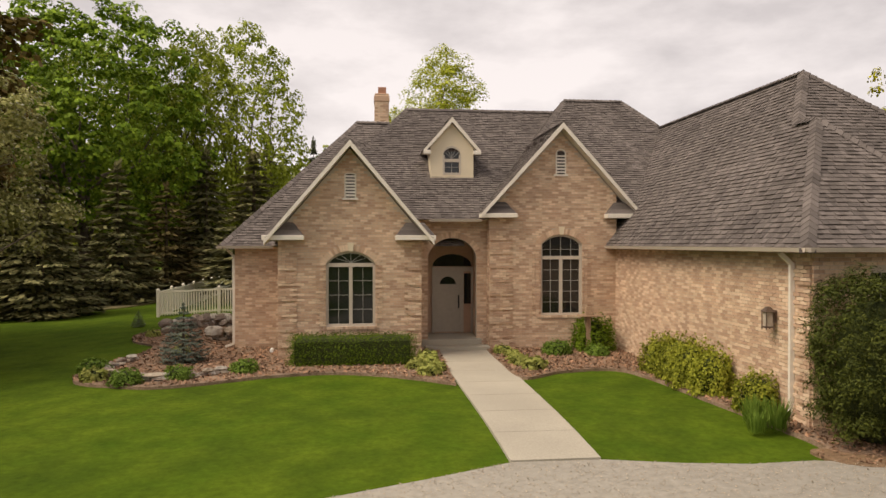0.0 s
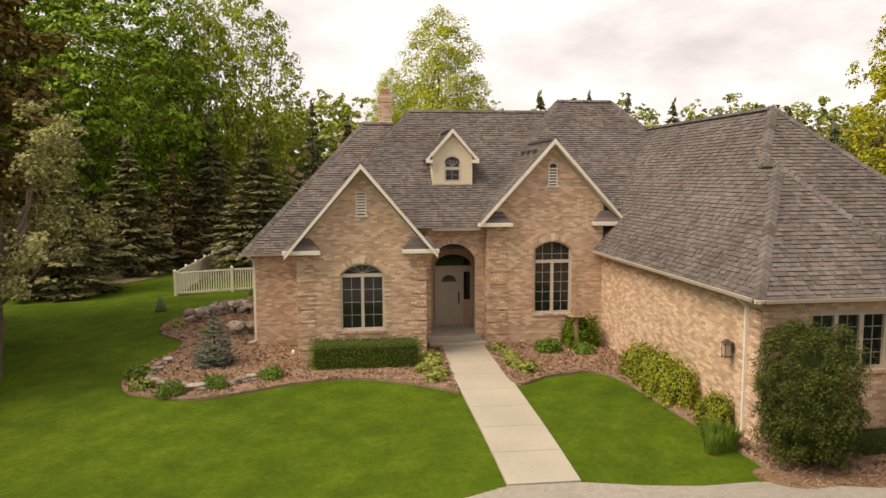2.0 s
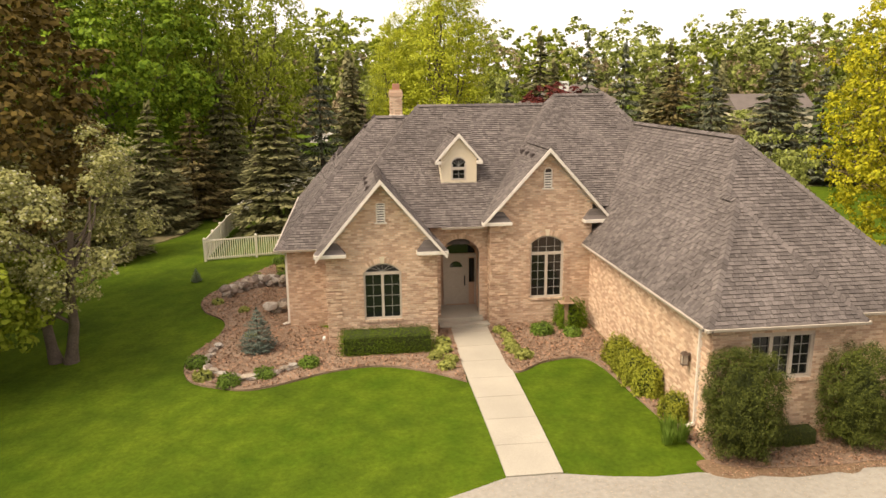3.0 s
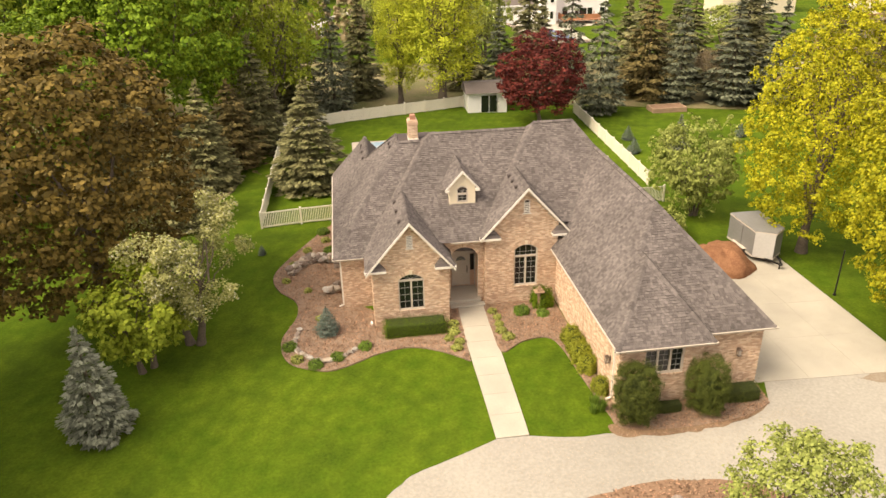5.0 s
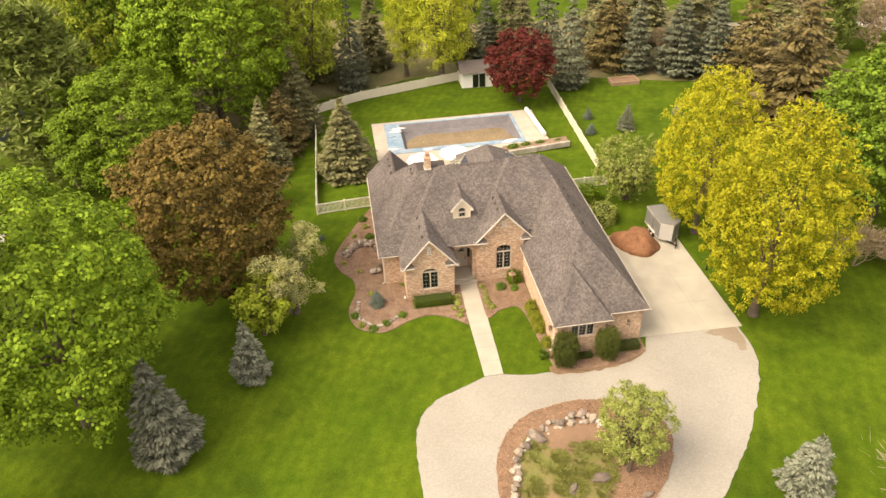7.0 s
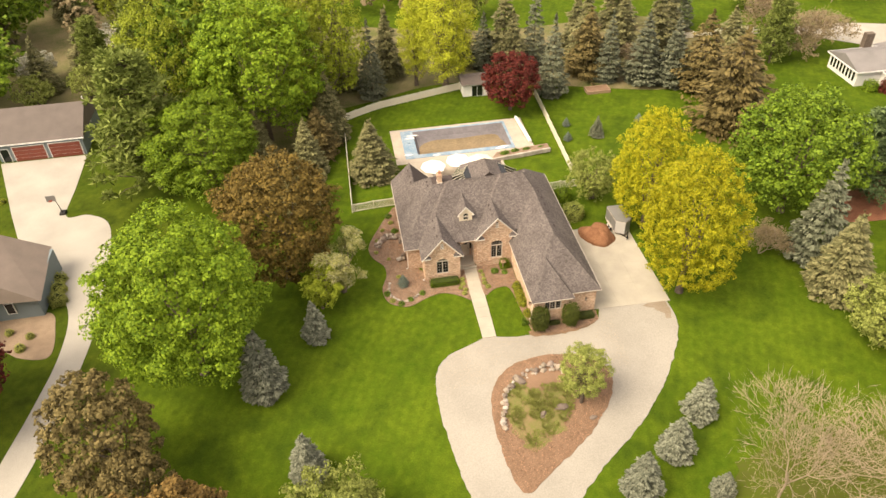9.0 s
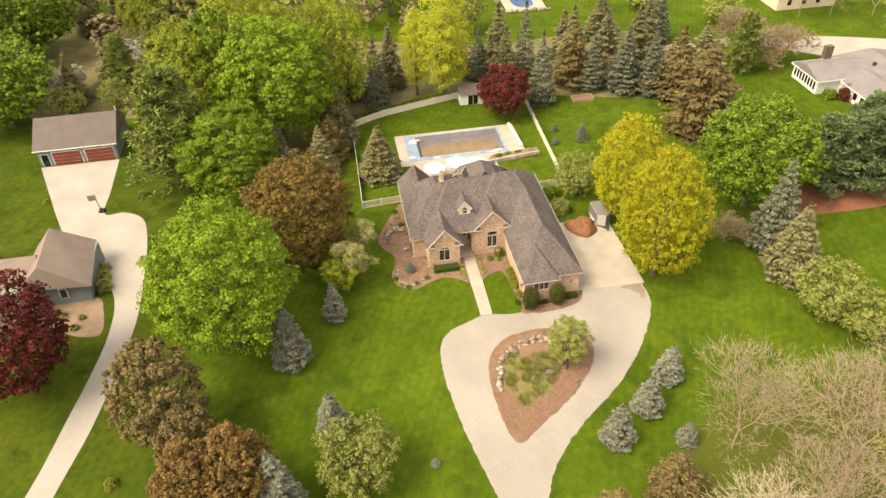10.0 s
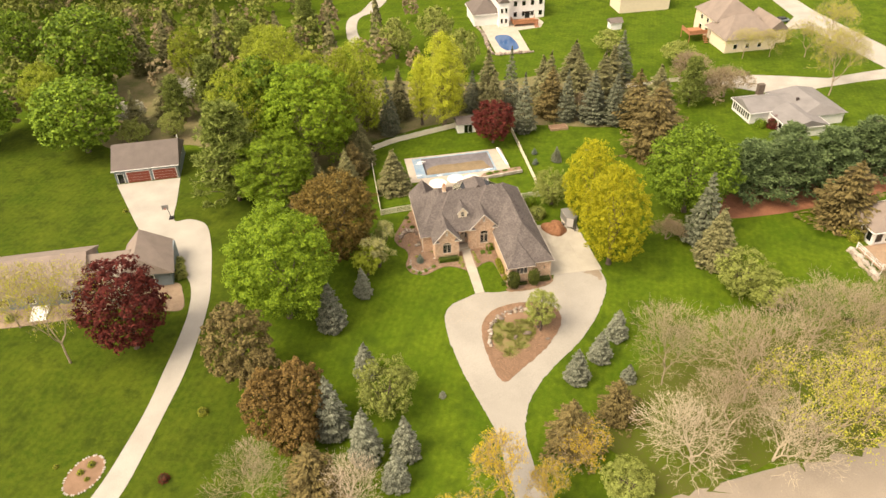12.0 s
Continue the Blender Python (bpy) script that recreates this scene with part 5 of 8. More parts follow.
# broadleaf trees
stand(broadleaf("maple", 31, 17.0, 20.5, 0.4, 44000, 0.285, L_MAPLE, "large full maple with bright green spring leaves", lumps=110, shape="dome", group="green maples"),
      [(-27.2, 12.6, 19.6, 16.6), (-28.3, 44.9, 15.0, 14.9), (-21.2, 58.9, 22.5, 18.6)], 17.0, 20.5, 9)
stand(broadleaf("maple", 132, 17.0, 20.5, 0.6, 26000, 0.365, L_GREEN, "dense domed tree in mid-green leaf", lumps=130, shape="dome"), [(45.5, 27.0, 17.2, 16.2)], 17.0, 20.5, 29)
stand(broadleaf("maple", 131, 17.0, 20.5, 0.7, 9000, 0.62, L_GREEN, "large full maple with bright green spring leaves", lumps=110, shape="dome", group="green maples"),
      [(-72.6, 107.4, 22.0, 21.2), (-70.0, 77.0, 16.6, 18.9), (-95.2, 125.3, 17.5, 14.0), (-31.0, 66.0, 21.0, 15.0), (-92.0, 84.0, 17.0, 15.0)], 17.0, 20.5, 9)
stand(broadleaf("maple", 32, 15.6, 22.5, 0.2, 17000, 0.31, L_LIME, "tall yellow-green tree in young leaf", lumps=170, shape="oval", gap=0.0, group="lime trees", fill=0.15, lump=0.75, sub=6, tuft_r=0.03, tall=1.25),
      [(-26.8, 76.5, 24.0, 14.0), (-10.8, 67.3, 23.0, 12.8), (-14.5, 65.0, 22.0, 10.0), (-29.4, 96.2, 18.0, 16.4), (-35.0, 62.0, 22.0, 14.0), (-80.0, 92.0, 15.0, 12.0), (-50.0, 108.0, 15.0, 10.0), (-20.0, 72.0, 20.0, 12.0)], 15.6, 22.5, 10)
stand(broadleaf("yellow_maple", 33, 12.0, 19.0, -1.2, 50000, 0.178, L_YELLOW, "upright maple with bright yellow spring leaves", lumps=300, shape="oval", lump=0.65, fill=0.28, group="yellow maples", sub=5, tuft_r=0.023, tall=1.2),
      [(26.2, 14.8, 18.9, 11.2), (26.6, 27.2, 16.8, 9.8)], 12.0, 19.0, 11)
stand(broadleaf("poplar", 34, 7.5, 22.0, -0.6, 34000, 0.17, L_POPLAR, "tall narrow yellow-green tree behind the shed", lumps=200, shape="oval", gap=0.0, group="narrow trees", lump=0.9, fill=0.3, sub=9, tuft_r=0.06, tall=1.5), [(8.1, 69.0, 21.8, 9.6), (3.4, 71.5, 16.5, 5.6)], 7.5, 22.0, 12)
stand(broadleaf("bronze_maple", 35, 12.0, 16.5, -0.4, 34000, 0.255, L_BRONZE, "round maple with bronze-brown young leaves", lumps=180, shape="dome", lump=0.85, sub=8), [(-18.3, 26.1, 16.6, 13.6)], 12.0, 16.5, 13)
stand(broadleaf("red_maple", 36, 12.0, 16.0, 0.2, 15000, 0.35, L_RED, "dense maple with dark purple-red leaves", lumps=120, shape="dome", group="red maples"), [(-50.2, 10.6, 16.0, 12.4), (17.1, 60.3, 9.8, 9.2)], 12.0, 16.0, 14)
stand(broadleaf("willow", 37, 12.0, 9.0, 0.6, 13000, 0.27, L_PALE, "spreading pale green tree in young leaf", lumps=80, shape="dome", gap=0.02, multi=3, group="pale trees", sub=9, tuft_r=0.036),
      [(44.3, 3.9, 8.0, 9.0), (47.0, 0.6, 6.4, 7.4), (-14.6, -8.0, 8.8, 8.8), (22.2, 34.3, 7.5, 7.0), (12.6, -27.4, 4.6, 6.6)], 12.0, 9.0, 15)
stand(broadleaf("willow", 137, 12.0, 9.0, 1.0, 4500, 0.45, L_PALE, "spreading pale green tree in young leaf", lumps=60, shape="dome", gap=0.03, multi=3, group="pale trees"),
      [(2.9, 111.6, 11.0, 9.0), (15.0, 119.8, 10.5, 10.9), (18.6, 98.7, 11.5, 8.6), (-60.0, 78.0, 6.0, 7.0), (-52.0, 80.0, 6.0, 6.0), (60.0, 104.0, 6.0, 9.0), (74.0, 92.0, 6.0, 9.0)], 12.0, 9.0, 15)
stand(broadleaf("island_tree", 38, 5.0, 7.5, 1.2, 17000, 0.115, L_PALE, "young pale green tree on the drive island", lumps=70, shape="oval", multi=3, sub=8, tuft_r=0.045, tall=1.2, limbs=7), [(10.4, 2.1, 7.4, 5.1)], 5.0, 7.5, 16)
stand(broadleaf("blossom_tree", 39, 7.0, 9.0, 1.6, 15000, 0.125, L_BLOSSOM, "grey-green ornamental tree with pale blossom", lumps=34, shape="dome", gap=0.1, multi=2, limbs=12, lump=1.0, fill=0.02, sub=9, tuft_r=0.05, tall=1.1), [(-12.2, 22.2, 8.6, 7.6)], 7.0, 9.0, 17)
blossom_at = next(o for o in bpy.data.objects if o.name.startswith("blossom_tree"))
b_quads, _ = crown_quads(np.random.default_rng(39), 7.0, 9.0, 1.6, 15000, 0.125, 34, "dome", 0.1, 0.02, 1.0, 9, 0.05, 1.1)
b_mid = b_quads.mean(axis=1, keepdims=True)
b_quads = (b_mid * np.array([1.012, 1.012, 1.006]) + (b_quads - b_mid) * 0.62)[::6]
b_turn = np.array(blossom_at.matrix_basis)
part("blossom", quad_mesh("blossom", b_quads @ b_turn[:3, :3].T + b_turn[:3, 3], L_WHITEBL), None, blossom_at, "white blossom sprays")
stand(broadleaf("lime_sapling", 40, 4.6, 5.5, 0.6, 6500, 0.19, L_LIME, "small drooping yellow-green tree on the lawn edge", lumps=26, shape="dome", gap=0.06, multi=2, limbs=6, sub=8, tuft_r=0.06, tall=1.2), [(-14.2, 19.9, 6.2, 5.6)], 4.6, 5.5, 18)
stand(broadleaf("crab_apple", 41, 5.7, 5.0, 0.8, 4000, 0.24, L_WHITEBL, "small tree covered in white blossom by a house", lumps=50, shape="dome", multi=2, group="white trees"), [(-55.0, 22.6, 4.6, 6.0), (-62.0, 88.0, 6.0, 7.0), (-50.0, 98.0, 6.0, 7.0)], 5.7, 5.0, 19)
# bare and half-leaved trees
stand(bare_tree("bare_tree", 51, 15.0, 15.0, M_TWIG, "bare tan tree with fine spreading twigs", L_TAN, 500, 0.16, "bare trees", depth=7),
      [(24.5, -11.2, 14.0, 11.5), (34.4, -16.2, 15.0, 17.9), (48.5, -9.2, 11.9, 14.8), (53.3, -12.5, 14.0, 11.4), (-32.3, -19.0, 7.8, 10.2), (29.0, -21.5, 11.0, 12.0), (64.0, -6.0, 12.0, 14.0)], 15.0, 15.0, 20)
stand(bare_tree("bare_tree", 52, 15.0, 12.0, M_PALETWIG, "pale bare tree with twisting limbs", None, 0, 0.2, "bare trees", stems=2, depth=6), [(22.8, -24.3, 9.1, 13.0), (-20.9, -22.7, 8.7, 7.3), (33.0, -26.0, 9.0, 12.0)], 15.0, 12.0, 21)
stand(bare_tree("half_leaved_tree", 53, 15.0, 15.0, M_TWIG, "thin tree with a haze of yellow-green young leaves", L_HAZE, 5000, 0.19, "half-leaved trees"),
      [(37.9, -26.6, 15.4, 16.4), (48.0, -23.0, 13.0, 14.0), (-59.5, 9.4, 17.5, 13.3), (-69.0, 19.0, 11.0, 12.0), (100.3, 65.6, 15.0, 14.0), (92.0, 91.0, 7.5, 9.0), (99.5, 90.5, 7.5, 9.0), (108.0, 88.0, 9.0, 10.0), (113.5, 84.0, 9.0, 10.0), (118.0, 92.0, 12.0, 12.0), (60.0, -18.0, 13.0, 13.0)], 15.0, 15.0, 22)
stand(bare_tree("golden_tree", 54, 8.0, 9.0, M_TWIG, "thin young tree with golden leaves by the drive mouth", L_GOLD, 4200, 0.15, "golden trees", depth=5, stems=2), [(10.5, -21.3, 6.1, 7.9), (-1.6, -24.8, 11.8, 7.9), (3.6, -27.4, 8.0, 6.0), (-8.0, -27.0, 5.0, 6.0)], 8.0, 9.0, 23)
stand(bare_tree("tan_bush_tree", 55, 11.0, 6.5, M_TWIG, "round tan tree in bud", L_TAN, 4200, 0.3, "tan trees", depth=5, stems=3), [(76.1, 70.7, 6.6, 12.0), (73.4, 82.7, 6.2, 9.9), (38.5, 19.5, 4.1, 5.2), (40.5, 68.0, 6.0, 5.0)], 11.0, 6.5, 24)


def yew_bush(seed):
    """A dense clipped yew of many small tufts, with upright sides and a rounded top."""
    rng = np.random.default_rng(seed)
    root = thing("yew_bush", (0, 0, 0), "tall rounded dark green yew bush before the garage", "yew bush", "yew bushes")
    W, H = 2.15, 2.95
    quads, _ = crown_quads(rng, W, H, -0.5, 38000, 0.066, 190, "round", 0.0, 0.2, 0.75, 7, 0.05, 2.0)
    mid = quads.mean(axis=1, keepdims=True)
    quads[:, 1::2] = mid + (quads[:, 1::2] - mid) * 0.38
    f = 1 + 0.30 * ((mid[..., 2:3] - 1.2) / 1.7) ** 2
    quads[..., :2] *= np.minimum(f, 1.3)
    # Dark solid core, inner shade painted in its colour.
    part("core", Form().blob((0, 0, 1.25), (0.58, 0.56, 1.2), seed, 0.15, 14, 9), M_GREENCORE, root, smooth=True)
    part("leaves", quad_mesh("leaves", quads, L_YEW), None, root)
    return root


# ---- house details ----
def gutter(a, b, z, out):
    """A cream gutter along an eave, standing off to the given side."""
    a, b, o = Vector((*a, z)), Vector((*b, z)), Vector((*out, 0))
    sec = [(0.0, -0.075), (0.06, -0.075), (0.08, -0.02), (0.09, 0.008), (0.07, 0.008), (0.0, 0.0)]
    f = Form().prism([a + o * s + Vector((0, 0, h)) for s, h in sec], [b + o * s + Vector((0, 0, h)) for s, h in sec])
    part("gutter", f, M_FRAME, house, "dull cream metal gutter")


for a, b, z, out in (((7.95, 12.1), (7.95, 22.9), EAVE, (-1, 0)), ((7.85, 12.2), (12.6, 12.2), EAVE, (0, -1)), ((12.55, 12.2), (12.55, 12.93), EAVE, (1, 0)), ((12.6, 12.93), (15.9, 12.93), EAVE, (0, -1)), ((15.8, 12.93), (15.8, 36.0), EAVE, (1, 0)),
                     ((-4.5, 23.65), (-2.75, 23.65), EAVE, (0, -1)), ((-4.4, 23.65), (-4.4, 37.8), EAVE, (-1, 0)), ((2.17, 22.95), (3.85, 22.95), 4.15, (0, -1))):
    gutter(a, b, z, out)


def downspout(x, y, top, toe):
    f = Form()
    f.box(x - 0.045, x + 0.045, y - 0.035, y + 0.035, 0.12, top - 0.32, 0.008)
    f.beam((x, y, top - 0.36), (x + toe[0] * 0.27, y + toe[1] * 0.27, top - 0.12), 0.08, 0.07)
    f.beam((x, y, 0.1), (x + toe[0] * 0.25, y + toe[1] * 0.25, 0.02), 0.08, 0.07)
    part("downspout", f, M_TRIM, house, "cream metal downspout")


downspout(8.24, 13.15, EAVE, (-1, 0))
downspout(-4.06, 24.2, EAVE, (-1, 0))


def cornice_return(x0, x1, y, z):
    """The little hipped roof at the foot of a gable."""
    part("return_trim", Form().box(x0, x1, y - 0.38, y, z - 0.14, z, 0.012), M_TRIM, house, "cream boxed cornice return")
    f = Form()
    for k in range(5):
        u, v = k / 5, (k + 1) / 5

        def ring(t, lip):
            w, d = 0.03 + 0.3 * t - lip, y - 0.35 + 0.31 * t - lip
            return [(x0 + w, d), (x1 - w, d), (x1 - w, y + 0.02), (x0 + w, y + 0.02)]

        f.prism([(p, r, z + 0.38 * u) for p, r in ring(u, 0.014)], [(p, r, z + 0.38 * v) for p, r in ring(v, 0.004)])
    part("return_roof", f, M_SHINGLE, house, "small shingled return roof")


cornice_return(-2.78, -1.6, 21.5, 3.62)
cornice_return(1.02, 2.2, 21.5, 3.62)
cornice_return(3.78, 4.95, 23.0, 4.34)
cornice_return(7.9, 9.08, 23.0, 4.34)


def louvre(face, a0, a1, z0, z1, arch):
    f = Form()
    strip(f, face, a0, a0 + 0.04, z0, z1, 0.0, 0.05)
    strip(f, face, a1 - 0.04, a1, z0, z1, 0.0, 0.05)
    strip(f, face, a0 - 0.06, a1 + 0.06, z0 - 0.06, z0, 0.0, 0.07)
    n = 8
    for i in range(n):
        t0, t1 = math.pi * i / n, math.pi * (i + 1) / n
        c, r = (a0 + a1) / 2, (a1 - a0) / 2
        k = r if arch else 0.05
        q = [(c + r * math.cos(t0), z1 + k * math.sin(t0)), (c + r * math.cos(t1), z1 + k * math.sin(t1)), (c + (r - 0.04) * math.cos(t1), z1 + (k - 0.03) * math.sin(t1)), (c + (r - 0.04) * math.cos(t0), z1 + (k - 0.03) * math.sin(t0))]
        f.prism([face.at(a, z, 0.0) for a, z in q], [face.at(a, z, 0.05) for a, z in q])
    vent = part("gable_vent", f, M_TRIM, house, "cream louvred gable vent")
    b = Form()
    strip(b, face, a0 + 0.02, a1 - 0.02, z0, z1 + (0.1 if arch else 0.02), 0.018, 0.024)
    part("backing", b, M_UNDER, vent)
    k = int((z1 - z0) / 0.095)
    for i in range(k):
        z = z0 + 0.05 + i * (z1 - z0 - 0.03) / k
        s = Form().prism([face.at(a0 + 0.03, z, 0.045), face.at(a1 - 0.03, z, 0.045), face.at(a1 - 0.03, z - 0.008, 0.045), face.at(a0 + 0.03, z - 0.008, 0.045)],
                         [face.at(a0 + 0.03, z + 0.05, 0.024), face.at(a1 - 0.03, z + 0.05, 0.024), face.at(a1 - 0.03, z + 0.042, 0.024), face.at(a0 + 0.03, z + 0.042, 0.024)])
        part("slat", s, M_TRIM, vent)


louvre(F_GW, 1.90, 2.24, 4.72, 5.4, False)
louvre(F_GE, 2.16, 2.5, 5.62, 6.27, True)

# dormer
F_DORM = Face((2.4, 24.93, 0), (1, 0, 0))
W_DORM = (0.43, 1.06, 5.76, 6.44, 6.74)
top_dorm = gable(0.74, 7.54, 1.13, 0)
dcore = wall(F_DORM, 1.5, lambda a: min(top_dorm(a), 7.5), (W_DORM,), thick=0.12, foot=5.1)
dcore.data.materials.clear()
dcore.data.materials.append(M_STUCCO)
tagged(dcore, "cream stucco dormer face")
dcore.name = "dormer_face"
dm = bmesh.new()
dm.from_mesh(dcore.data)
bmesh.ops.remove_doubles(dm, verts=dm.verts[:], dist=0.0005)
dm.to_mesh(dcore.data)
dm.free()
for x in (2.4, 3.8):
    part("dormer_cheek", Form().prism([(x, 25.05, 5.3), (x + 0.1, 25.05, 5.3), (x + 0.1, 27.4, 6.5), (x, 27.4, 6.5)], [(x, 25.05, 6.62), (x + 0.1, 25.05, 6.62), (x + 0.1, 27.4, 6.9), (x, 27.4, 6.9)]), M_STUCCO, house, "cream stucco dormer cheek")
part("dormer_trim", Form().box(2.38, 3.92, 24.85, 24.93, 5.46, 5.54, 0.01), M_TRIM, house)
window(F_DORM, W_DORM, split=6.25, lights=1, cols=2, rows=2, fan=True, back=-0.02, sill=False)
for x in (2.15, 3.88):
    part("dormer_return", Form().box(x, x + 0.25, 24.72, 24.94, 6.44, 6.57, 0.01), M_TRIM, house, "cream boxed dormer return")

# chimney
chim = part("chimney", Form().box(0.61, 1.15, 29.5, 30.15, 6.5, 9.42), M_MORTAR, house, "square brick chimney with a red clay flue")
for o, u, L in (((0.61, 29.5, 0), (1, 0, 0), 0.54), ((0.61, 30.15, 0), (0, -1, 0), 0.65), ((1.15, 29.5, 0), (0, 1, 0), 0.65)):
    bricks(Face(o, u), L, level(9.1), foot=7.4, parent=chim)
part("flashing", Form().box(0.57, 1.19, 29.44, 30.2, 8.0, 8.3, 0.01), M_TRIM, chim, "pale metal flashing")
part("corbel", Form().box(0.57, 1.19, 29.46, 30.19, 9.1, 9.36, 0.03).box(0.6, 1.16, 29.49, 30.16, 9.36, 9.44, 0.02), M_BRICK, chim, "projecting brick corbel at the chimney head")
part("flue", Form().box(0.74, 1.06, 29.62, 30.02, 9.4, 9.72, 0.02), M_CLAY, chim, "red clay flue")

# roof vents
ROOF_VENTS = [(-0.68, 25.4), (-0.68, 24.0), (-0.66, 22.4), (6.1, 25.8), (6.1, 24.9), (6.1, 23.95), (-2.15, 36.6), (-2.15, 35.2), (-2.15, 33.8), (-0.5, 30.7), (-0.5, 29.9), (12.3, 27.1), (12.35, 25.8), (12.4, 24.5), (12.45, 23.1), (12.3, 20.2)]
for x, y in ROOF_VENTS:
    hits = []
    for faces in HULLS.values():
        z = 99.0
        for vs, n in faces:
            if n.z > 0.05:
                z = min(z, vs[0].z - (n.x * (x - vs[0].x) + n.y * (y - vs[0].y)) / n.z)
        lo = min(p.z for vs, n in faces for p in vs)
        if z > lo and z < 98 and all(n.z > 0.05 or n.z < -0.05 or (Vector((x, y, 0)) - Vector((vs[0].x, vs[0].y, 0))).dot(n) < 0 for vs, n in faces):
            hits.append(z)
    z = max(hits)
    f = Form().box(x - 0.13, x + 0.13, y - 0.14, y + 0.14, z - 0.22, z + 0.08, 0.025)
    part("roof_vent", f, M_UNDER, roof, "low dark box roof vent")

# porch
part("porch_floor", Form().box(1.97, 3.9, 23.2, 25.0, -0.3, 0.30, 0.015), M_CONC, house, "concrete porch floor")
part("step", Form().box(2.05, 4.1, 22.8, 23.2, -0.3, 0.13, 0.015), M_CONC, house, "concrete porch step")
part("porch_side", Form().box(1.75, 1.97, 23.72, 25.1, -0.3, 4.0), M_BRICK, house)
part("porch_side", Form().box(3.9, 4.12, 23.72, 25.1, -0.3, 4.0), M_BRICK, house)
part("porch_back", Form().box(1.75, 4.12, 25.08, 25.2, -0.3, 4.0), M_BRICK, house)
part("porch_ceiling", Form().box(1.75, 4.12, 23.72, 25.1, 3.62, 3.72), M_TRIM, house)
F_DOOR = Face((1.97, 25.08, 0.3), (1, 0, 0))
door = thing("door", (3.0, 25.0, 0.3), "", "")
door.parent = house
door.matrix_parent_inverse = world_of(house).inverted()
f = Form()
strip(f, F_DOOR, 0.5, 0.6, 0.0, 2.25, 0.0, 0.07)
strip(f, F_DOOR, 1.5, 1.6, 0.0, 2.25, 0.0, 0.07)
strip(f, F_DOOR, 1.86, 1.93, 0.0, 2.25, 0.0, 0.07)
strip(f, F_DOOR, 0.5, 1.93, 2.12, 2.27, 0.0, 0.08)
part("door_surround", f, M_DOOR, door, "cream door surround")
f = Form()
strip(f, F_DOOR, 0.6, 1.5, 0.03, 2.12, 0.0, 0.03)
for a0, a1, z0, z1 in ((0.70, 1.02, 0.2, 0.85), (1.08, 1.4, 0.2, 0.85), (0.70, 1.02, 0.98, 1.55), (1.08, 1.4, 0.98, 1.55)):
    strip(f, F_DOOR, a0, a1, z0, z1, 0.03, 0.042)
part("door_leaf", f, M_DOOR, door, "cream panelled front door")
n = 10
f = Form()
pts = [(1.05 + 0.28 * math.cos(math.pi * i / n), 1.68 + 0.26 * math.sin(math.pi * i / n)) for i in range(n + 1)]
f.prism([F_DOOR.at(a, z, 0.03) for a, z in pts], [F_DOOR.at(a, z, 0.045) for a, z in pts])
part("fanlight", f, M_GLASS, door, "dark half-round light")
f = Form()
strip(f, F_DOOR, 1.62, 1.85, 1.0, 2.05, 0.0, 0.04)
part("side_light", f, M_GLASS, door, "dark narrow side light")
f = Form()
pts = [(1.2 + 0.68 * math.cos(math.pi * i / n), 2.3 + 0.42 * math.sin(math.pi * i / n)) for i in range(n + 1)]
f.prism([F_DOOR.at(a, z, 0.0) for a, z in pts], [F_DOOR.at(a, z, 0.03) for a, z in pts])
part("transom", f, M_GLASS, door, "dark arched transom light")
f = Form()
strip(f, F_DOOR, 1.4, 1.45, 0.85, 1.3, 0.035, 0.07)
part("door_handle", f, M_BLACK, door, "dark metal handle plate")


def wall_lantern(x, y, z, out):
    o = Vector((*out, 0))
    side = Vector((-o.y, o.x, 0))
    root = thing("wall_lantern", (x, y, z), "dark metal four-post wall lantern on brick", "lantern", "wall lanterns")
    c = Vector((x, y, z)) + o * 0.16
    part("back_plate", Form().prism([Vector((x, y, z - 0.1)) + side * s + o * d for s, d in ((-0.05, 0), (0.05, 0), (0.05, 0.03), (-0.05, 0.03))], [Vector((x, y, z + 0.15)) + side * s + o * d for s, d in ((-0.05, 0), (0.05, 0), (0.05, 0.03), (-0.05, 0.03))]), M_BRONZE, root)
    part("arm", Form().tube(Vector((x, y, z + 0.05)), c + Vector((0, 0, 0.2)), 0.014, 0.014, 6), M_BRONZE, root)
    part("roof", Form().prism([c + Vector((a * 0.11, b * 0.11, 0.12)) for a, b in ((-1, -1), (1, -1), (1, 1), (-1, 1))], [c + Vector((a * 0.03, b * 0.03, 0.22)) for a, b in ((-1, -1), (1, -1), (1, 1), (-1, 1))]), M_BRONZE, root)
    part("base", Form().box(c.x - 0.09, c.x + 0.09, c.y - 0.09, c.y + 0.09, c.z - 0.2, c.z - 0.17), M_BRONZE, root)
    for a, b in ((-1, -1), (1, -1), (1, 1), (-1, 1)):
        part("post", Form().tube(c + Vector((a * 0.08, b * 0.08, -0.24)), c + Vector((a * 0.08, b * 0.08, 0.12)), 0.011, 0.011, 6), M_BRONZE, root)
    part("pane", Form().box(c.x - 0.065, c.x + 0.065, c.y - 0.065, c.y + 0.065, c.z - 0.17, c.z + 0.12), M_FROST, root, "seedy lantern glass")


wall_lantern(8.27, 13.74, 1.9, (-1, 0))
wall_lantern(14.3, 13.27, 2.0, (0, -1))
solo("hose_spout", Form().tube((-2.55, 21.7, 0.28), (-2.55, 21.45, 0.28), 0.06, 0.05, 8), M_WHITE, "short white drain spout at the wall foot", "drain pipe")

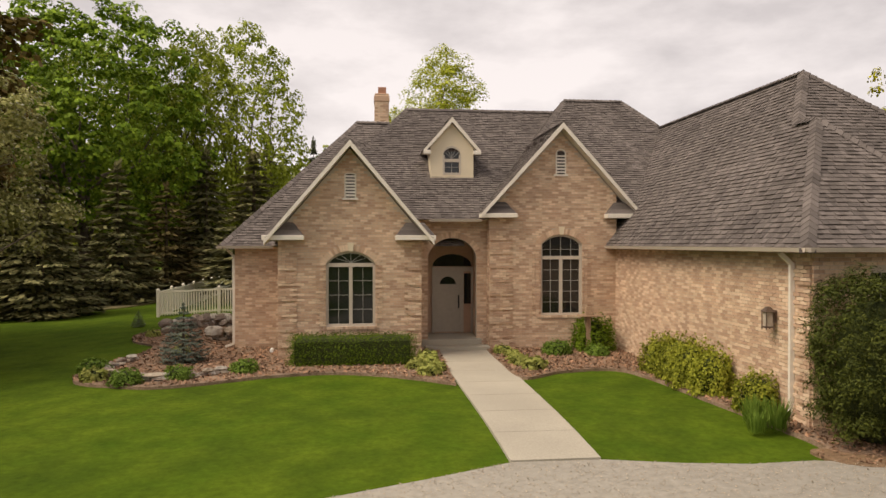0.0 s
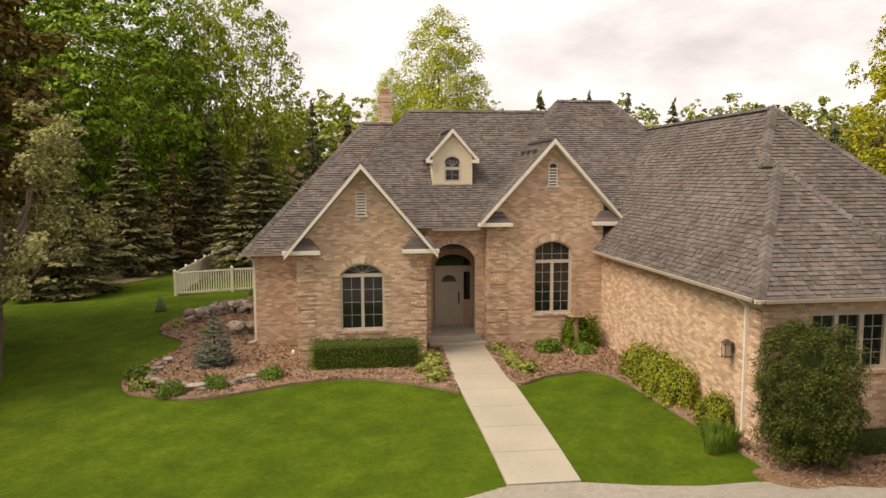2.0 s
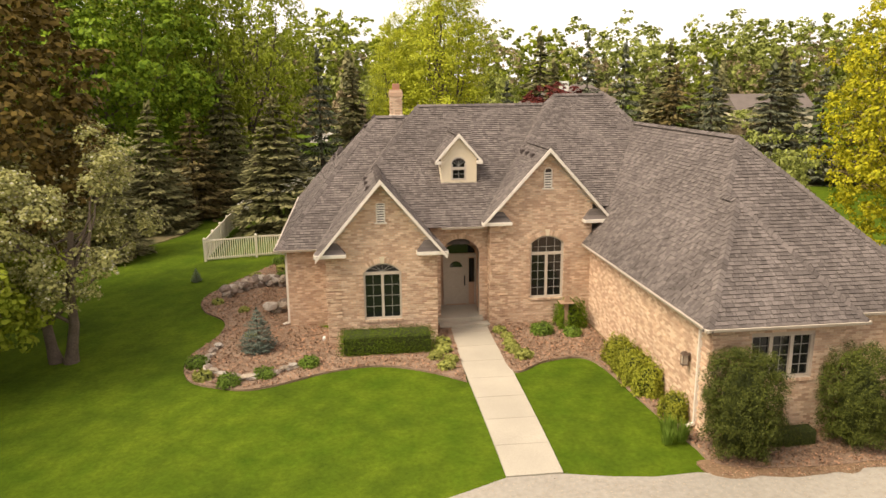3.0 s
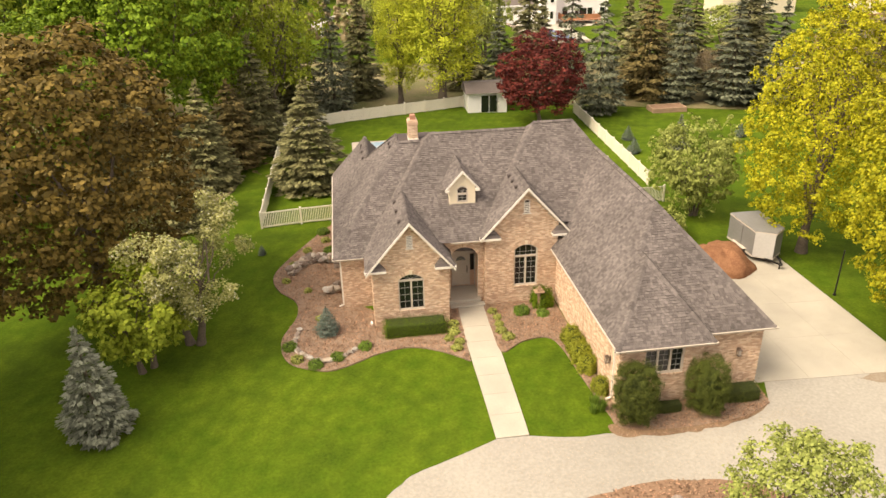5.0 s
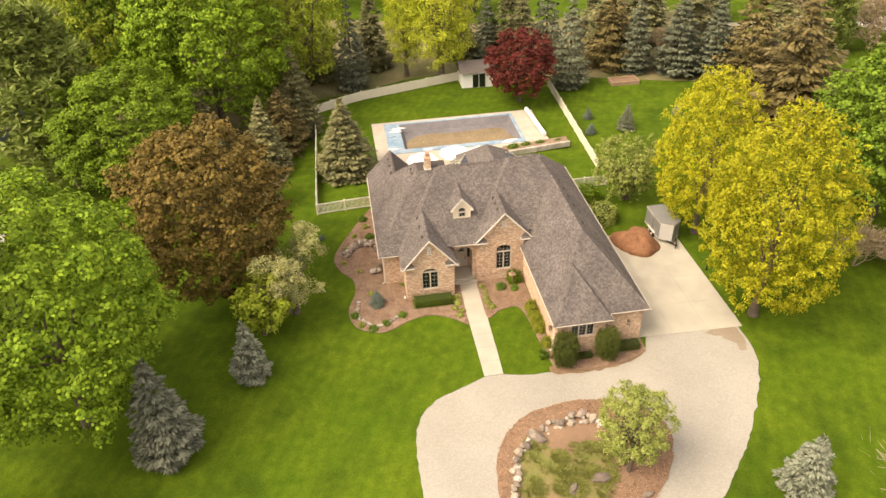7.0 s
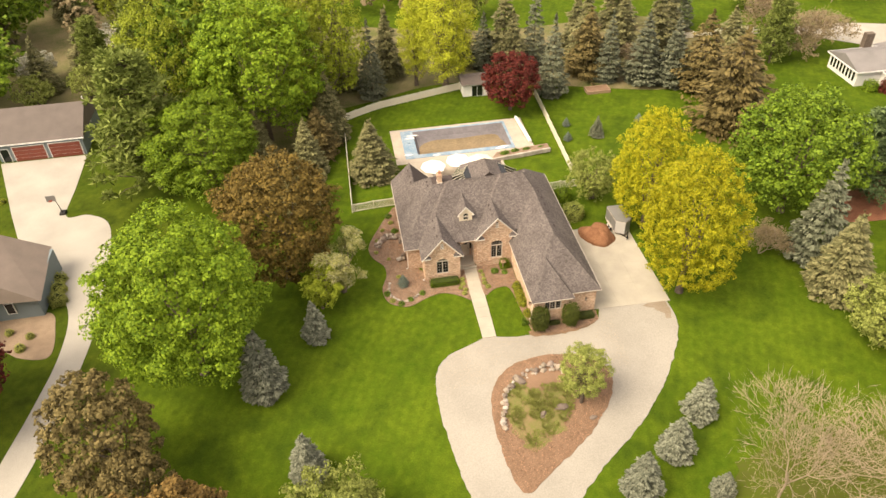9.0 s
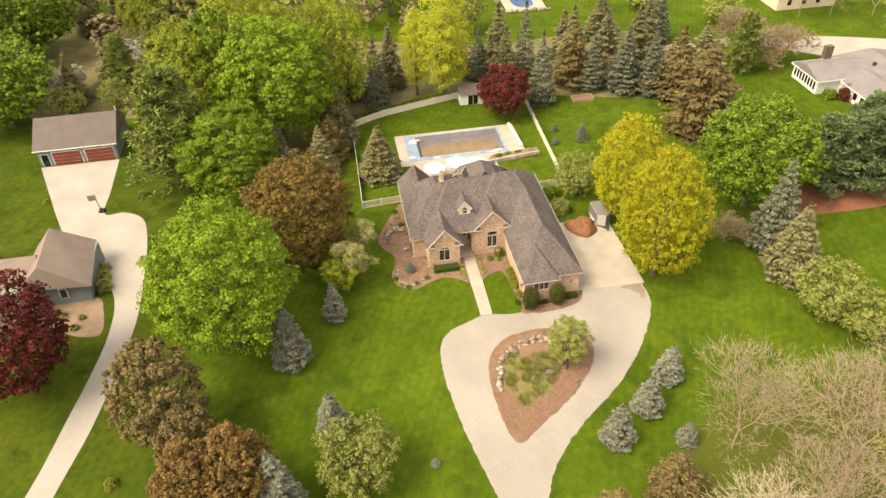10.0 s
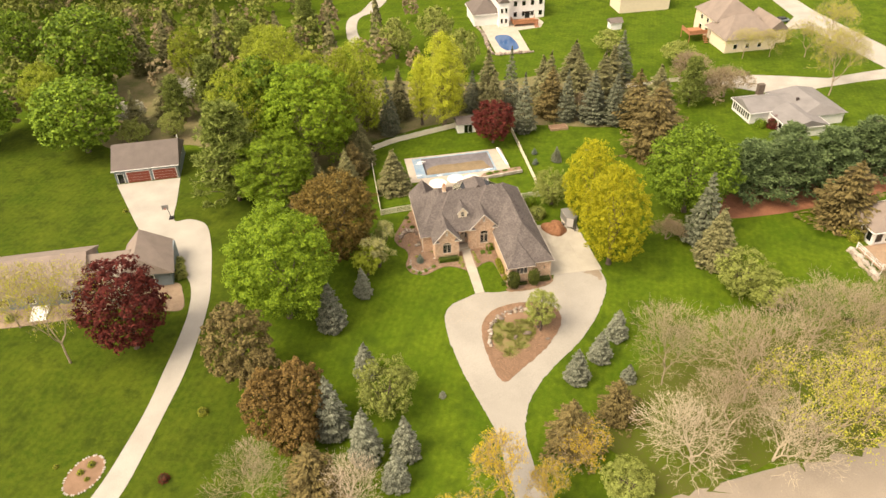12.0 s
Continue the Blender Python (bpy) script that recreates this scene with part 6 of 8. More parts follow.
# ---- front garden ----
feeder = thing("bird_table", (7.05, 22.0, 0.0), "weathered wooden bird table on a post", "bird table")
part("post", Form().box(6.98, 7.12, 21.93, 22.07, -0.1, 1.12, 0.01), M_WOOD, feeder)
part("tray", Form().box(6.76, 7.34, 21.75, 22.25, 1.12, 1.16, 0.01), M_WOOD, feeder)
part("house", Form().prism([(6.95, 21.9, 1.17), (7.2, 21.9, 1.17), (7.2, 22.1, 1.17), (6.95, 22.1, 1.17)], [(7.0, 21.95, 1.42), (7.15, 21.95, 1.42), (7.15, 22.05, 1.42), (7.0, 22.05, 1.42)]), M_WOOD, feeder)

hedge = mound("hedge", 61, 3.45, 1.0, 0.86, L_BOX, "long clipped green box hedge under the window", 14000, 0.042, 0.93, category="hedge")
spread(hedge, [on(-0.2, 20.65, lift=0.05)])
hedge2 = mound("hedge", 62, 3.2, 1.1, 1.0, L_YEW, "low dark clipped hedge before the garage", 6000, 0.07, 0.85, category="hedge")
spread(hedge2, [on(14.0, 12.5, 0.74, lift=0.05)])
copy_thing(hedge2, on(10.5, 12.0, 0.55, 0.0, 0.7, lift=0.05))
yew = yew_bush(63)
spread(yew, [on(8.78, 11.6, 1.0, 0.4, 1.04), on(12.2, 11.75, 0.9, 2.1, 0.98)])
spirea = mound("shrub", 64, 1.6, 1.5, 1.3, L_SPIREA, "loose golden-green shrub along the garage wall", 4500, 0.085, 0.2, "golden shrubs")
spread(spirea, [on(7.88, 18.35, 0.66, 0.3, 0.8, lift=0.05), on(7.86, 17.4, 0.7, 1.6, 0.88, lift=0.05), on(7.86, 16.45, 0.7, 2.9, 0.9, lift=0.05), on(7.9, 15.6, 0.64, 4.0, 0.84, lift=0.05), on(8.0, 13.9, 0.6, 5.1, 0.66, lift=0.05)])
box_shrub = mound("shrub", 65, 1.3, 1.2, 1.2, L_BOX, "rounded green shrub beside the bird table", 3500, 0.07, 0.3)
spread(box_shrub, [on(7.35, 22.4, lift=0.05)])
low = mound("perennial", 66, 0.95, 0.9, 0.45, L_GRASSY, "low bright green perennial clump in mulch", 1400, 0.07, 0.1, "green clumps", "perennial")
spread(low, [on(6.0, 21.7, 1.0, 0, lift=0.06), on(7.1, 21.3, 0.8, 2, lift=0.06), on(-3.0, 19.55, 0.8, 1, lift=0.06), on(-4.5, 18.75, 0.8, 3, lift=0.06), on(-5.6, 18.25, 0.85, 2, lift=0.06), on(-7.0, 20.2, 0.9, 5, lift=0.06), on(-4.9, 31.7, 1.0, 4, lift=0.06), on(-5.4, 35.0, 1.0, 4, lift=0.06)])
hosta = mound("perennial", 67, 0.6, 0.6, 0.3, L_HOSTA, "yellow-green leafy perennial edging the walk", 420, 0.1, 0.1, "walk edging", "perennial")
spread(hosta, [on(x, y, s, r, lift=0.06) for x, y, s, r in ((4.35, 22.0, 0.9, 1), (4.5, 21.3, 0.8, 2), (4.45, 20.6, 0.85, 3), (4.4, 19.9, 1.0, 4), (4.65, 19.2, 1.1, 5), (1.95, 21.0, 1.0, 1), (1.85, 20.2, 1.1, 2), (1.5, 19.6, 0.9, 3), (2.0, 19.2, 0.9, 4), (1.75, 18.6, 1.0, 5),
                                                          (-6.55, 18.9, 1.1, 1), (-7.6, 28.0, 0.9, 1), (-6.4, 32.2, 1.0, 2), (-7.3, 30.3, 0.9, 5), (-5.2, 33.6, 1.1, 5), (-6.2, 26.4, 0.8, 3), (-5.4, 22.9, 0.9, 2))])
iris = tuft("iris_clump", 68, 0.8, 0.7, L_GRASSY, "upright green iris leaves beside the lawn", 130, "iris clumps", wide=0.02)
spread(iris, [on(7.35, 12.9, 0.8, lift=0.05), on(7.55, 12.5, 0.85, 2.0, lift=0.05), on(7.1, 12.4, 0.6, 4.0, lift=0.05)])

# edging stones and rockery
rs = random.Random(8)
EDGE = smooth_line([(-6.5, 22.0), (-6.8, 20.6), (-6.3, 19.4), (-5.3, 18.6), (-4.4, 18.75), (-3.5, 19.4)], False, 5)
for k in range(2 * len(EDGE) - 2):
    x, y = EDGE[k // 2]
    x2, y2 = EDGE[min(k // 2 + 1, len(EDGE) - 1)]
    if k % 2:
        x, y = (x + x2) / 2, (y + y2) / 2
    a = math.atan2(y2 - y, x2 - x)
    L = 0.15 + rs.random() * 0.12
    stone = Form().blob((0, 0, 0.03), (L, 0.11 + 0.06 * rs.random(), 0.065), k, 0.4, 8, 4)
    ob = solo("edging_stone", stone, (M_TANROCK, M_PALEROCK, M_ROCK)[k % 3], "flat weathered stone edging the mulch bed", "stone", "edging stones")
    ob.matrix_basis = on(x + rs.uniform(-0.05, 0.05), y + rs.uniform(-0.05, 0.05), 1, a + rs.uniform(-0.3, 0.3), lift=0.08 + (0.09 if k % 4 == 1 else 0.0))
for k in range(140):
    s = (k % 70) / 69
    a = math.radians(160 - 225 * s)
    x, y = -5.6 + 1.8 * math.cos(a) + rs.uniform(-0.3, 0.3), 28.2 + 2.5 * math.sin(a) + rs.uniform(-0.35, 0.35)
    if x > -4.3:
        continue
    r = 0.12 + 0.17 * rs.random()
    ob = solo("boulder", Form().blob((0, 0, r * 0.45), (r * 1.2, r * 0.95, r * 0.75), k + 60, 0.45, 9, 6), (M_ROCK, M_TANROCK, M_ROCK, M_PALEROCK, M_TANROCK)[k % 5], "rounded grey-brown rockery boulder", "boulder", "rockery boulders")
    ob.matrix_basis = on(x, y, 1, rs.random() * 6, lift=0.05 + (0.24 if k > 69 else 0.0))
ARC = smooth_line([(2.4, 0.6), (2.7, 2.6), (3.6, 4.5), (5.2, 5.7), (7.0, 6.3), (8.8, 6.3), (9.9, 5.7)], False, 5)
for k in range(58):
    x, y = ARC[int((k % 29) / 29 * len(ARC))]
    r = 0.13 + 0.2 * rs.random() ** 1.6
    ob = solo("boulder", Form().blob((0, 0, r * 0.4), (r * (1.0 + 0.6 * rs.random()), r, r * 0.75), k + 160, 0.5, 8, 5), (M_PALEROCK, M_TANROCK, M_TANROCK, M_ROCK)[k % 4], "rounded tan stone in the drive island wall", "boulder", "island stones")
    ob.matrix_basis = on(x + rs.uniform(-0.25, 0.25), y + rs.uniform(-0.25, 0.25) - (0.26 if k > 28 else 0), 1, rs.random() * 6, lift=0.08 + (0.18 if k < 29 else 0.0))
for k, (x, y, r) in enumerate(((8.3, 1.4, 0.5), (6.3, 1.0, 0.4), (4.9, 5.2, 0.55), (11.0, -0.2, 0.3))):
    ob = solo("boulder", Form().blob((0, 0, r * 0.3), (r * 1.4, r * 0.8, r * 0.55), k + 260, 0.4, 9, 6), M_ROCK, "large tan boulder on the drive island", "boulder", "island stones")
    ob.matrix_basis = on(x, y, 1, k * 1.1, lift=0.12)


# loose bark on the beds and pebbles on the drive
def in_outline(poly, x, y):
    odd = False
    for (ax, ay), (bx, by) in zip(poly, poly[1:] + poly[:1]):
        if (ay > y) != (by > y) and x < (bx - ax) * (y - ay) / (by - ay) + ax:
            odd = not odd
    return odd


def litter(name, seed, outline, area, n, size, mat, label, lift, flat=0.9, avoid=None):
    rng = np.random.default_rng(seed)
    pts = []
    x0, x1, y0, y1 = area
    while len(pts) < n:
        x, y = rng.uniform(x0, x1), rng.uniform(y0, y1)
        if in_outline(outline, x, y) and not (avoid and avoid(x, y)):
            pts.append((x, y, ground_z(x, y) + lift + 0.02 * rng.random()))
    p = np.array(pts)
    nrm = unit(np.array([0, 0, flat]) + (1 - flat) * 3 * rng.normal(size=p.shape))
    tagged(new(name, quad_mesh(name, leaf_quads(p, nrm, size, rng, 0.5), mat)), label, "ground cover", kind="stuff")


CHIP_TONES = [(0.5, 0.45, 0.42), (1.0, 0.9, 0.8), (1.45, 1.2, 1.05), (0.75, 0.65, 0.6), (1.15, 1.0, 0.9)]
M_CHIP = material("bark_chip", (0.29, 0.202, 0.143), 0.95, 0.15, 2.0, 20.0, 0.2, ramp=CHIP_TONES, spec=0.1)
M_PEBBLE = material("drive_pebble", (0.40, 0.335, 0.255), 0.9, 0.15, 2.0, 20.0, 0.2, ramp=[(0.78, 0.76, 0.74), (1.0, 0.98, 0.95), (1.2, 1.18, 1.15), (0.9, 0.88, 0.85)], spec=0.15)
litter("bark_chip_cover", 95, BED_W, (-8.5, 2.5, 17.4, 37), 11000, 0.11, M_CHIP, "loose brown bark chips on the bed", 0.085)
litter("bark_chip_cover", 96, BED_E, (3.7, 15.7, 10.7, 23.0), 8000, 0.10, M_CHIP, "loose brown bark chips along the garage", 0.085)
litter("pebble_cover", 97, DRIVE, (-4, 17, 5.5, 11.6), 24000, 0.03, M_PEBBLE, "loose pale pebbles on the drive", 0.038, 0.93, avoid=lambda x, y: in_outline(ISLAND, x, y))
litter("bark_chip_cover", 98, ISLAND, (1, 15, -7, 8), 12000, 0.12, M_CHIP, "loose bark and soil crumbs on the island", 0.14)
DRY = smooth_line([(15.6, 12.0), (13.5, 10.9), (10.5, 10.5), (8.2, 10.7), (7.5, 11.05), (7.8, 11.5), (8.8, 11.1), (11.5, 10.98), (14.0, 11.4)])
solo("dry_verge", sheet(ragged(DRY, 0.2, 0.25), 0.042), material("dry_tan_grass", (0.27, 0.175, 0.105), 0.95, 0.0, 1.4, 14.0, 1.0, col2=(0.15, 0.10, 0.06), spec=0.1), "dry tan grass and soil beside the drive", "verge", kind="structure")

weed = tuft("weed_clump", 99, 1.2, 0.13, leaf_material("olive_weeds", (0.13, 0.145, 0.03), (0.25, 0.25, 0.07)), "low ragged green weeds on the island soil", 110, "island weeds", "weeds", 0.03)
rw = random.Random(77)
spots = []
while len(spots) < 60:
    x, y = rw.uniform(2.5, 10), rw.uniform(-2.6, 5.2)
    if in_outline(ISLAND_GREEN, x, y):
        spots.append(on(x, y, 0.6 + 0.6 * rw.random(), rw.random() * 6, lift=0.12 + 0.25 * math.exp(-((x - 6.5) ** 2 + (y - 3.0) ** 2) / 9)))
spread(weed, spots)
# conservatory behind the ridge
EAVES = [(3.4, 35.6), (3.4, 37.6), (4.9, 40.0), (6.5, 40.5), (10.0, 40.4), (12.4, 37.8), (12.4, 35.6)]
HEAD = [(4.9, 34.6), (4.9, 35.8), (5.7, 37.4), (6.8, 38.2), (8.8, 38.2), (10.4, 36.6), (10.4, 34.6)]
part("conservatory_wall", Form().prism([(x, y, -0.2) for x, y in EAVES][::-1], [(x, y, 3.2) for x, y in EAVES][::-1]), M_VINYL, house, "cream conservatory wall")
part("conservatory_roof", Form().prism([(x, y, 3.25) for x, y in EAVES][::-1], [(x, y, 5.0) for x, y in HEAD][::-1]), M_GLASS, house, "dark glass conservatory roof")
for (a, b), (c, d) in zip(zip(EAVES, EAVES[1:]), zip(HEAD, HEAD[1:])):
    n = max(1, int(math.hypot(b[0] - a[0], b[1] - a[1]) / 0.55))
    for i in range(n):
        s = i / n
        lo = (a[0] + (b[0] - a[0]) * s, a[1] + (b[1] - a[1]) * s, 3.27)
        hi = (c[0] + (d[0] - c[0]) * s, c[1] + (d[1] - c[1]) * s, 5.02)
        part("glazing_rib", Form().beam(lo, hi, 0.06 if i else 0.12, 0.05), M_VINYL, house, "cream glazing rib")
litter("bark_chip_cover", 94, DRY, (7.3, 15.7, 10.2, 12.2), 700, 0.07, M_CHIP, "loose bark and dry straw at the drive edge", 0.05)
WORN = smooth_line([(21.2, 13.35), (23.9, 13.4), (24.0, 11.6), (23.3, 10.9), (22.7, 12.2)])
solo("worn_patch", sheet(ragged(WORN, 0.4, 0.25), 0.045), material("worn_brown_gravel", (0.30, 0.25, 0.19), 0.95, 0.0, 0.9, 10.0, 0.8, col2=(0.24, 0.185, 0.13), spec=0.1), "worn brown patch where gravel meets concrete", "gravel", kind="structure")


# ---- back garden ----
def fence_run(name, a, b, label, pickets=False, high=1.25, step=2.4):
    """A run of vinyl fence: posts with caps, rails, and pickets or boards."""
    a, b = Vector((*a, 0)), Vector((*b, 0))
    L = (b - a).length
    d = (b - a).normalized()
    s = Vector((-d.y, d.x, 0))
    root = thing(name, (a.x, a.y, ground_z(a.x, a.y)), label, "fence", "garden fence")
    n = max(1, round(L / step))
    for i in range(n + 1):
        p = a + d * (L * i / n)
        z = ground_z(p.x, p.y)
        post = Form().prism([p + d * u * 0.065 + s * v * 0.065 + Vector((0, 0, z - 0.2)) for u, v in ((-1, -1), (1, -1), (1, 1), (-1, 1))], [p + d * u * 0.065 + s * v * 0.065 + Vector((0, 0, z + high + 0.08)) for u, v in ((-1, -1), (1, -1), (1, 1), (-1, 1))])
        ob = part("post", post, M_VINYL, root)
        cap = Form().prism([p + d * u * 0.085 + s * v * 0.085 + Vector((0, 0, z + high + 0.08)) for u, v in ((-1, -1), (1, -1), (1, 1), (-1, 1))], [p + d * u * 0.02 + s * v * 0.02 + Vector((0, 0, z + high + 0.16)) for u, v in ((-1, -1), (1, -1), (1, 1), (-1, 1))])
        part("cap", cap, M_VINYL, ob)
        if i == n:
            break
        q = a + d * (L * (i + 1) / n)
        zq = ground_z(q.x, q.y)
        for h in (0.12, high - 0.08):
            part("rail", Form().beam((p.x, p.y, z + h), (q.x, q.y, zq + h), 0.05, 0.09), M_VINYL, root)
        width, count = (0.06, int(L / n / 0.125)) if pickets else (0.15, int(L / n / 0.155))
        for k in range(count):
            t = (k + 0.5) / count
            c = p + (q - p) * t
            zc = z + (zq - z) * t
            f = Form().prism([c + d * u * width / 2 + s * v * 0.011 + Vector((0, 0, zc + 0.06)) for u, v in ((-1, -1), (1, -1), (1, 1), (-1, 1))], [c + d * u * width / 2 + s * v * 0.011 + Vector((0, 0, zc + high)) for u, v in ((-1, -1), (1, -1), (1, 1), (-1, 1))])
            part("slat", f, M_VINYL, root)


fence_run("picket_fence", (-4.1, 37.5), (-9.9, 37.3), "white vinyl picket fence from the house to the corner", True)
fence_run("board_fence", (-9.9, 37.3), (-9.6, 61.9), "white vinyl board fence along the west lawn")
fence_run("board_fence", (-9.6, 61.9), (-3.5, 64.6), "white vinyl board fence below dark spruces")
fence_run("board_fence", (-3.5, 64.6), (10.3, 68.4), "white vinyl board fence behind the pool lawn")
fence_run("board_fence", (22.3, 64.6), (21.4, 41.0), "white vinyl board fence along the east lawn")
fence_run("picket_fence", (16.0, 37.0), (21.2, 37.4), "white vinyl fence behind shrubs", True)
gate = solo("gate_hinge", Form().box(-7.65, -7.59, 37.28, 37.32, 0.9, 1.0, 0.01).box(-7.65, -7.59, 37.28, 37.32, 0.1, 0.2, 0.01), M_BLACK, "black metal gate hinges on the white fence", "hinge")

solo("pool_patio", Form().box(-2.8, 0.0, 47.2, 57.0, -0.5, -0.02).box(15.0, 17.9, 47.2, 57.0, -0.5, -0.02).box(0.0, 15.0, 47.2, 48.8, -0.5, -0.02).box(0.0, 15.0, 56.3, 57.0, -0.5, -0.02).box(-1.0, 12.5, 37.9, 47.2, -0.5, -0.03), M_PATIO, "tan paved pool surround and patio", "patio", kind="structure")
pool = thing("swimming_pool", (7.0, 52.0, 0.0), "covered swimming pool with faded blue edge and brown debris", "swimming pool")
f = Form()
O, I = (-1.3, 15.1, 48.4, 56.4), (0.6, 14.7, 49.3, 56.0)
for x0, x1, y0, y1 in ((O[0], I[0], O[2], O[3]), (I[1], O[1], O[2], O[3]), (I[0], I[1], O[2], I[2]), (I[0], I[1], I[3], O[3])):
    part("coping", Form().box(x0, x1, y0, y1, -0.02, 0.05, 0.015), M_BLUE, pool, "faded pale blue pool edge")
part("liner", Form().add([(1.1, 50.0, -0.75), (14.2, 50.0, -0.75), (14.2, 55.3, -0.75), (1.1, 55.3, -0.75), (0.6, 49.3, 0.0), (14.7, 49.3, 0.0), (14.7, 56.0, 0.0), (0.6, 56.0, 0.0)], [(0, 1, 2, 3), (0, 4, 5, 1), (1, 5, 6, 2), (2, 6, 7, 3), (3, 7, 4, 0)]), M_GREYLINER, pool, "grey-violet sagging cover edge")
deb = [(1.2 + 12.9 * u, 49.9 + 4.1 * v) for u, v in ((0, 0.1), (0.3, 0), (0.7, 0.05), (1, 0), (0.97, 0.6), (0.9, 1.0), (0.5, 0.95), (0.2, 1.0), (0.02, 0.7))]
part("debris", Form().add([(x, y, -0.66) for x, y in smooth_line(deb)], [tuple(range(54))]), M_COVER, pool, "brown leaf debris and standing water")
rsx = random.Random(4)
for k in range(9):
    x, y = (O[0] + 0.3 + 1.6 * rsx.random(), 49 + 7 * rsx.random()) if k % 2 else (1 + 13.5 * rsx.random(), 48.6 + rsx.random() * 0.5)
    part("cover_fold", Form().blob((x, y, 0.06), (0.5 + rsx.random() * 0.5, 0.18, 0.1), k, 0.5, 9, 4), M_WHITE if k % 3 else M_BLUE, pool, "crumpled pale cover sheet", smooth=True)
reel = thing("cover_reel", (17.3, 53.0, 0.1), "long white pool cover roll on the patio", "pool cover roll")
part("roll", Form().tube((17.15, 56.6, 0.3), (17.55, 49.2, 0.3), 0.26, 0.26, 12), M_WHITE, reel)
part("foot", Form().box(17.0, 17.3, 56.3, 56.5, -0.02, 0.3, 0.01), M_WHITE, reel)
part("foot", Form().box(17.4, 17.7, 49.3, 49.5, -0.02, 0.3, 0.01), M_WHITE, reel)


def parasol(x, y, mat, label):
    root = thing("garden_parasol", (x, y, 0.0), label, "parasol", "garden parasols")
    part("pole", Form().tube((x, y, -0.03), (x, y, 2.5), 0.025, 0.025, 8), M_WHITE, root)
    f = Form()
    n = 8
    rim = [(x + 1.75 * math.cos(2 * math.pi * i / n), y + 1.75 * math.sin(2 * math.pi * i / n), 2.0) for i in range(n)]
    low = [(p[0], p[1], 1.93) for p in rim]
    f.add([(x, y, 2.55)] + rim + low + [(x, y, 2.5)], [(0, 1 + i, 1 + (i + 1) % n) for i in range(n)] + [(1 + i, 1 + n + i, 1 + n + (i + 1) % n, 1 + (i + 1) % n) for i in range(n)] + [(1 + 2 * n, 1 + n + (i + 1) % n, 1 + n + i) for i in range(n)])
    part("canopy", f, mat, root)
    part("base", Form().tube((x, y, -0.03), (x, y, 0.07), 0.25, 0.22, 12), M_BLACK, root)


parasol(1.9, 42.7, M_WHITE, "open white garden parasol on the patio")
parasol(5.6, 43.6, M_WHITE, "open white garden parasol beside the pool")
parasol(8.6, 43.0, M_VINYL, "open cream garden parasol beside the house")
for x, y in ((2.2, 40.6), (3.2, 40.2)):
    seat = thing("garden_chair", (x, y, 0.0), "white plastic garden chair on the patio", "chair", "garden chairs")
    part("seat", Form().box(x - 0.25, x + 0.25, y - 0.25, y + 0.25, 0.4, 0.45, 0.01), M_WHITE, seat)
    part("backrest", Form().box(x - 0.25, x + 0.25, y + 0.22, y + 0.27, 0.45, 0.95, 0.01), M_WHITE, seat)
    for u in (-0.22, 0.22):
        for v in (-0.22, 0.22):
            part("leg", Form().box(x + u - 0.02, x + u + 0.02, y + v - 0.02, y + v + 0.02, -0.03, 0.4), M_WHITE, seat)
wallbed = thing("raised_bed", (15.0, 46.3, 0.0), "long raised bed walled in tan stone with green plants", "raised bed")
for k in range(15):
    x0 = 10.9 + k * 0.6
    part("stone", Form().box(x0, x0 + 0.58, 45.3 + 0.08 * k, 45.6 + 0.08 * k, -0.2, 0.45, 0.02), M_PALEROCK, wallbed)
part("soil", Form().prism([(10.9, 45.6, -0.2), (19.8, 46.8, -0.2), (19.8, 48.0, -0.2), (12.0, 47.1, -0.2)], [(10.9, 45.6, 0.38), (19.8, 46.8, 0.38), (19.8, 48.0, 0.38), (12.0, 47.1, 0.38)]), M_MULCH, wallbed)
bedplant = mound("perennial", 71, 1.5, 0.8, 0.55, L_GRASSY, "green leafy plants in the raised bed", 900, 0.1, 0.2, "bed plants", "perennial")
spread(bedplant, [on(x, y, s, 0.15, lift=0.42) for x, y, s in ((13.0, 46.5, 1.0), (14.6, 46.9, 0.9), (16.4, 47.1, 0.9), (18.6, 47.3, 0.8))])

shed = thing("garden_shed", (12.5, 67.0, 0.0), "small white garden shed with dark roof and glazed door", "shed")
part("wall", Form().box(10.4, 14.8, 65.6, 68.6, -0.6, 2.2, 0.01), M_WHITE, shed)
part("roof", Form().prism([(10.1, 65.2, 2.15), (15.1, 65.2, 2.15), (15.1, 69.0, 2.15), (10.1, 69.0, 2.15)], [(10.1, 66.6, 3.1), (15.1, 66.6, 3.1), (15.1, 67.6, 3.1), (10.1, 67.6, 3.1)]), M_GREYROOF, shed, "dark shingle shed roof")
dr = part("door", Form().box(11.8, 13.7, 65.55, 65.6, -0.1, 1.9), M_WHITE, shed)
for x in (11.88, 12.8):
    part("pane", Form().box(x, x + 0.82, 65.52, 65.55, -0.02, 1.82), M_GLASS, dr)
planter = thing("timber_planter", (33.0, 64.2, -0.6), "weathered timber raised planter by the trees", "planter")
for x0, x1, y0, y1 in ((31.0, 35.0, 63.0, 63.15), (31.0, 35.0, 64.85, 65.0), (31.0, 31.15, 63.15, 64.85), (34.85, 35.0, 63.15, 64.85)):
    part("board", Form().box(x0, x1, y0, y1, -0.9, -0.1, 0.02), M_WOOD, planter)
part("soil", Form().box(31.15, 34.85, 63.15, 64.85, -0.9, -0.2), M_SOIL, planter)

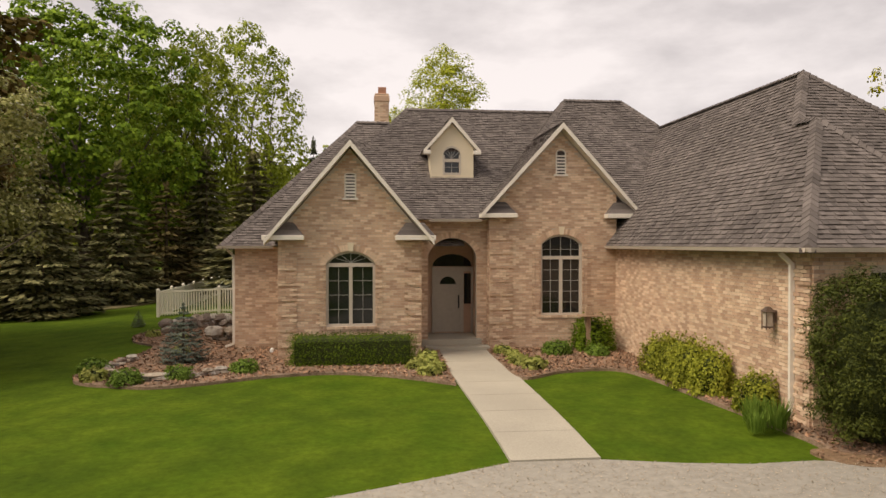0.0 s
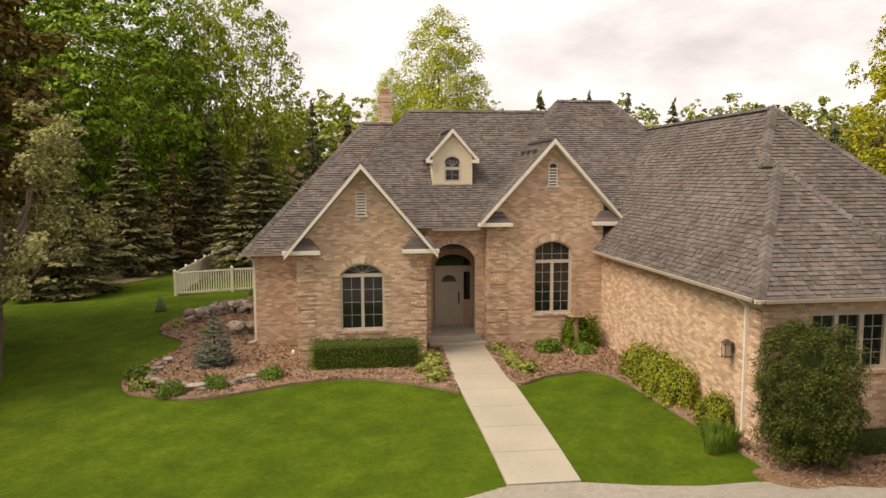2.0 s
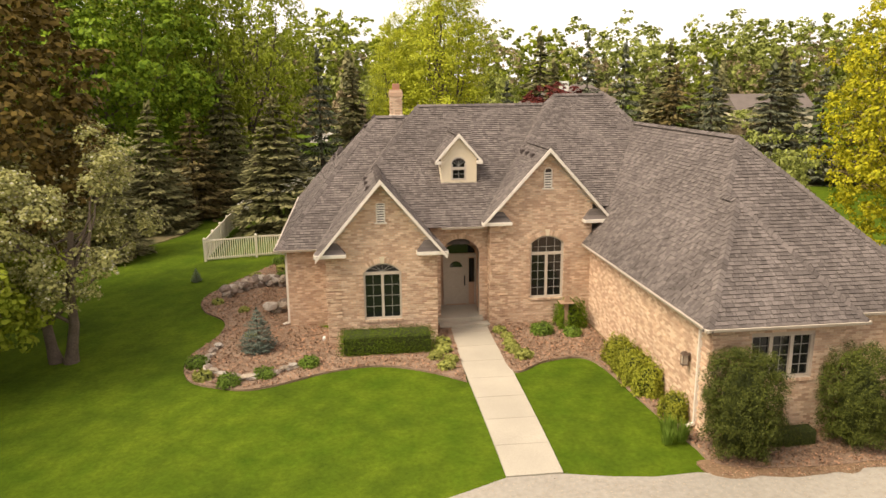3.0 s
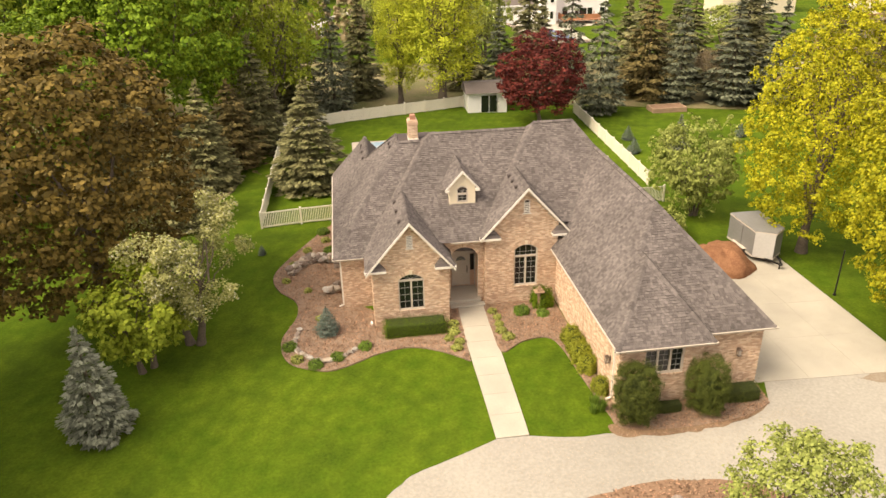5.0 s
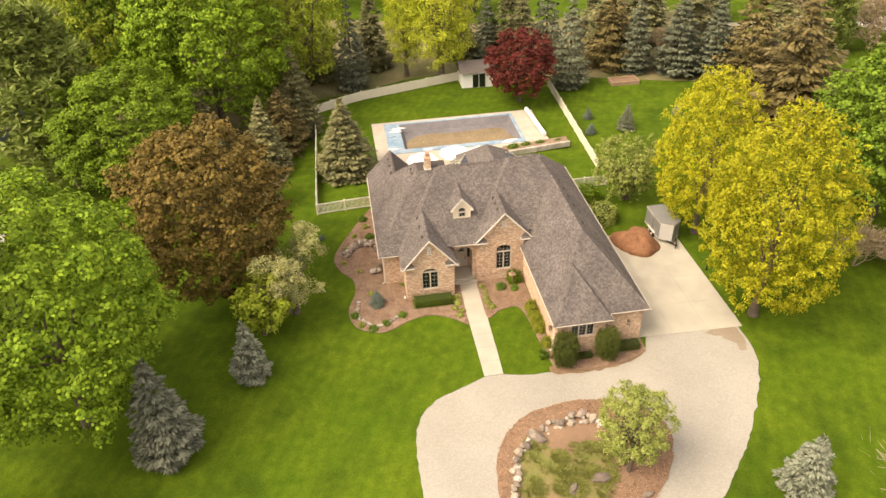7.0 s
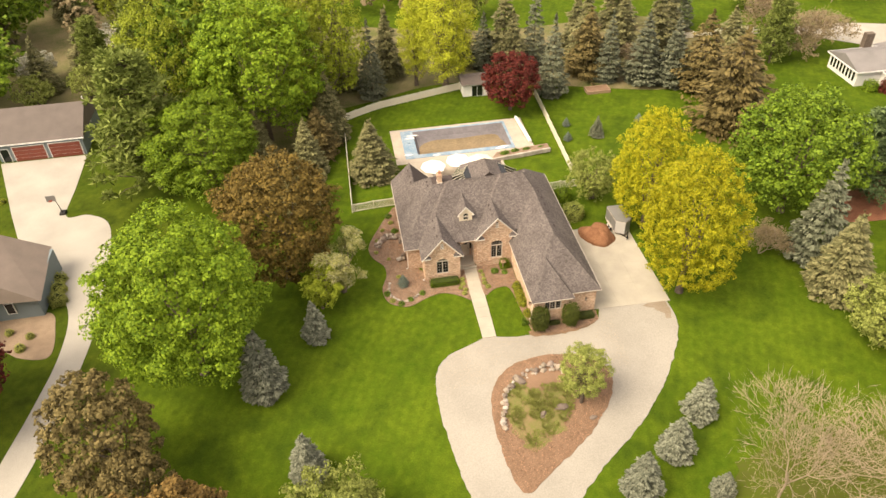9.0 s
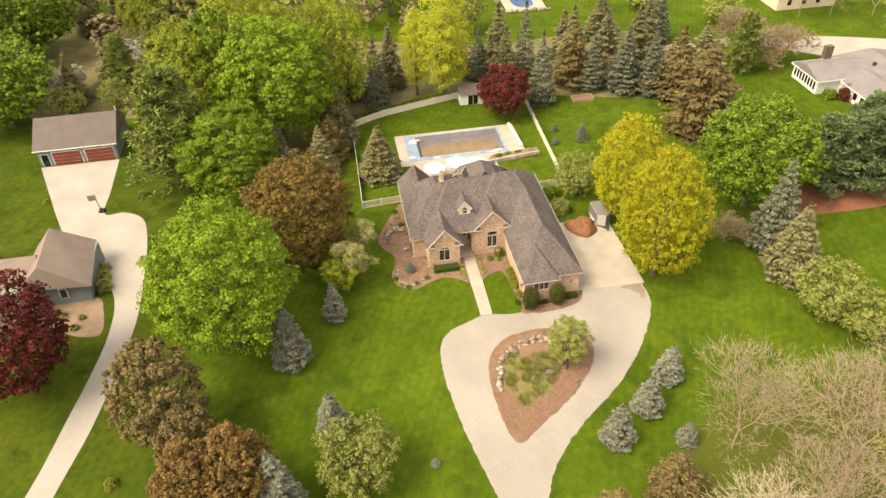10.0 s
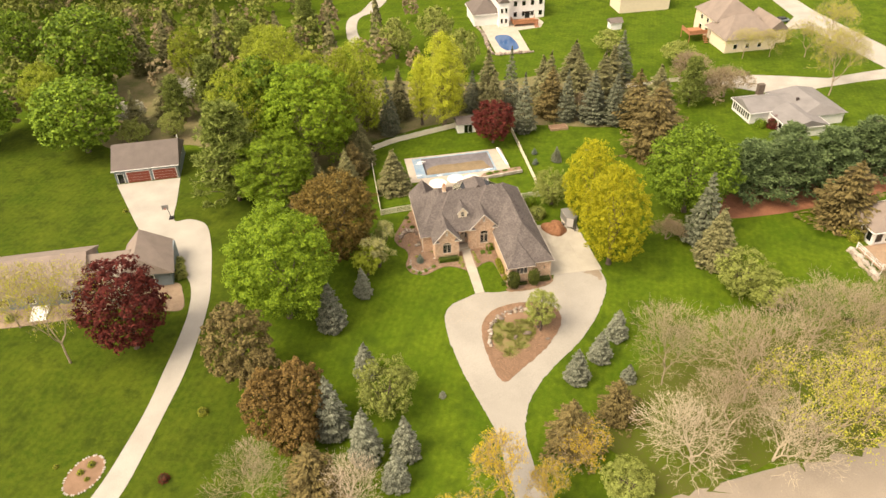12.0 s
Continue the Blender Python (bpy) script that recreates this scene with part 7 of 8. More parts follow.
for k, (x, y, s) in enumerate(((18.4, 30.8, 1.0), (18.2, 34.9, 0.85))):
    sh = mound("viburnum", 74 + k, 2.9, 2.8, 2.2, L_PALE if k == 0 else L_MAPLE, "rounded shrub with pale flower heads" if k == 0 else "rounded bright green shrub by the fence", 3200, 0.16, 0.15)
    spread(sh, [on(x, y, s)])

# ---- apron things ----
trailer = thing("cargo_trailer", (23.4, 27.5, -0.45), "grey enclosed cargo trailer with a pale wedge nose", "trailer")
TB = [(22.35, 29.3), (24.35, 29.3), (24.45, 26.3), (23.5, 25.55), (22.42, 26.2)]
part("body", Form().prism([(x, y, -0.02) for x, y in TB][::-1], [(x, y, 1.72) for x, y in TB][::-1]), M_TRAILER, trailer)
part("roof", Form().prism([(x + (0.03 if x > 23.4 else -0.03), y, 1.72) for x, y in TB][::-1], [(x + (0.01 if x > 23.4 else -0.01), y, 1.80) for x, y in TB][::-1]), M_TRAILER, trailer, "dull grey trailer roof")
part("nose_panel", Form().prism([(22.44, 26.17, 0.0), (23.48, 25.54, 0.0), (23.47, 25.52, 0.0), (22.42, 26.15, 0.0)], [(22.44, 26.17, 1.7), (23.48, 25.54, 1.7), (23.47, 25.52, 1.7), (22.42, 26.15, 1.7)]), M_SHEETPALE, trailer, "pale front panel")
for (xa, ya), (xb, yb) in zip(TB, TB[1:] + TB[:1]):
    for z in (-0.04, 1.66):
        part("trim_rail", Form().beam((xa, ya, z), (xb, yb, z), 0.07, 0.09), M_FRAME, trailer, "pale metal trim rail")
part("side_door", Form().box(22.33, 22.38, 27.6, 28.5, 0.1, 1.55), M_TRAILER, trailer)
for x in (22.3, 24.4):
    for y in (27.3, 28.0):
        w = part("wheel", Form().tube((x - 0.1, y, -0.16), (x + 0.1, y, -0.16), 0.3, 0.3, 14), M_TYRE, trailer, "black tyre")
        part("rim", Form().tube((x - 0.115, y, -0.16), (x + 0.115, y, -0.16), 0.17, 0.17, 10), M_WHITE, w, "pale steel rim")
    part("mudguard", Form().box(x - 0.15, x + 0.15, 26.9, 28.4, 0.17, 0.22, 0.01), M_FRAME, trailer, "pale mudguard")
part("tongue", Form().beam((22.8, 26.3, -0.1), (23.7, 24.7, -0.1), 0.08, 0.09).beam((24.2, 26.3, -0.1), (23.7, 24.7, -0.1), 0.08, 0.09), M_BLACK, trailer)
part("jack", Form().tube((23.66, 24.9, -0.42), (23.66, 24.9, 0.35), 0.05, 0.04, 8), M_BLACK, trailer)
heap = Form().blob((20.2, 26.2, -0.35), (2.0, 2.3, 1.15), 4, 0.35, 26, 12)
heap.v = [(x + 0.12 * noise.noise((x * 3, y * 3, z * 3)), y, z + 0.15 * noise.noise((x * 2.2, y * 2.2, 5.0))) for x, y, z in heap.v]
solo("mulch_mound", heap, material("heaped_bark", (0.34, 0.17, 0.09), 0.95, 0.0, 1.5, 16.0, 1.0, col2=(0.17, 0.075, 0.04), spec=0.1, bump_d=0.05), "brown heap of bark mulch on the apron", "mulch heap", smooth=True)

post = thing("black_post", (25.1, 21.3, ground_z(25.1, 21.3)), "slim black metal post beside the concrete apron", "post")
pz = ground_z(25.1, 21.3)
part("shaft", Form().tube((25.1, 21.3, pz - 0.2), (25.1, 21.3, pz + 3.0), 0.05, 0.04, 8), M_BLACK, post)
part("foot", Form().tube((25.1, 21.3, pz - 0.05), (25.1, 21.3, pz + 0.12), 0.1, 0.08, 8), M_BLACK, post)

# ---- neighbours ----
NDRIVE = smooth_line([(-61.4, 60.9), (-58.2, 52.5), (-55.0, 44.3), (-51.6, 37.0), (-46.6, 30.6), (-43.6, 24.5), (-43.2, 17.6), (-44.2, 11.0), (-45.7, 5.2), (-47.4, -1.0), (-49.6, -7.0), (-52.6, -14.3), (-57.5, -22.0), (-62.5, -29.0)], False)
NDRIVE += smooth_line([(-58.5, -29.3), (-53.6, -22.5), (-49.2, -15.2), (-46.9, -8.6), (-44.8, -2.2), (-42.6, 4.5), (-40.85, 12.8), (-40.1, 20.0), (-40.25, 26.5), (-40.9, 35.4), (-42.3, 42.0), (-45.4, 44.6), (-48.4, 44.9), (-48.6, 52.0), (-48.85, 60.9)], False)
solo("driveway", sheet(NDRIVE, 0.05), M_LANE, "long pale concrete driveway to a garage", "driveway", kind="structure")


def gable_roof(form, x0, x1, y0, y1, z0, z1, along="x", over=0.4):
    x0, x1, y0, y1 = x0 - over, x1 + over, y0 - over, y1 + over
    if along == "x":
        m = (y0 + y1) / 2
        form.add([(x0, y0, z0), (x1, y0, z0), (x1, y1, z0), (x0, y1, z0), (x0, m, z1), (x1, m, z1)], [(0, 1, 5, 4), (2, 3, 4, 5), (0, 4, 3), (1, 2, 5), (3, 2, 1, 0)])
    else:
        m = (x0 + x1) / 2
        form.add([(x0, y0, z0), (x1, y0, z0), (x1, y1, z0), (x0, y1, z0), (m, y0, z1), (m, y1, z1)], [(0, 1, 4), (1, 2, 5, 4), (2, 3, 5), (3, 0, 4, 5), (3, 2, 1, 0)])
    return form


def hung(root, x0, x1, y0, y1, z0, z1, name="window", mat=None, label=""):
    """A framed pane standing just proud of a wall."""
    flat_x = (x1 - x0) > (y1 - y0)
    w = part(name, Form().box(x0, x1, y0, y1, z0, z1), M_WHITE, root, label)
    if flat_x:
        part("pane", Form().box(x0 + 0.09, x1 - 0.09, y0 - 0.012, y0, z0 + 0.09, z1 - 0.09), mat or M_GLASS, w)
    else:
        part("pane", Form().box(x0 - 0.012, x0, y0 + 0.09, y1 - 0.09, z0 + 0.09, z1 - 0.09), mat or M_GLASS, w)
    return w


barn = thing("detached_garage", (-55.0, 66.0, -0.8), "blue-grey garage with two red-brown doors and grey roof", "garage")
part("wall", Form().box(-61.4, -48.9, 61.3, 71.4, -1.2, 2.35), M_BLUEGREY, barn)
part("roof", gable_roof(Form(), -61.4, -48.9, 61.3, 71.4, 2.3, 5.6), M_GREYROOF, barn, "grey-brown shingle roof")
part("gable_end", Form().add([(-48.9, 61.3, 2.3), (-48.9, 71.4, 2.3), (-48.9, 66.35, 5.35), (-49.1, 61.3, 2.3), (-49.1, 71.4, 2.3), (-49.1, 66.35, 5.35)], [(0, 1, 2), (5, 4, 3), (0, 2, 5, 3), (1, 4, 5, 2), (0, 3, 4, 1)]), M_BLUEGREY, barn)
part("fascia", Form().box(-61.85, -48.45, 60.86, 60.92, 2.18, 2.36), M_WHITE, barn, "white fascia board")
for x in (-59.2, -54.0):
    dd = part("garage_door", Form().box(x, x + 4.7, 61.2, 61.3, -0.85, 1.75), M_WHITE, barn, "red-brown garage door in white trim")
    for r in range(4):
        part("panel", Form().box(x + 0.12, x + 4.58, 61.16, 61.2, -0.83 + r * 0.62, -0.25 + r * 0.62, 0.01), M_REDDOOR, dd)
hung(barn, -61.0, -59.7, 61.22, 61.3, -0.8, 1.5, "door")
flue = part("flue_pipe", Form().tube((-48.6, 66.5, 2.0), (-48.6, 66.5, 6.3), 0.09, 0.09, 8), M_WHITE, barn, "white metal flue pipe")

nb = thing("neighbour_house", (-55.0, 27.0, -0.8), "blue-grey house with brown roofs and garden beds", "house")
part("wall", Form().box(-53.4, -46.3, 25.0, 33.4, -1.2, 2.5), M_BLUEGREY, nb)
RW = Form().add([(-54.2, 24.0, 3.0), (-45.4, 24.0, 2.4), (-46.6, 34.0, 2.4), (-54.4, 34.0, 2.4), (-51.0, 24.6, 5.9), (-51.4, 33.0, 5.9)], [(0, 1, 4), (1, 2, 5, 4), (2, 3, 5), (3, 0, 4, 5), (3, 2, 1, 0)])
part("roof", RW, M_BROWNROOF, nb, "grey-brown shingle roof")
part("gable_wall", Form().add([(-53.4, 24.9, 2.4), (-46.3, 24.9, 2.4), (-50.9, 24.9, 5.5), (-53.4, 25.1, 2.4), (-46.3, 25.1, 2.4), (-50.9, 25.1, 5.5)], [(0, 1, 2), (5, 4, 3), (0, 2, 5, 3), (1, 4, 5, 2), (0, 3, 4, 1)]), M_BLUEGREY, nb)
hung(nb, -49.9, -48.9, 24.82, 24.9, 0.3, 1.9)
part("wall", Form().box(-59.8, -53.4, 26.0, 32.0, -1.2, 2.2), M_BLUEGREY, nb)
part("roof", gable_roof(Form(), -59.8, -53.0, 26.0, 32.2, 2.1, 4.6), M_BROWNROOF, nb)
part("wall", Form().box(-78.0, -59.8, 23.6, 35.0, -1.2, 2.2), M_BLUEGREY, nb)
part("roof", gable_roof(Form(), -78.0, -59.8, 23.6, 35.0, 2.1, 5.2), M_BROWNROOF, nb)
for x in (-63.5, -69.0, -73.0):
    hung(nb, x, x + 1.6, 23.52, 23.6, 0.2, 1.7)
porch = thing("timber_porch", (-66.5, 21.0, -0.8), "pale timber steps and porch before a house", "porch")
for k in range(4):
    part("step", Form().box(-68.0, -65.4, 20.0 + k * 0.8, 20.8 + k * 0.8, -1.0, -0.62 + k * 0.15, 0.02), M_WHITE, porch)
# The lawn pattern again, in darker greens.
solo("neighbour_lawn", sheet(smooth_line([(-31.5, 60), (-34, 40), (-36, 20), (-35.5, 5), (-33, -8), (-34, -18), (-38, -28.5), (-90, -28.5), (-130, 0), (-135, 60), (-110, 100), (-62, 76), (-46, 72)], True, 4), 0.02, 2.5, 0.02), lawn_material("darker_lawn_grass", (0.040, 0.066, 0.006), (0.080, 0.105, 0.010), (0.034, 0.052, 0.006)), "darker mown lawn round a driveway", "lawn", kind="structure")
solo("scrub_ground", sheet(ragged(smooth_line([(17, -13), (24, -6), (40, -5), (56, -4), (70, -8), (90, -12), (90, -24), (50, -25.8), (31, -27), (16, -28.5), (13, -20)], True, 4), 3.0, 1.0), 0.06, 2.5, 0.05), material("scrubby_ground", (0.078, 0.108, 0.010), 0.95, 0.0, 0.22, 3.0, 0.6, col2=(0.085, 0.088, 0.022), spec=0.05), "olive and brown scrubby ground under bare trees", "scrub", kind="structure")
solo("garden_bed", sheet(smooth_line([(-73, 19.6), (-62.4, 19.4), (-57, 20.3), (-51, 20.6), (-47.2, 18.4), (-44.2, 18.2), (-44.6, 22.5), (-46.2, 25.5), (-53, 25.2), (-60, 23.6), (-73, 23.4)]), 0.06), material("tan_gravel_bed", (0.33, 0.245, 0.165), 0.95, 0.0, 0.6, 9.0, 0.6, col2=(0.20, 0.14, 0.095)), "tan gravel garden bed along a house", "garden bed", kind="structure")
stones = mound("shrub", 76, 1.9, 1.9, 1.5, L_HOSTA, "rounded yellow-green shrub beside the house wall", 1500, 0.14, 0.1, "neighbour shrubs")
spread(stones, [on(-45.6, 29.0, 1.0), on(-45.2, 27.0, 1.1, 2), on(-45.9, 31.0, 0.9, 3), on(-49.5, 22.6, 0.5, 1), on(-47.0, 21.6, 0.5, 4), on(-47.6, 19.8, 0.6, 5), on(-71.0, 21.3, 0.9, 3)])
hoop = thing("basketball_hoop", (-48.9, 45.4, -0.75), "portable basketball hoop beside the driveway", "basketball hoop")
hz0 = ground_z(-48.9, 45.4)
part("base", Form().box(-49.3, -48.5, 45.2, 46.1, hz0, hz0 + 0.35, 0.04), M_BLACK, hoop)
part("pole", Form().tube((-48.9, 45.6, hz0 + 0.2), (-49.2, 45.3, hz0 + 3.3), 0.06, 0.05, 8), M_BLACK, hoop)
part("backboard", Form().box(-49.9, -48.7, 44.75, 44.82, hz0 + 2.7, hz0 + 3.6, 0.01), M_TRAILER, hoop, "grey backboard")
part("rim", Form().tube((-49.3, 44.45, hz0 + 2.95), (-49.3, 44.45, hz0 + 2.99), 0.25, 0.25, 12), M_REDDOOR, hoop)
circle = smooth_line([(-54.1 + 2.3 * math.cos(a * 0.7854) + 0.7 * math.sin(a * 0.7854), -10.6 + 2.9 * math.sin(a * 0.7854)) for a in range(8)])
solo("round_bed", sheet(circle, 0.06), M_SOIL, "round soil bed ringed with pale stones", "planting bed", kind="structure")
for k in range(34):
    x, y = circle[int(k * len(circle) / 34)]
    ob = solo("edging_stone", Form().blob((0, 0, 0.05), (0.2, 0.13, 0.1), k + 300, 0.35, 7, 4), M_PALEROCK, "pale stone ringing a round bed", "stone", "round bed stones")
    ob.matrix_basis = on(x, y, 1, k * 0.18)
small = mound("shrub", 77, 1.2, 1.2, 0.8, L_SPIREA, "small olive-green shrub on open lawn", 700, 0.1, 0.0, "lawn shrubs")
spread(small, [on(-54.6, -10.2, 0.8), on(-53.4, -9.2, 0.9, 1), on(-39.6, -3.4, 1.25, 2), on(-53.6, -11.4, 0.6, 3), on(-58.0, -8.6, 0.6, 2), on(-58.0, 50.0, 0.9, 1)])
redsh = mound("shrub", 78, 1.5, 1.5, 1.1, L_RED, "small red-leaved shrub on the lawn", 500, 0.14, 0.0)
spread(redsh, [on(-43.8, -13.4)])

M_PALEROOF = material("pale_grey_roof", (0.21, 0.195, 0.185), 0.9, 0.15, 0.5, 16.0, 0.3)
def hip_roof(x0, x1, y0, y1, z0, z1, inset, along="x", over=0.5):
    """A hipped roof with a soffit; inset is how far the ridge stops short of each end."""
    x0, x1, y0, y1 = x0 - over, x1 + over, y0 - over, y1 + over
    if along == "x":
        r = [(x0 + inset, (y0 + y1) / 2, z1), (x1 - inset, (y0 + y1) / 2, z1)]
        fs = [(0, 1, 5, 4), (1, 2, 5), (2, 3, 4, 5), (3, 0, 4), (3, 2, 1, 0)]
    else:
        r = [((x0 + x1) / 2, y0 + inset, z1), ((x0 + x1) / 2, y1 - inset, z1)]
        fs = [(0, 1, 4), (1, 2, 5, 4), (2, 3, 5), (3, 0, 4, 5), (3, 2, 1, 0)]
    return Form().add([(x0, y0, z0), (x1, y0, z0), (x1, y1, z0), (x0, y1, z0)] + r, fs)


def fascia(root, x0, x1, y0, y1, z):
    """White boards round an eave."""
    for a in ((x0, x1, y0 - 0.06, y0), (x0, x1, y1, y1 + 0.06), (x0 - 0.06, x0, y0, y1), (x1, x1 + 0.06, y0, y1)):
        part("fascia", Form().box(*a, z - 0.2, z + 0.03), M_WHITE, root, "white fascia board")


wh = thing("white_house", (83.0, 58.0, -0.75), "low white house with weathered grey roofs and a window row", "house")
part("wall", Form().box(74.9, 86.0, 56.6, 64.4, -1.2, 2.0), M_WHITE, wh)
part("roof", gable_roof(Form(), 74.9, 86.0, 56.6, 64.4, 1.95, 3.5), M_PALEROOF, wh, "low weathered grey roof")
part("gable_end", Form().add([(74.85, 56.6, 1.95), (74.85, 64.4, 1.95), (74.85, 60.5, 3.35), (75.0, 56.6, 1.95), (75.0, 64.4, 1.95), (75.0, 60.5, 3.35)], [(1, 0, 2), (3, 4, 5), (0, 3, 5, 2), (1, 2, 5, 4), (0, 1, 4, 3)]), M_WHITE, wh)
part("wall", Form().box(84.0, 95.0, 52.6, 65.4, -1.2, 1.8), M_WHITE, wh)
part("roof", hip_roof(84.0, 95.0, 52.6, 65.4, 1.85, 3.7, 2.0, "y"), M_PALEROOF, wh, "low weathered grey roof")
part("wall", Form().box(79.4, 88.0, 48.4, 56.6, -1.2, 1.8), M_WHITE, wh)
part("roof", gable_roof(Form(), 79.4, 88.0, 48.4, 57.0, 1.75, 3.2, "y"), M_PALEROOF, wh, "low weathered grey roof")
fascia(wh, 74.5, 84.0, 56.15, 64.85, 1.95)
fascia(wh, 78.95, 88.4, 47.95, 56.0, 1.76)
part("chimney", Form().box(80.8, 82.3, 64.5, 65.5, 1.0, 4.5, 0.03), M_BARK, wh, "brown brick chimney")
part("roof_vent", Form().box(86.6, 87.1, 58.2, 58.7, 2.6, 3.5, 0.03), M_UNDER, wh, "dark roof vent")
for k in range(8):
    hung(wh, 74.8, 74.9, 57.0 + k * 0.88, 57.7 + k * 0.88, -0.1, 1.6)
for y in (49.2, 51.2, 53.4):
    hung(wh, 79.3, 79.4, y, y + 1.2, 0.0, 1.4)
nsh = mound("shrub", 79, 2.4, 2.4, 2.2, L_MAPLE, "bright green shrub beside the white house", 1200, 0.2, 0.1)
spread(nsh, [on(76.6, 54.8)])
nr = mound("shrub", 80, 3.2, 3.0, 2.6, L_RED, "red-leaved shrub beside the white house", 1500, 0.22, 0.0)
spread(nr, [on(79.3, 54.0)])
solo("gravel_lane", sheet([(69.9, 82.0), (77.6, 81.2), (88.6, 80.9), (96.4, 78.4), (106.1, 74.6), (116.5, 75.8), (124, 76.5), (123.5, 71.0), (113.3, 71.0), (101.4, 70.0), (90, 68.0), (85.5, 71.5), (76.1, 79.0), (69, 80.0)], 0.05, 2.0), M_LANE, "pale lane and parking beside the white house", "lane", kind="structure")
solo("street", sheet([(126, 160), (124.5, 131.9), (122.5, 116.4), (113.0, 107.8), (121.0, 107.0), (122.5, 95), (123.6, 77.1), (128, 60), (140, 60), (133, 89), (131, 119.5), (134, 160)], 0.05, 3.0), M_LANE, "pale suburban street", "street", kind="structure")
fence_run("board_fence", (50.0, 80.5), (70.0, 81.5), "long white boundary fence by a lane", high=1.1)


def big_house(name, at, w, d, wall_h, roof_h, wall_mat, roof_mat, label, along="x"):
    x, y = at
    root = thing(name, (x, y, -0.75), label, "house")
    part("wall", Form().box(x - w / 2, x + w / 2, y - d / 2, y + d / 2, -1.2, wall_h), wall_mat, root)
    part("roof", gable_roof(Form(), x - w / 2, x + w / 2, y - d / 2, y + d / 2, wall_h - 0.05, wall_h + roof_h, along), roof_mat, root)
    return root


fw = thing("far_house", (40.0, 138.0, -0.75), "large white two-storey house with grey roofs", "house")
part("wall", Form().box(38.5, 51.0, 135.0, 145.0, -1.2, 5.6), M_WHITE, fw)
part("roof", hip_roof(38.5, 51.0, 135.0, 145.0, 5.55, 9.2, 5.0), M_GREYROOF, fw, "grey hipped roof")
part("wall", Form().box(28.6, 36.0, 131.6, 142.0, -1.2, 3.0), M_WHITE, fw)
part("roof", hip_roof(28.6, 36.4, 131.6, 142.0, 2.95, 6.4, 3.6, "y"), M_GREYROOF, fw, "grey hipped garage roof")
part("bay", Form().box(35.6, 38.6, 129.4, 140.0, -1.2, 6.4), M_WHITE, fw)
part("bay_roof", gable_roof(Form(), 35.6, 38.6, 129.4, 140.0, 6.35, 8.0, "y", 0.3), M_GREYROOF, fw)
part("chimney", Form().box(38.8, 40.2, 133.6, 135.0, -1.0, 9.8, 0.03), M_WHITE, fw, "white painted chimney breast")
fascia(fw, 28.1, 36.9, 131.1, 142.5, 2.95)
for x, z in ((36.4, 0.4), (37.7, 0.4), (36.4, 3.4), (37.7, 3.4)):
    hung(fw, x - 0.4, x + 0.4, 129.3, 129.4, z, z + 1.5)
for x in (42.0, 44.6, 47.2, 49.8):
    for z in (0.0, 3.2):
        hung(fw, x - 0.6, x + 0.6, 134.9, 135.0, z, z + 1.6)
hung(fw, 44.9, 46.6, 134.86, 134.9, -0.7, 1.6, "door")
solo("far_pool_patio", sheet([(30.6, 131), (29.9, 109), (39.4, 108.8), (40.4, 125.6), (47.5, 126.6), (49.6, 130.2), (49.0, 135.2), (31, 134)], 0.06, 2.0), M_CONC, "pale patio round a far pool", "patio", kind="structure")
solo("far_pool", Form().prism([(x, y, -0.8) for x, y in smooth_line([(32.8, 122.3), (32.0, 116.0), (33.4, 111.3), (36.8, 111.9), (37.4, 117.0), (36.4, 122.4)])], [(x, y, -0.56) for x, y in smooth_line([(32.8, 122.3), (32.0, 116.0), (33.4, 111.3), (36.8, 111.9), (37.4, 117.0), (36.4, 122.4)])]), M_WATER, "small dark blue swimming pool", "swimming pool")


def deck(at, w, d, h):
    x, y = at
    root = thing("timber_deck", (x, y, -0.75), "red-brown stained timber deck with railing", "deck", "timber decks")
    part("floor", Form().box(x - w / 2, x + w / 2, y - d / 2, y + d / 2, h - 0.15, h), M_REDWOOD, root)
    for u in (-1, 1):
        for v in (-1, 1):
            part("post", Form().box(x + u * (w / 2 - 0.1) - 0.07, x + u * (w / 2 - 0.1) + 0.07, y + v * (d / 2 - 0.1) - 0.07, y + v * (d / 2 - 0.1) + 0.07, -0.9, h + 1.0), M_REDWOOD, root)
    part("rail", Form().box(x - w / 2, x + w / 2, y - d / 2, y - d / 2 + 0.06, h + 0.2, h + 1.0), M_REDWOOD, root)
    part("rail", Form().box(x - w / 2, x - w / 2 + 0.06, y - d / 2, y + d / 2, h + 0.2, h + 1.0), M_REDWOOD, root)
    for k in range(5):
        part("step", Form().box(x + w / 2 - 1.4, x + w / 2 - 0.2, y - d / 2 - 0.35 * (k + 1), y - d / 2 - 0.35 * k, h - 0.2 - (h + 0.6) * (k + 1) / 6, h - 0.12 - (h + 0.6) * (k + 1) / 6), M_REDWOOD, root)


deck((43.6, 130.4), 7.4, 4.0, 0.2)
pb = random.Random(31)
for k in range(40):
    s = k / 39
    x, y = (29.3 + 0.5 * math.sin(9 * s), 131 - 21.5 * s / 0.62) if s < 0.62 else (29.6 + 10.4 * (s - 0.62) / 0.38, 108.6)
    r = 0.35 + 0.3 * pb.random()
    ob = solo("boulder", Form().blob((0, 0, r * 0.4), (r * 1.3, r, r * 0.7), k + 400, 0.4, 7, 4), M_TANROCK if k % 2 else M_ROCK, "grey stone edging a far pool patio", "boulder", "pool edging stones")
    ob.matrix_basis = on(x, y, 1, pb.random() * 6)
th = thing("far_house", (96.5, 104.0, -0.75), "cream two-storey house with steep brown roofs", "house")
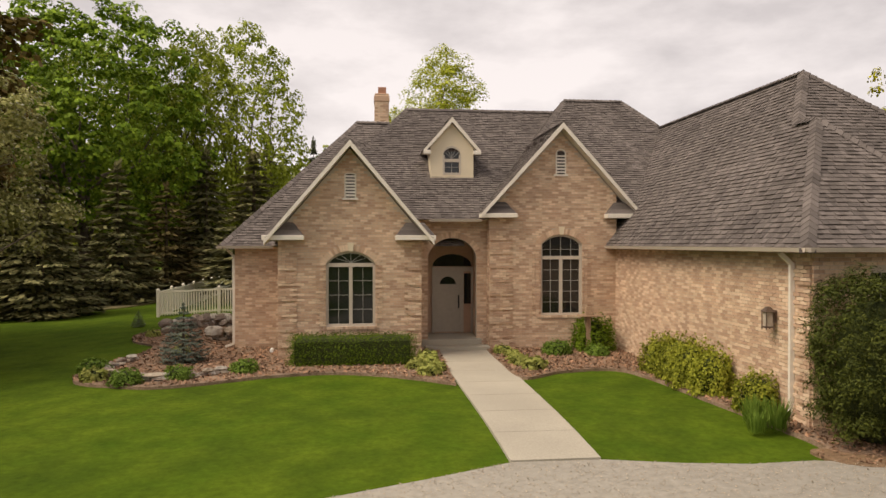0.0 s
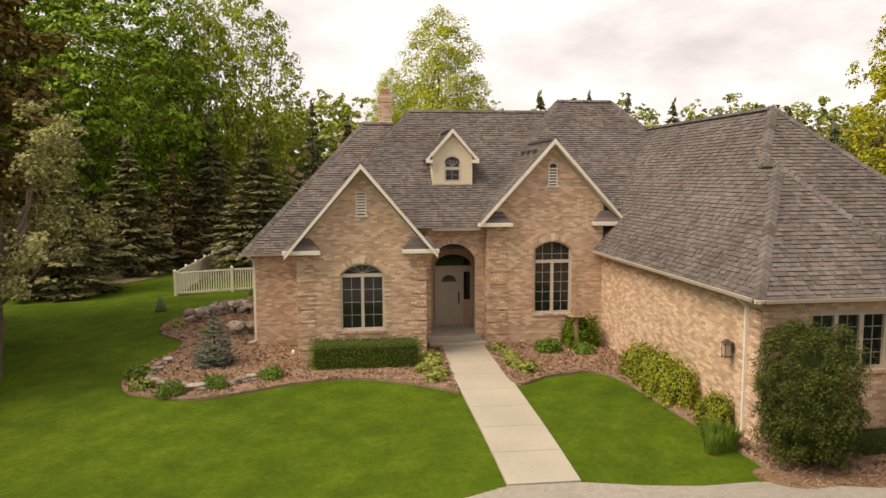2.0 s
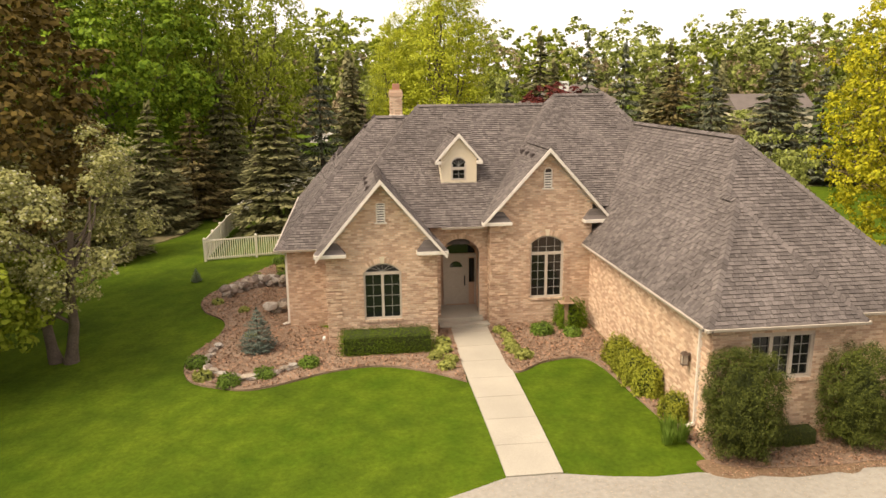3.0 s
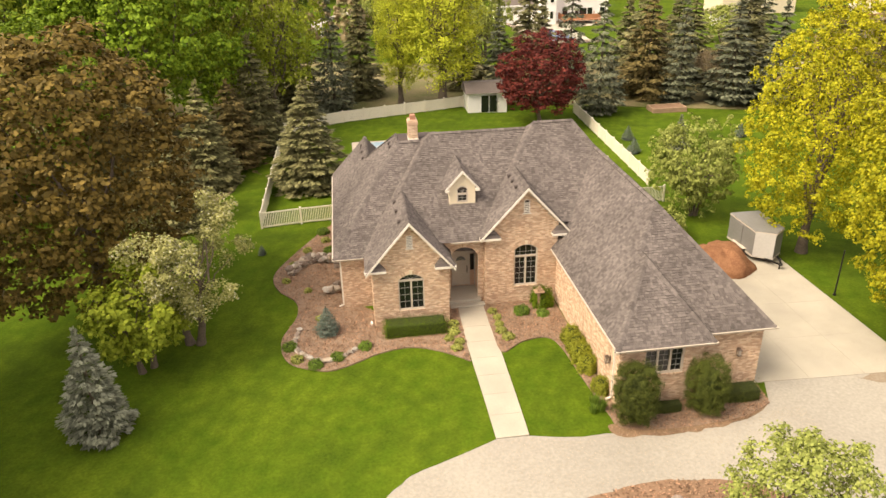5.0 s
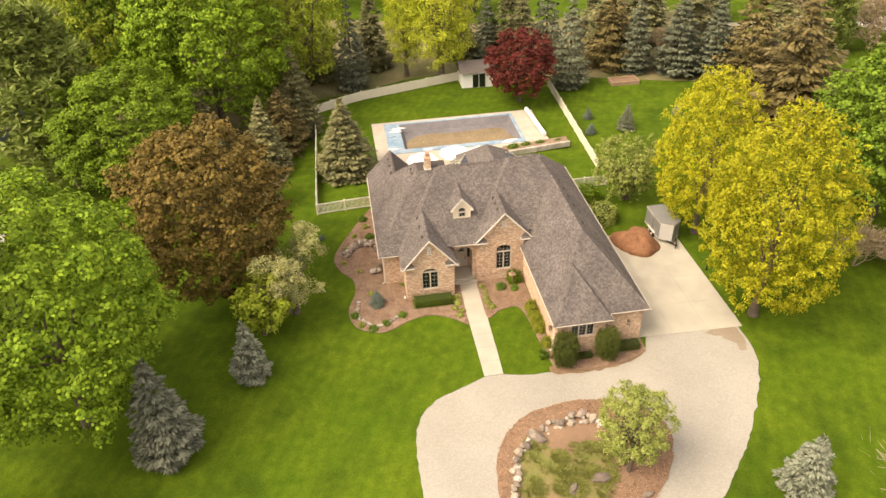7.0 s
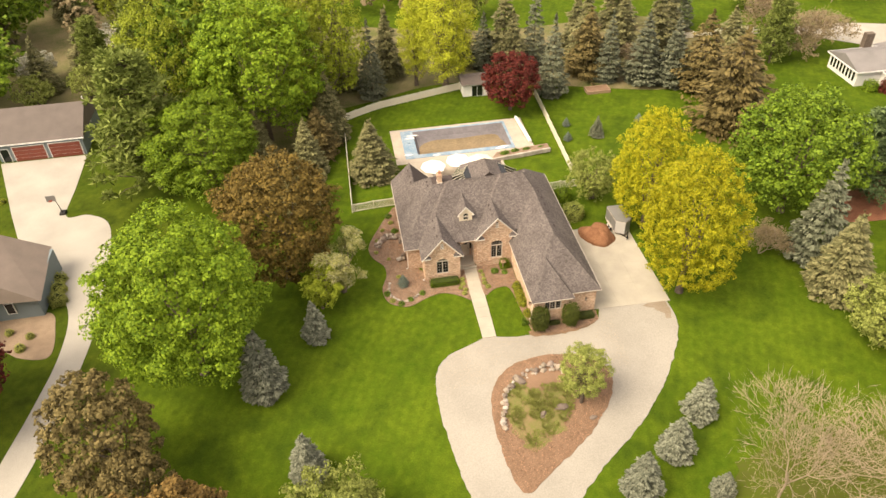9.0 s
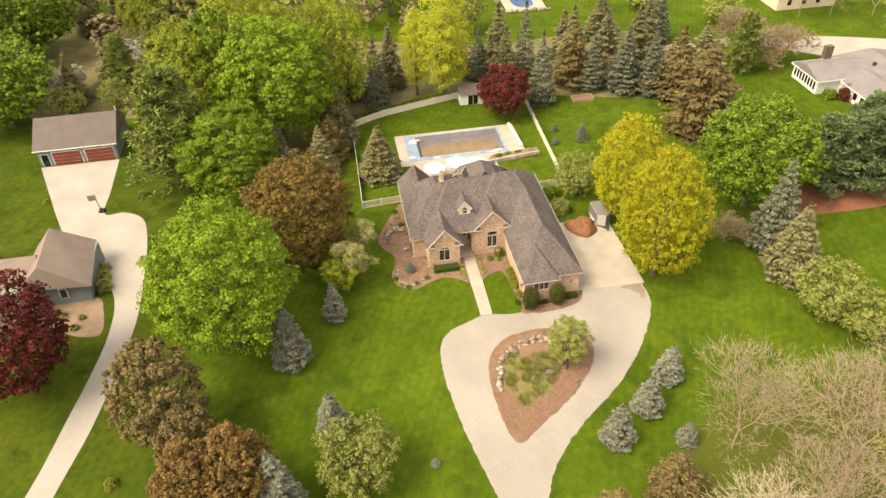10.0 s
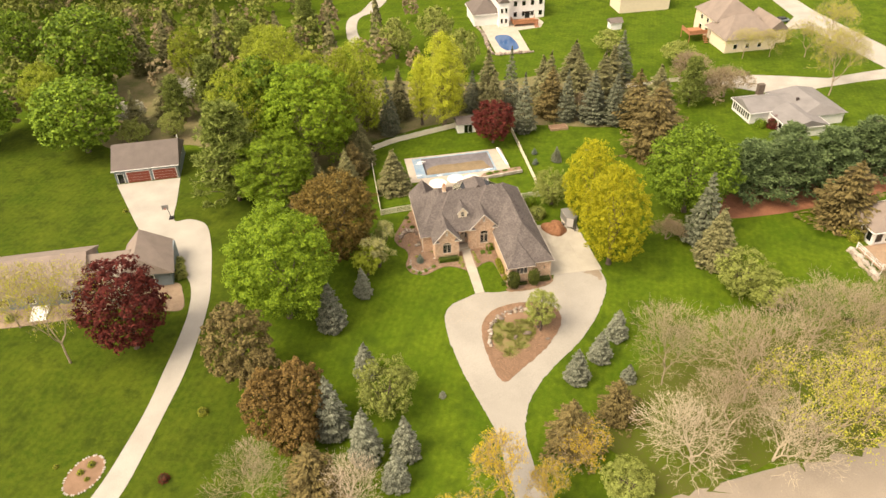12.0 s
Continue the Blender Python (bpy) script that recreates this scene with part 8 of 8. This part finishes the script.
part("wall", Form().box(90.4, 103.0, 104.0, 116.0, -1.2, 5.0), M_STUCCO, th)
part("roof", hip_roof(90.4, 103.0, 104.0, 116.0, 4.95, 9.6, 4.4, "y"), M_BROWNROOF, th, "steep brown shingle roof")
part("wall", Form().box(89.2, 103.6, 95.4, 104.0, -1.2, 3.0), M_STUCCO, th)
part("roof", hip_roof(89.2, 103.6, 95.4, 107.0, 2.95, 7.4, 5.2, "x"), M_BROWNROOF, th, "steep brown shingle roof")
part("wall", Form().box(103.6, 109.0, 99.0, 110.0, -1.2, 2.8), M_STUCCO, th)
part("roof", gable_roof(Form(), 103.4, 109.0, 99.0, 110.0, 2.75, 5.6, "y"), M_BROWNROOF, th, "brown garage roof")
for z in (0.2, 3.0):
    for y in (105.6, 108.6, 112.0):
        hung(th, 90.3, 90.4, y - 0.6, y + 0.6, z, z + 1.4)
for x in (92.0, 95.5, 99.0):
    hung(th, x - 0.6, x + 0.6, 95.3, 95.4, 0.2, 1.6)
deck((86.0, 107.2), 5.2, 5.0, 1.6)
car = thing("parked_car", (116.5, 113.5, -0.75), "dark blue car parked on a pale drive", "car")
part("body", Form().box(114.3, 118.7, 112.6, 114.4, -0.45, 0.15, 0.12), M_BLUEGREY, car)
part("cabin", Form().prism([(115.0, 112.75, 0.15), (118.1, 112.75, 0.15), (118.1, 114.25, 0.15), (115.0, 114.25, 0.15)], [(115.6, 112.9, 0.7), (117.6, 112.9, 0.7), (117.6, 114.1, 0.7), (115.6, 114.1, 0.7)]), M_GLASS, car)
for x in (115.2, 117.8):
    for y in (112.6, 114.2):
        part("wheel", Form().tube((x, y, -0.45), (x, y + 0.2, -0.45), 0.32, 0.32, 12), M_TYRE, car)
sh2 = thing("far_shed", (68.0, 120.5, -0.75), "small pale shed on a far lawn", "shed")
part("wall", Form().box(66.4, 69.6, 119.2, 122.0, -1.0, 1.4), M_WHITE, sh2)
part("roof", gable_roof(Form(), 66.4, 69.6, 119.2, 122.0, 1.35, 2.4), M_GREYROOF, sh2)
big_house("far_house", (82.0, 136.0), 16.0, 8.0, 4.0, 3.0, M_STUCCO, M_GREYROOF, "pale far house above a lawn")
ct = thing("cottage", (80.0, 14.0, -0.75), "brown-roofed house with a white framed sunroom", "house")
part("wall", Form().box(72.0, 90.0, 10.4, 17.6, -1.6, 2.4), M_WHITE, ct)
part("roof", hip_roof(72.0, 90.0, 10.4, 17.6, 2.35, 5.4, 6.0, "x", 0.8), M_BROWNROOF, ct, "brown shingle roof")
fascia(ct, 71.2, 90.8, 9.6, 18.4, 2.36)
part("skylight", Form().prism([(74.6, 14.4, 3.7), (75.8, 14.4, 4.2), (75.8, 15.4, 4.2), (74.6, 15.4, 3.7)], [(74.55, 14.4, 3.85), (75.75, 14.4, 4.35), (75.75, 15.4, 4.35), (74.55, 15.4, 3.85)]), M_GLASS, ct, "dark roof skylight")
for k in range(5):
    hung(ct, 71.9, 72.0, 10.6 + k * 1.42, 11.8 + k * 1.42, -0.2, 1.9)
for k in range(6):
    hung(ct, 72.4 + k * 2.0, 73.8 + k * 2.0, 10.3, 10.4, -0.2, 1.8)
dk = thing("white_deck", (73.5, 7.0, -1.0), "white railed deck with tan floor beside a house", "deck")
for k in range(24):
    part("plank", Form().box(69.2 + k * 0.36, 69.54 + k * 0.36, 3.6, 10.3, -0.72, -0.62, 0.008), M_WOOD, dk)
for x, y in ((69.3, 3.7), (69.3, 5.9), (69.3, 8.1), (69.3, 10.2), (72.0, 10.2), (71.8, 3.7), (74.4, 3.7)):
    part("post", Form().box(x - 0.07, x + 0.07, y - 0.07, y + 0.07, -1.6, 0.5, 0.01), M_WHITE, dk)
for z in (-0.35, 0.05, 0.4):
    part("rail", Form().box(69.26, 69.34, 3.7, 10.2, z, z + 0.08), M_WHITE, dk)
    part("rail", Form().box(69.34, 77.0, 3.66, 3.74, z, z + 0.08), M_WHITE, dk)
ws = random.Random(12)
for k in range(26):
    r = 0.3 + 0.25 * ws.random()
    ob = solo("boulder", Form().blob((0, 0, r * 0.4), (r * 1.3, r, r * 0.8), k + 500, 0.4, 7, 4), M_PALEROCK if k % 2 else M_TANROCK, "pale stone in a bank below a deck", "boulder", "bank stones")
    ob.matrix_basis = on(67.6 + 0.9 * (k % 2) + ws.uniform(-0.2, 0.2), 2.6 + k * 0.3, 1, ws.random() * 6)
csh = mound("shrub", 83, 2.6, 2.6, 2.1, L_SPIREA, "rounded yellow-green shrub beside a sunroom", 1500, 0.17, 0.1, "sunroom shrubs")
spread(csh, [on(70.6, 12.6), on(70.2, 14.6, 0.9, 2.0)])
solo("bark_strip", sheet(smooth_line([(51, 24.0), (60, 22.6), (69, 23.0), (80, 24), (90, 27), (90, 35), (70, 35), (54, 32)]), 0.05, 2.0), material("red_bark", (0.26, 0.11, 0.06), 0.95, 0.25, 0.8, 12.0, 0.5), "red-brown bark under pines", "mulch bed", kind="structure")
M_LITTER = material("woodland_litter", (0.23, 0.175, 0.095), 0.95, 0.0, 0.25, 5.0, 0.5, col2=(0.085, 0.105, 0.022))
solo("woodland_floor", sheet(smooth_line([(-14, 63), (-4, 67.5), (8, 71), (24, 68), (46, 62), (60, 66), (54, 92), (20, 92), (-8, 100), (-40, 112), (-64, 126), (-82, 118), (-70, 84), (-62, 76), (-46, 74), (-36, 56), (-22, 40), (-13, 46)]), 0.05, 2.5), M_LITTER, "brown leaf litter and thin grass under trees", "woodland floor", kind="structure")
solo("garden_path", sheet(smooth_line([(1.7, 162), (-3, 152), (-7.5, 146), (-9, 136), (-8.5, 124), (-5.5, 124), (-5.8, 136), (-4, 146), (1, 151), (6, 161)]), 0.06, 2.0), M_LANE, "pale curving gravel drive among far trees", "lane", kind="structure")

# ---- far woods ----
def woods(seed, n, area, count, size, mat, name, label, low=9.0, high=17.0, keep=None):
    """Far trees past counting, as one mass of crowns of separate leaves."""
    rng = np.random.default_rng(seed)
    out = []
    x0, x1, y0, y1 = area
    while len(out) < n:
        x, y = rng.uniform(x0, x1), rng.uniform(y0, y1)
        if keep and not keep(x, y):
            continue
        h = rng.uniform(low, high)
        w = h * rng.uniform(0.5, 0.85)
        q, _ = crown_quads(rng, w, h, 0.8, count, size, 26, "dome")
        out.append(q + np.array([x, y, ground_z(x, y)]))
    tagged(new(name, quad_mesh(name, np.concatenate(out), mat)), label, "woodland", kind="stuff")


def cone_woods(seed, n, area, mat, name, label, keep=None):
    rng = np.random.default_rng(seed)
    out = []
    x0, x1, y0, y1 = area
    while len(out) < n:
        x, y = rng.uniform(x0, x1), rng.uniform(y0, y1)
        if keep and not keep(x, y):
            continue
        h, m = rng.uniform(8, 17), 420
        f = rng.random(m) ** 0.8
        th = rng.random(m) * 6.28
        r = h * 0.22 * (1 - f) * (0.75 + 0.35 * rng.random(m)) + 0.1
        p = np.stack([r * np.cos(th), r * np.sin(th), f * h + 0.2], 1)
        nrm = unit(np.stack([np.cos(th), np.sin(th), np.full(m, 0.5)], 1) + 0.5 * rng.normal(size=(m, 3)))
        out.append(leaf_quads(p, nrm, 0.95, rng) + np.array([x, y, ground_z(x, y)]))
    tagged(new(name, quad_mesh(name, np.concatenate(out), mat)), label, "woodland", kind="stuff")


clear = lambda x, y: not (18 < x < 140 and 90 < y < 165) and not (-12 < x < 10 and 118 < y < 170)
woods(81, 150, (-190, 190, 168, 230), 800, 1.05, L_PALE, "far_woods", "far pale green woodland", 18, 28, keep=clear)
woods(82, 80, (-190, 190, 168, 230), 800, 1.05, L_LIME, "far_woods", "far yellow-green spring woodland", 18, 29, keep=clear)
woods(93, 40, (-100, 170, 166, 230), 700, 0.7, L_TAN, "far_woods", "far tan budding woodland", 14, 23, keep=clear)
woods(83, 22, (-120, -20, 100, 165), 700, 0.85, L_OLIVE, "woods", "olive-green woodland beyond the gardens", 8, 15, keep=clear)
woods(84, 14, (-130, -24, 96, 165), 800, 0.75, L_OLIVE, "woods", "olive woodland beyond the gardens", 8, 16, keep=clear)
woods(85, 30, (-90, -28, 90, 165), 800, 0.6, L_PALE, "woods", "pale green small trees beyond the gardens", 5, 9, keep=clear)
woods(86, 30, (-100, 60, 92, 165), 500, 0.7, L_TAN, "thin_woods", "tan budding trees beyond the gardens", 5, 11, keep=clear)
cone_woods(87, 16, (-110, 60, 92, 165), N_DARK, "far_conifers", "dark far conifers", keep=clear)
cone_woods(88, 50, (-150, 170, 165, 260), N_DARK, "far_conifers", "dark far conifers on the skyline", keep=clear)
woods(90, 30, (-170, -96, -60, 96), 450, 1.2, L_MAPLE, "woods", "green woodland past the neighbour's lawn", 10, 18)
woods(91, 28, (94, 190, -70, 60), 380, 1.0, L_OLIVE, "woods", "yellow-green woodland to the east", 10, 17)
# Added trees behind the camera, never in view; they serve reflections only.
woods(92, 16, (-150, 150, -160, -130), 250, 1.1, L_LIME, "woods", "unseen woodland added for reflections beyond the road", 10, 17)
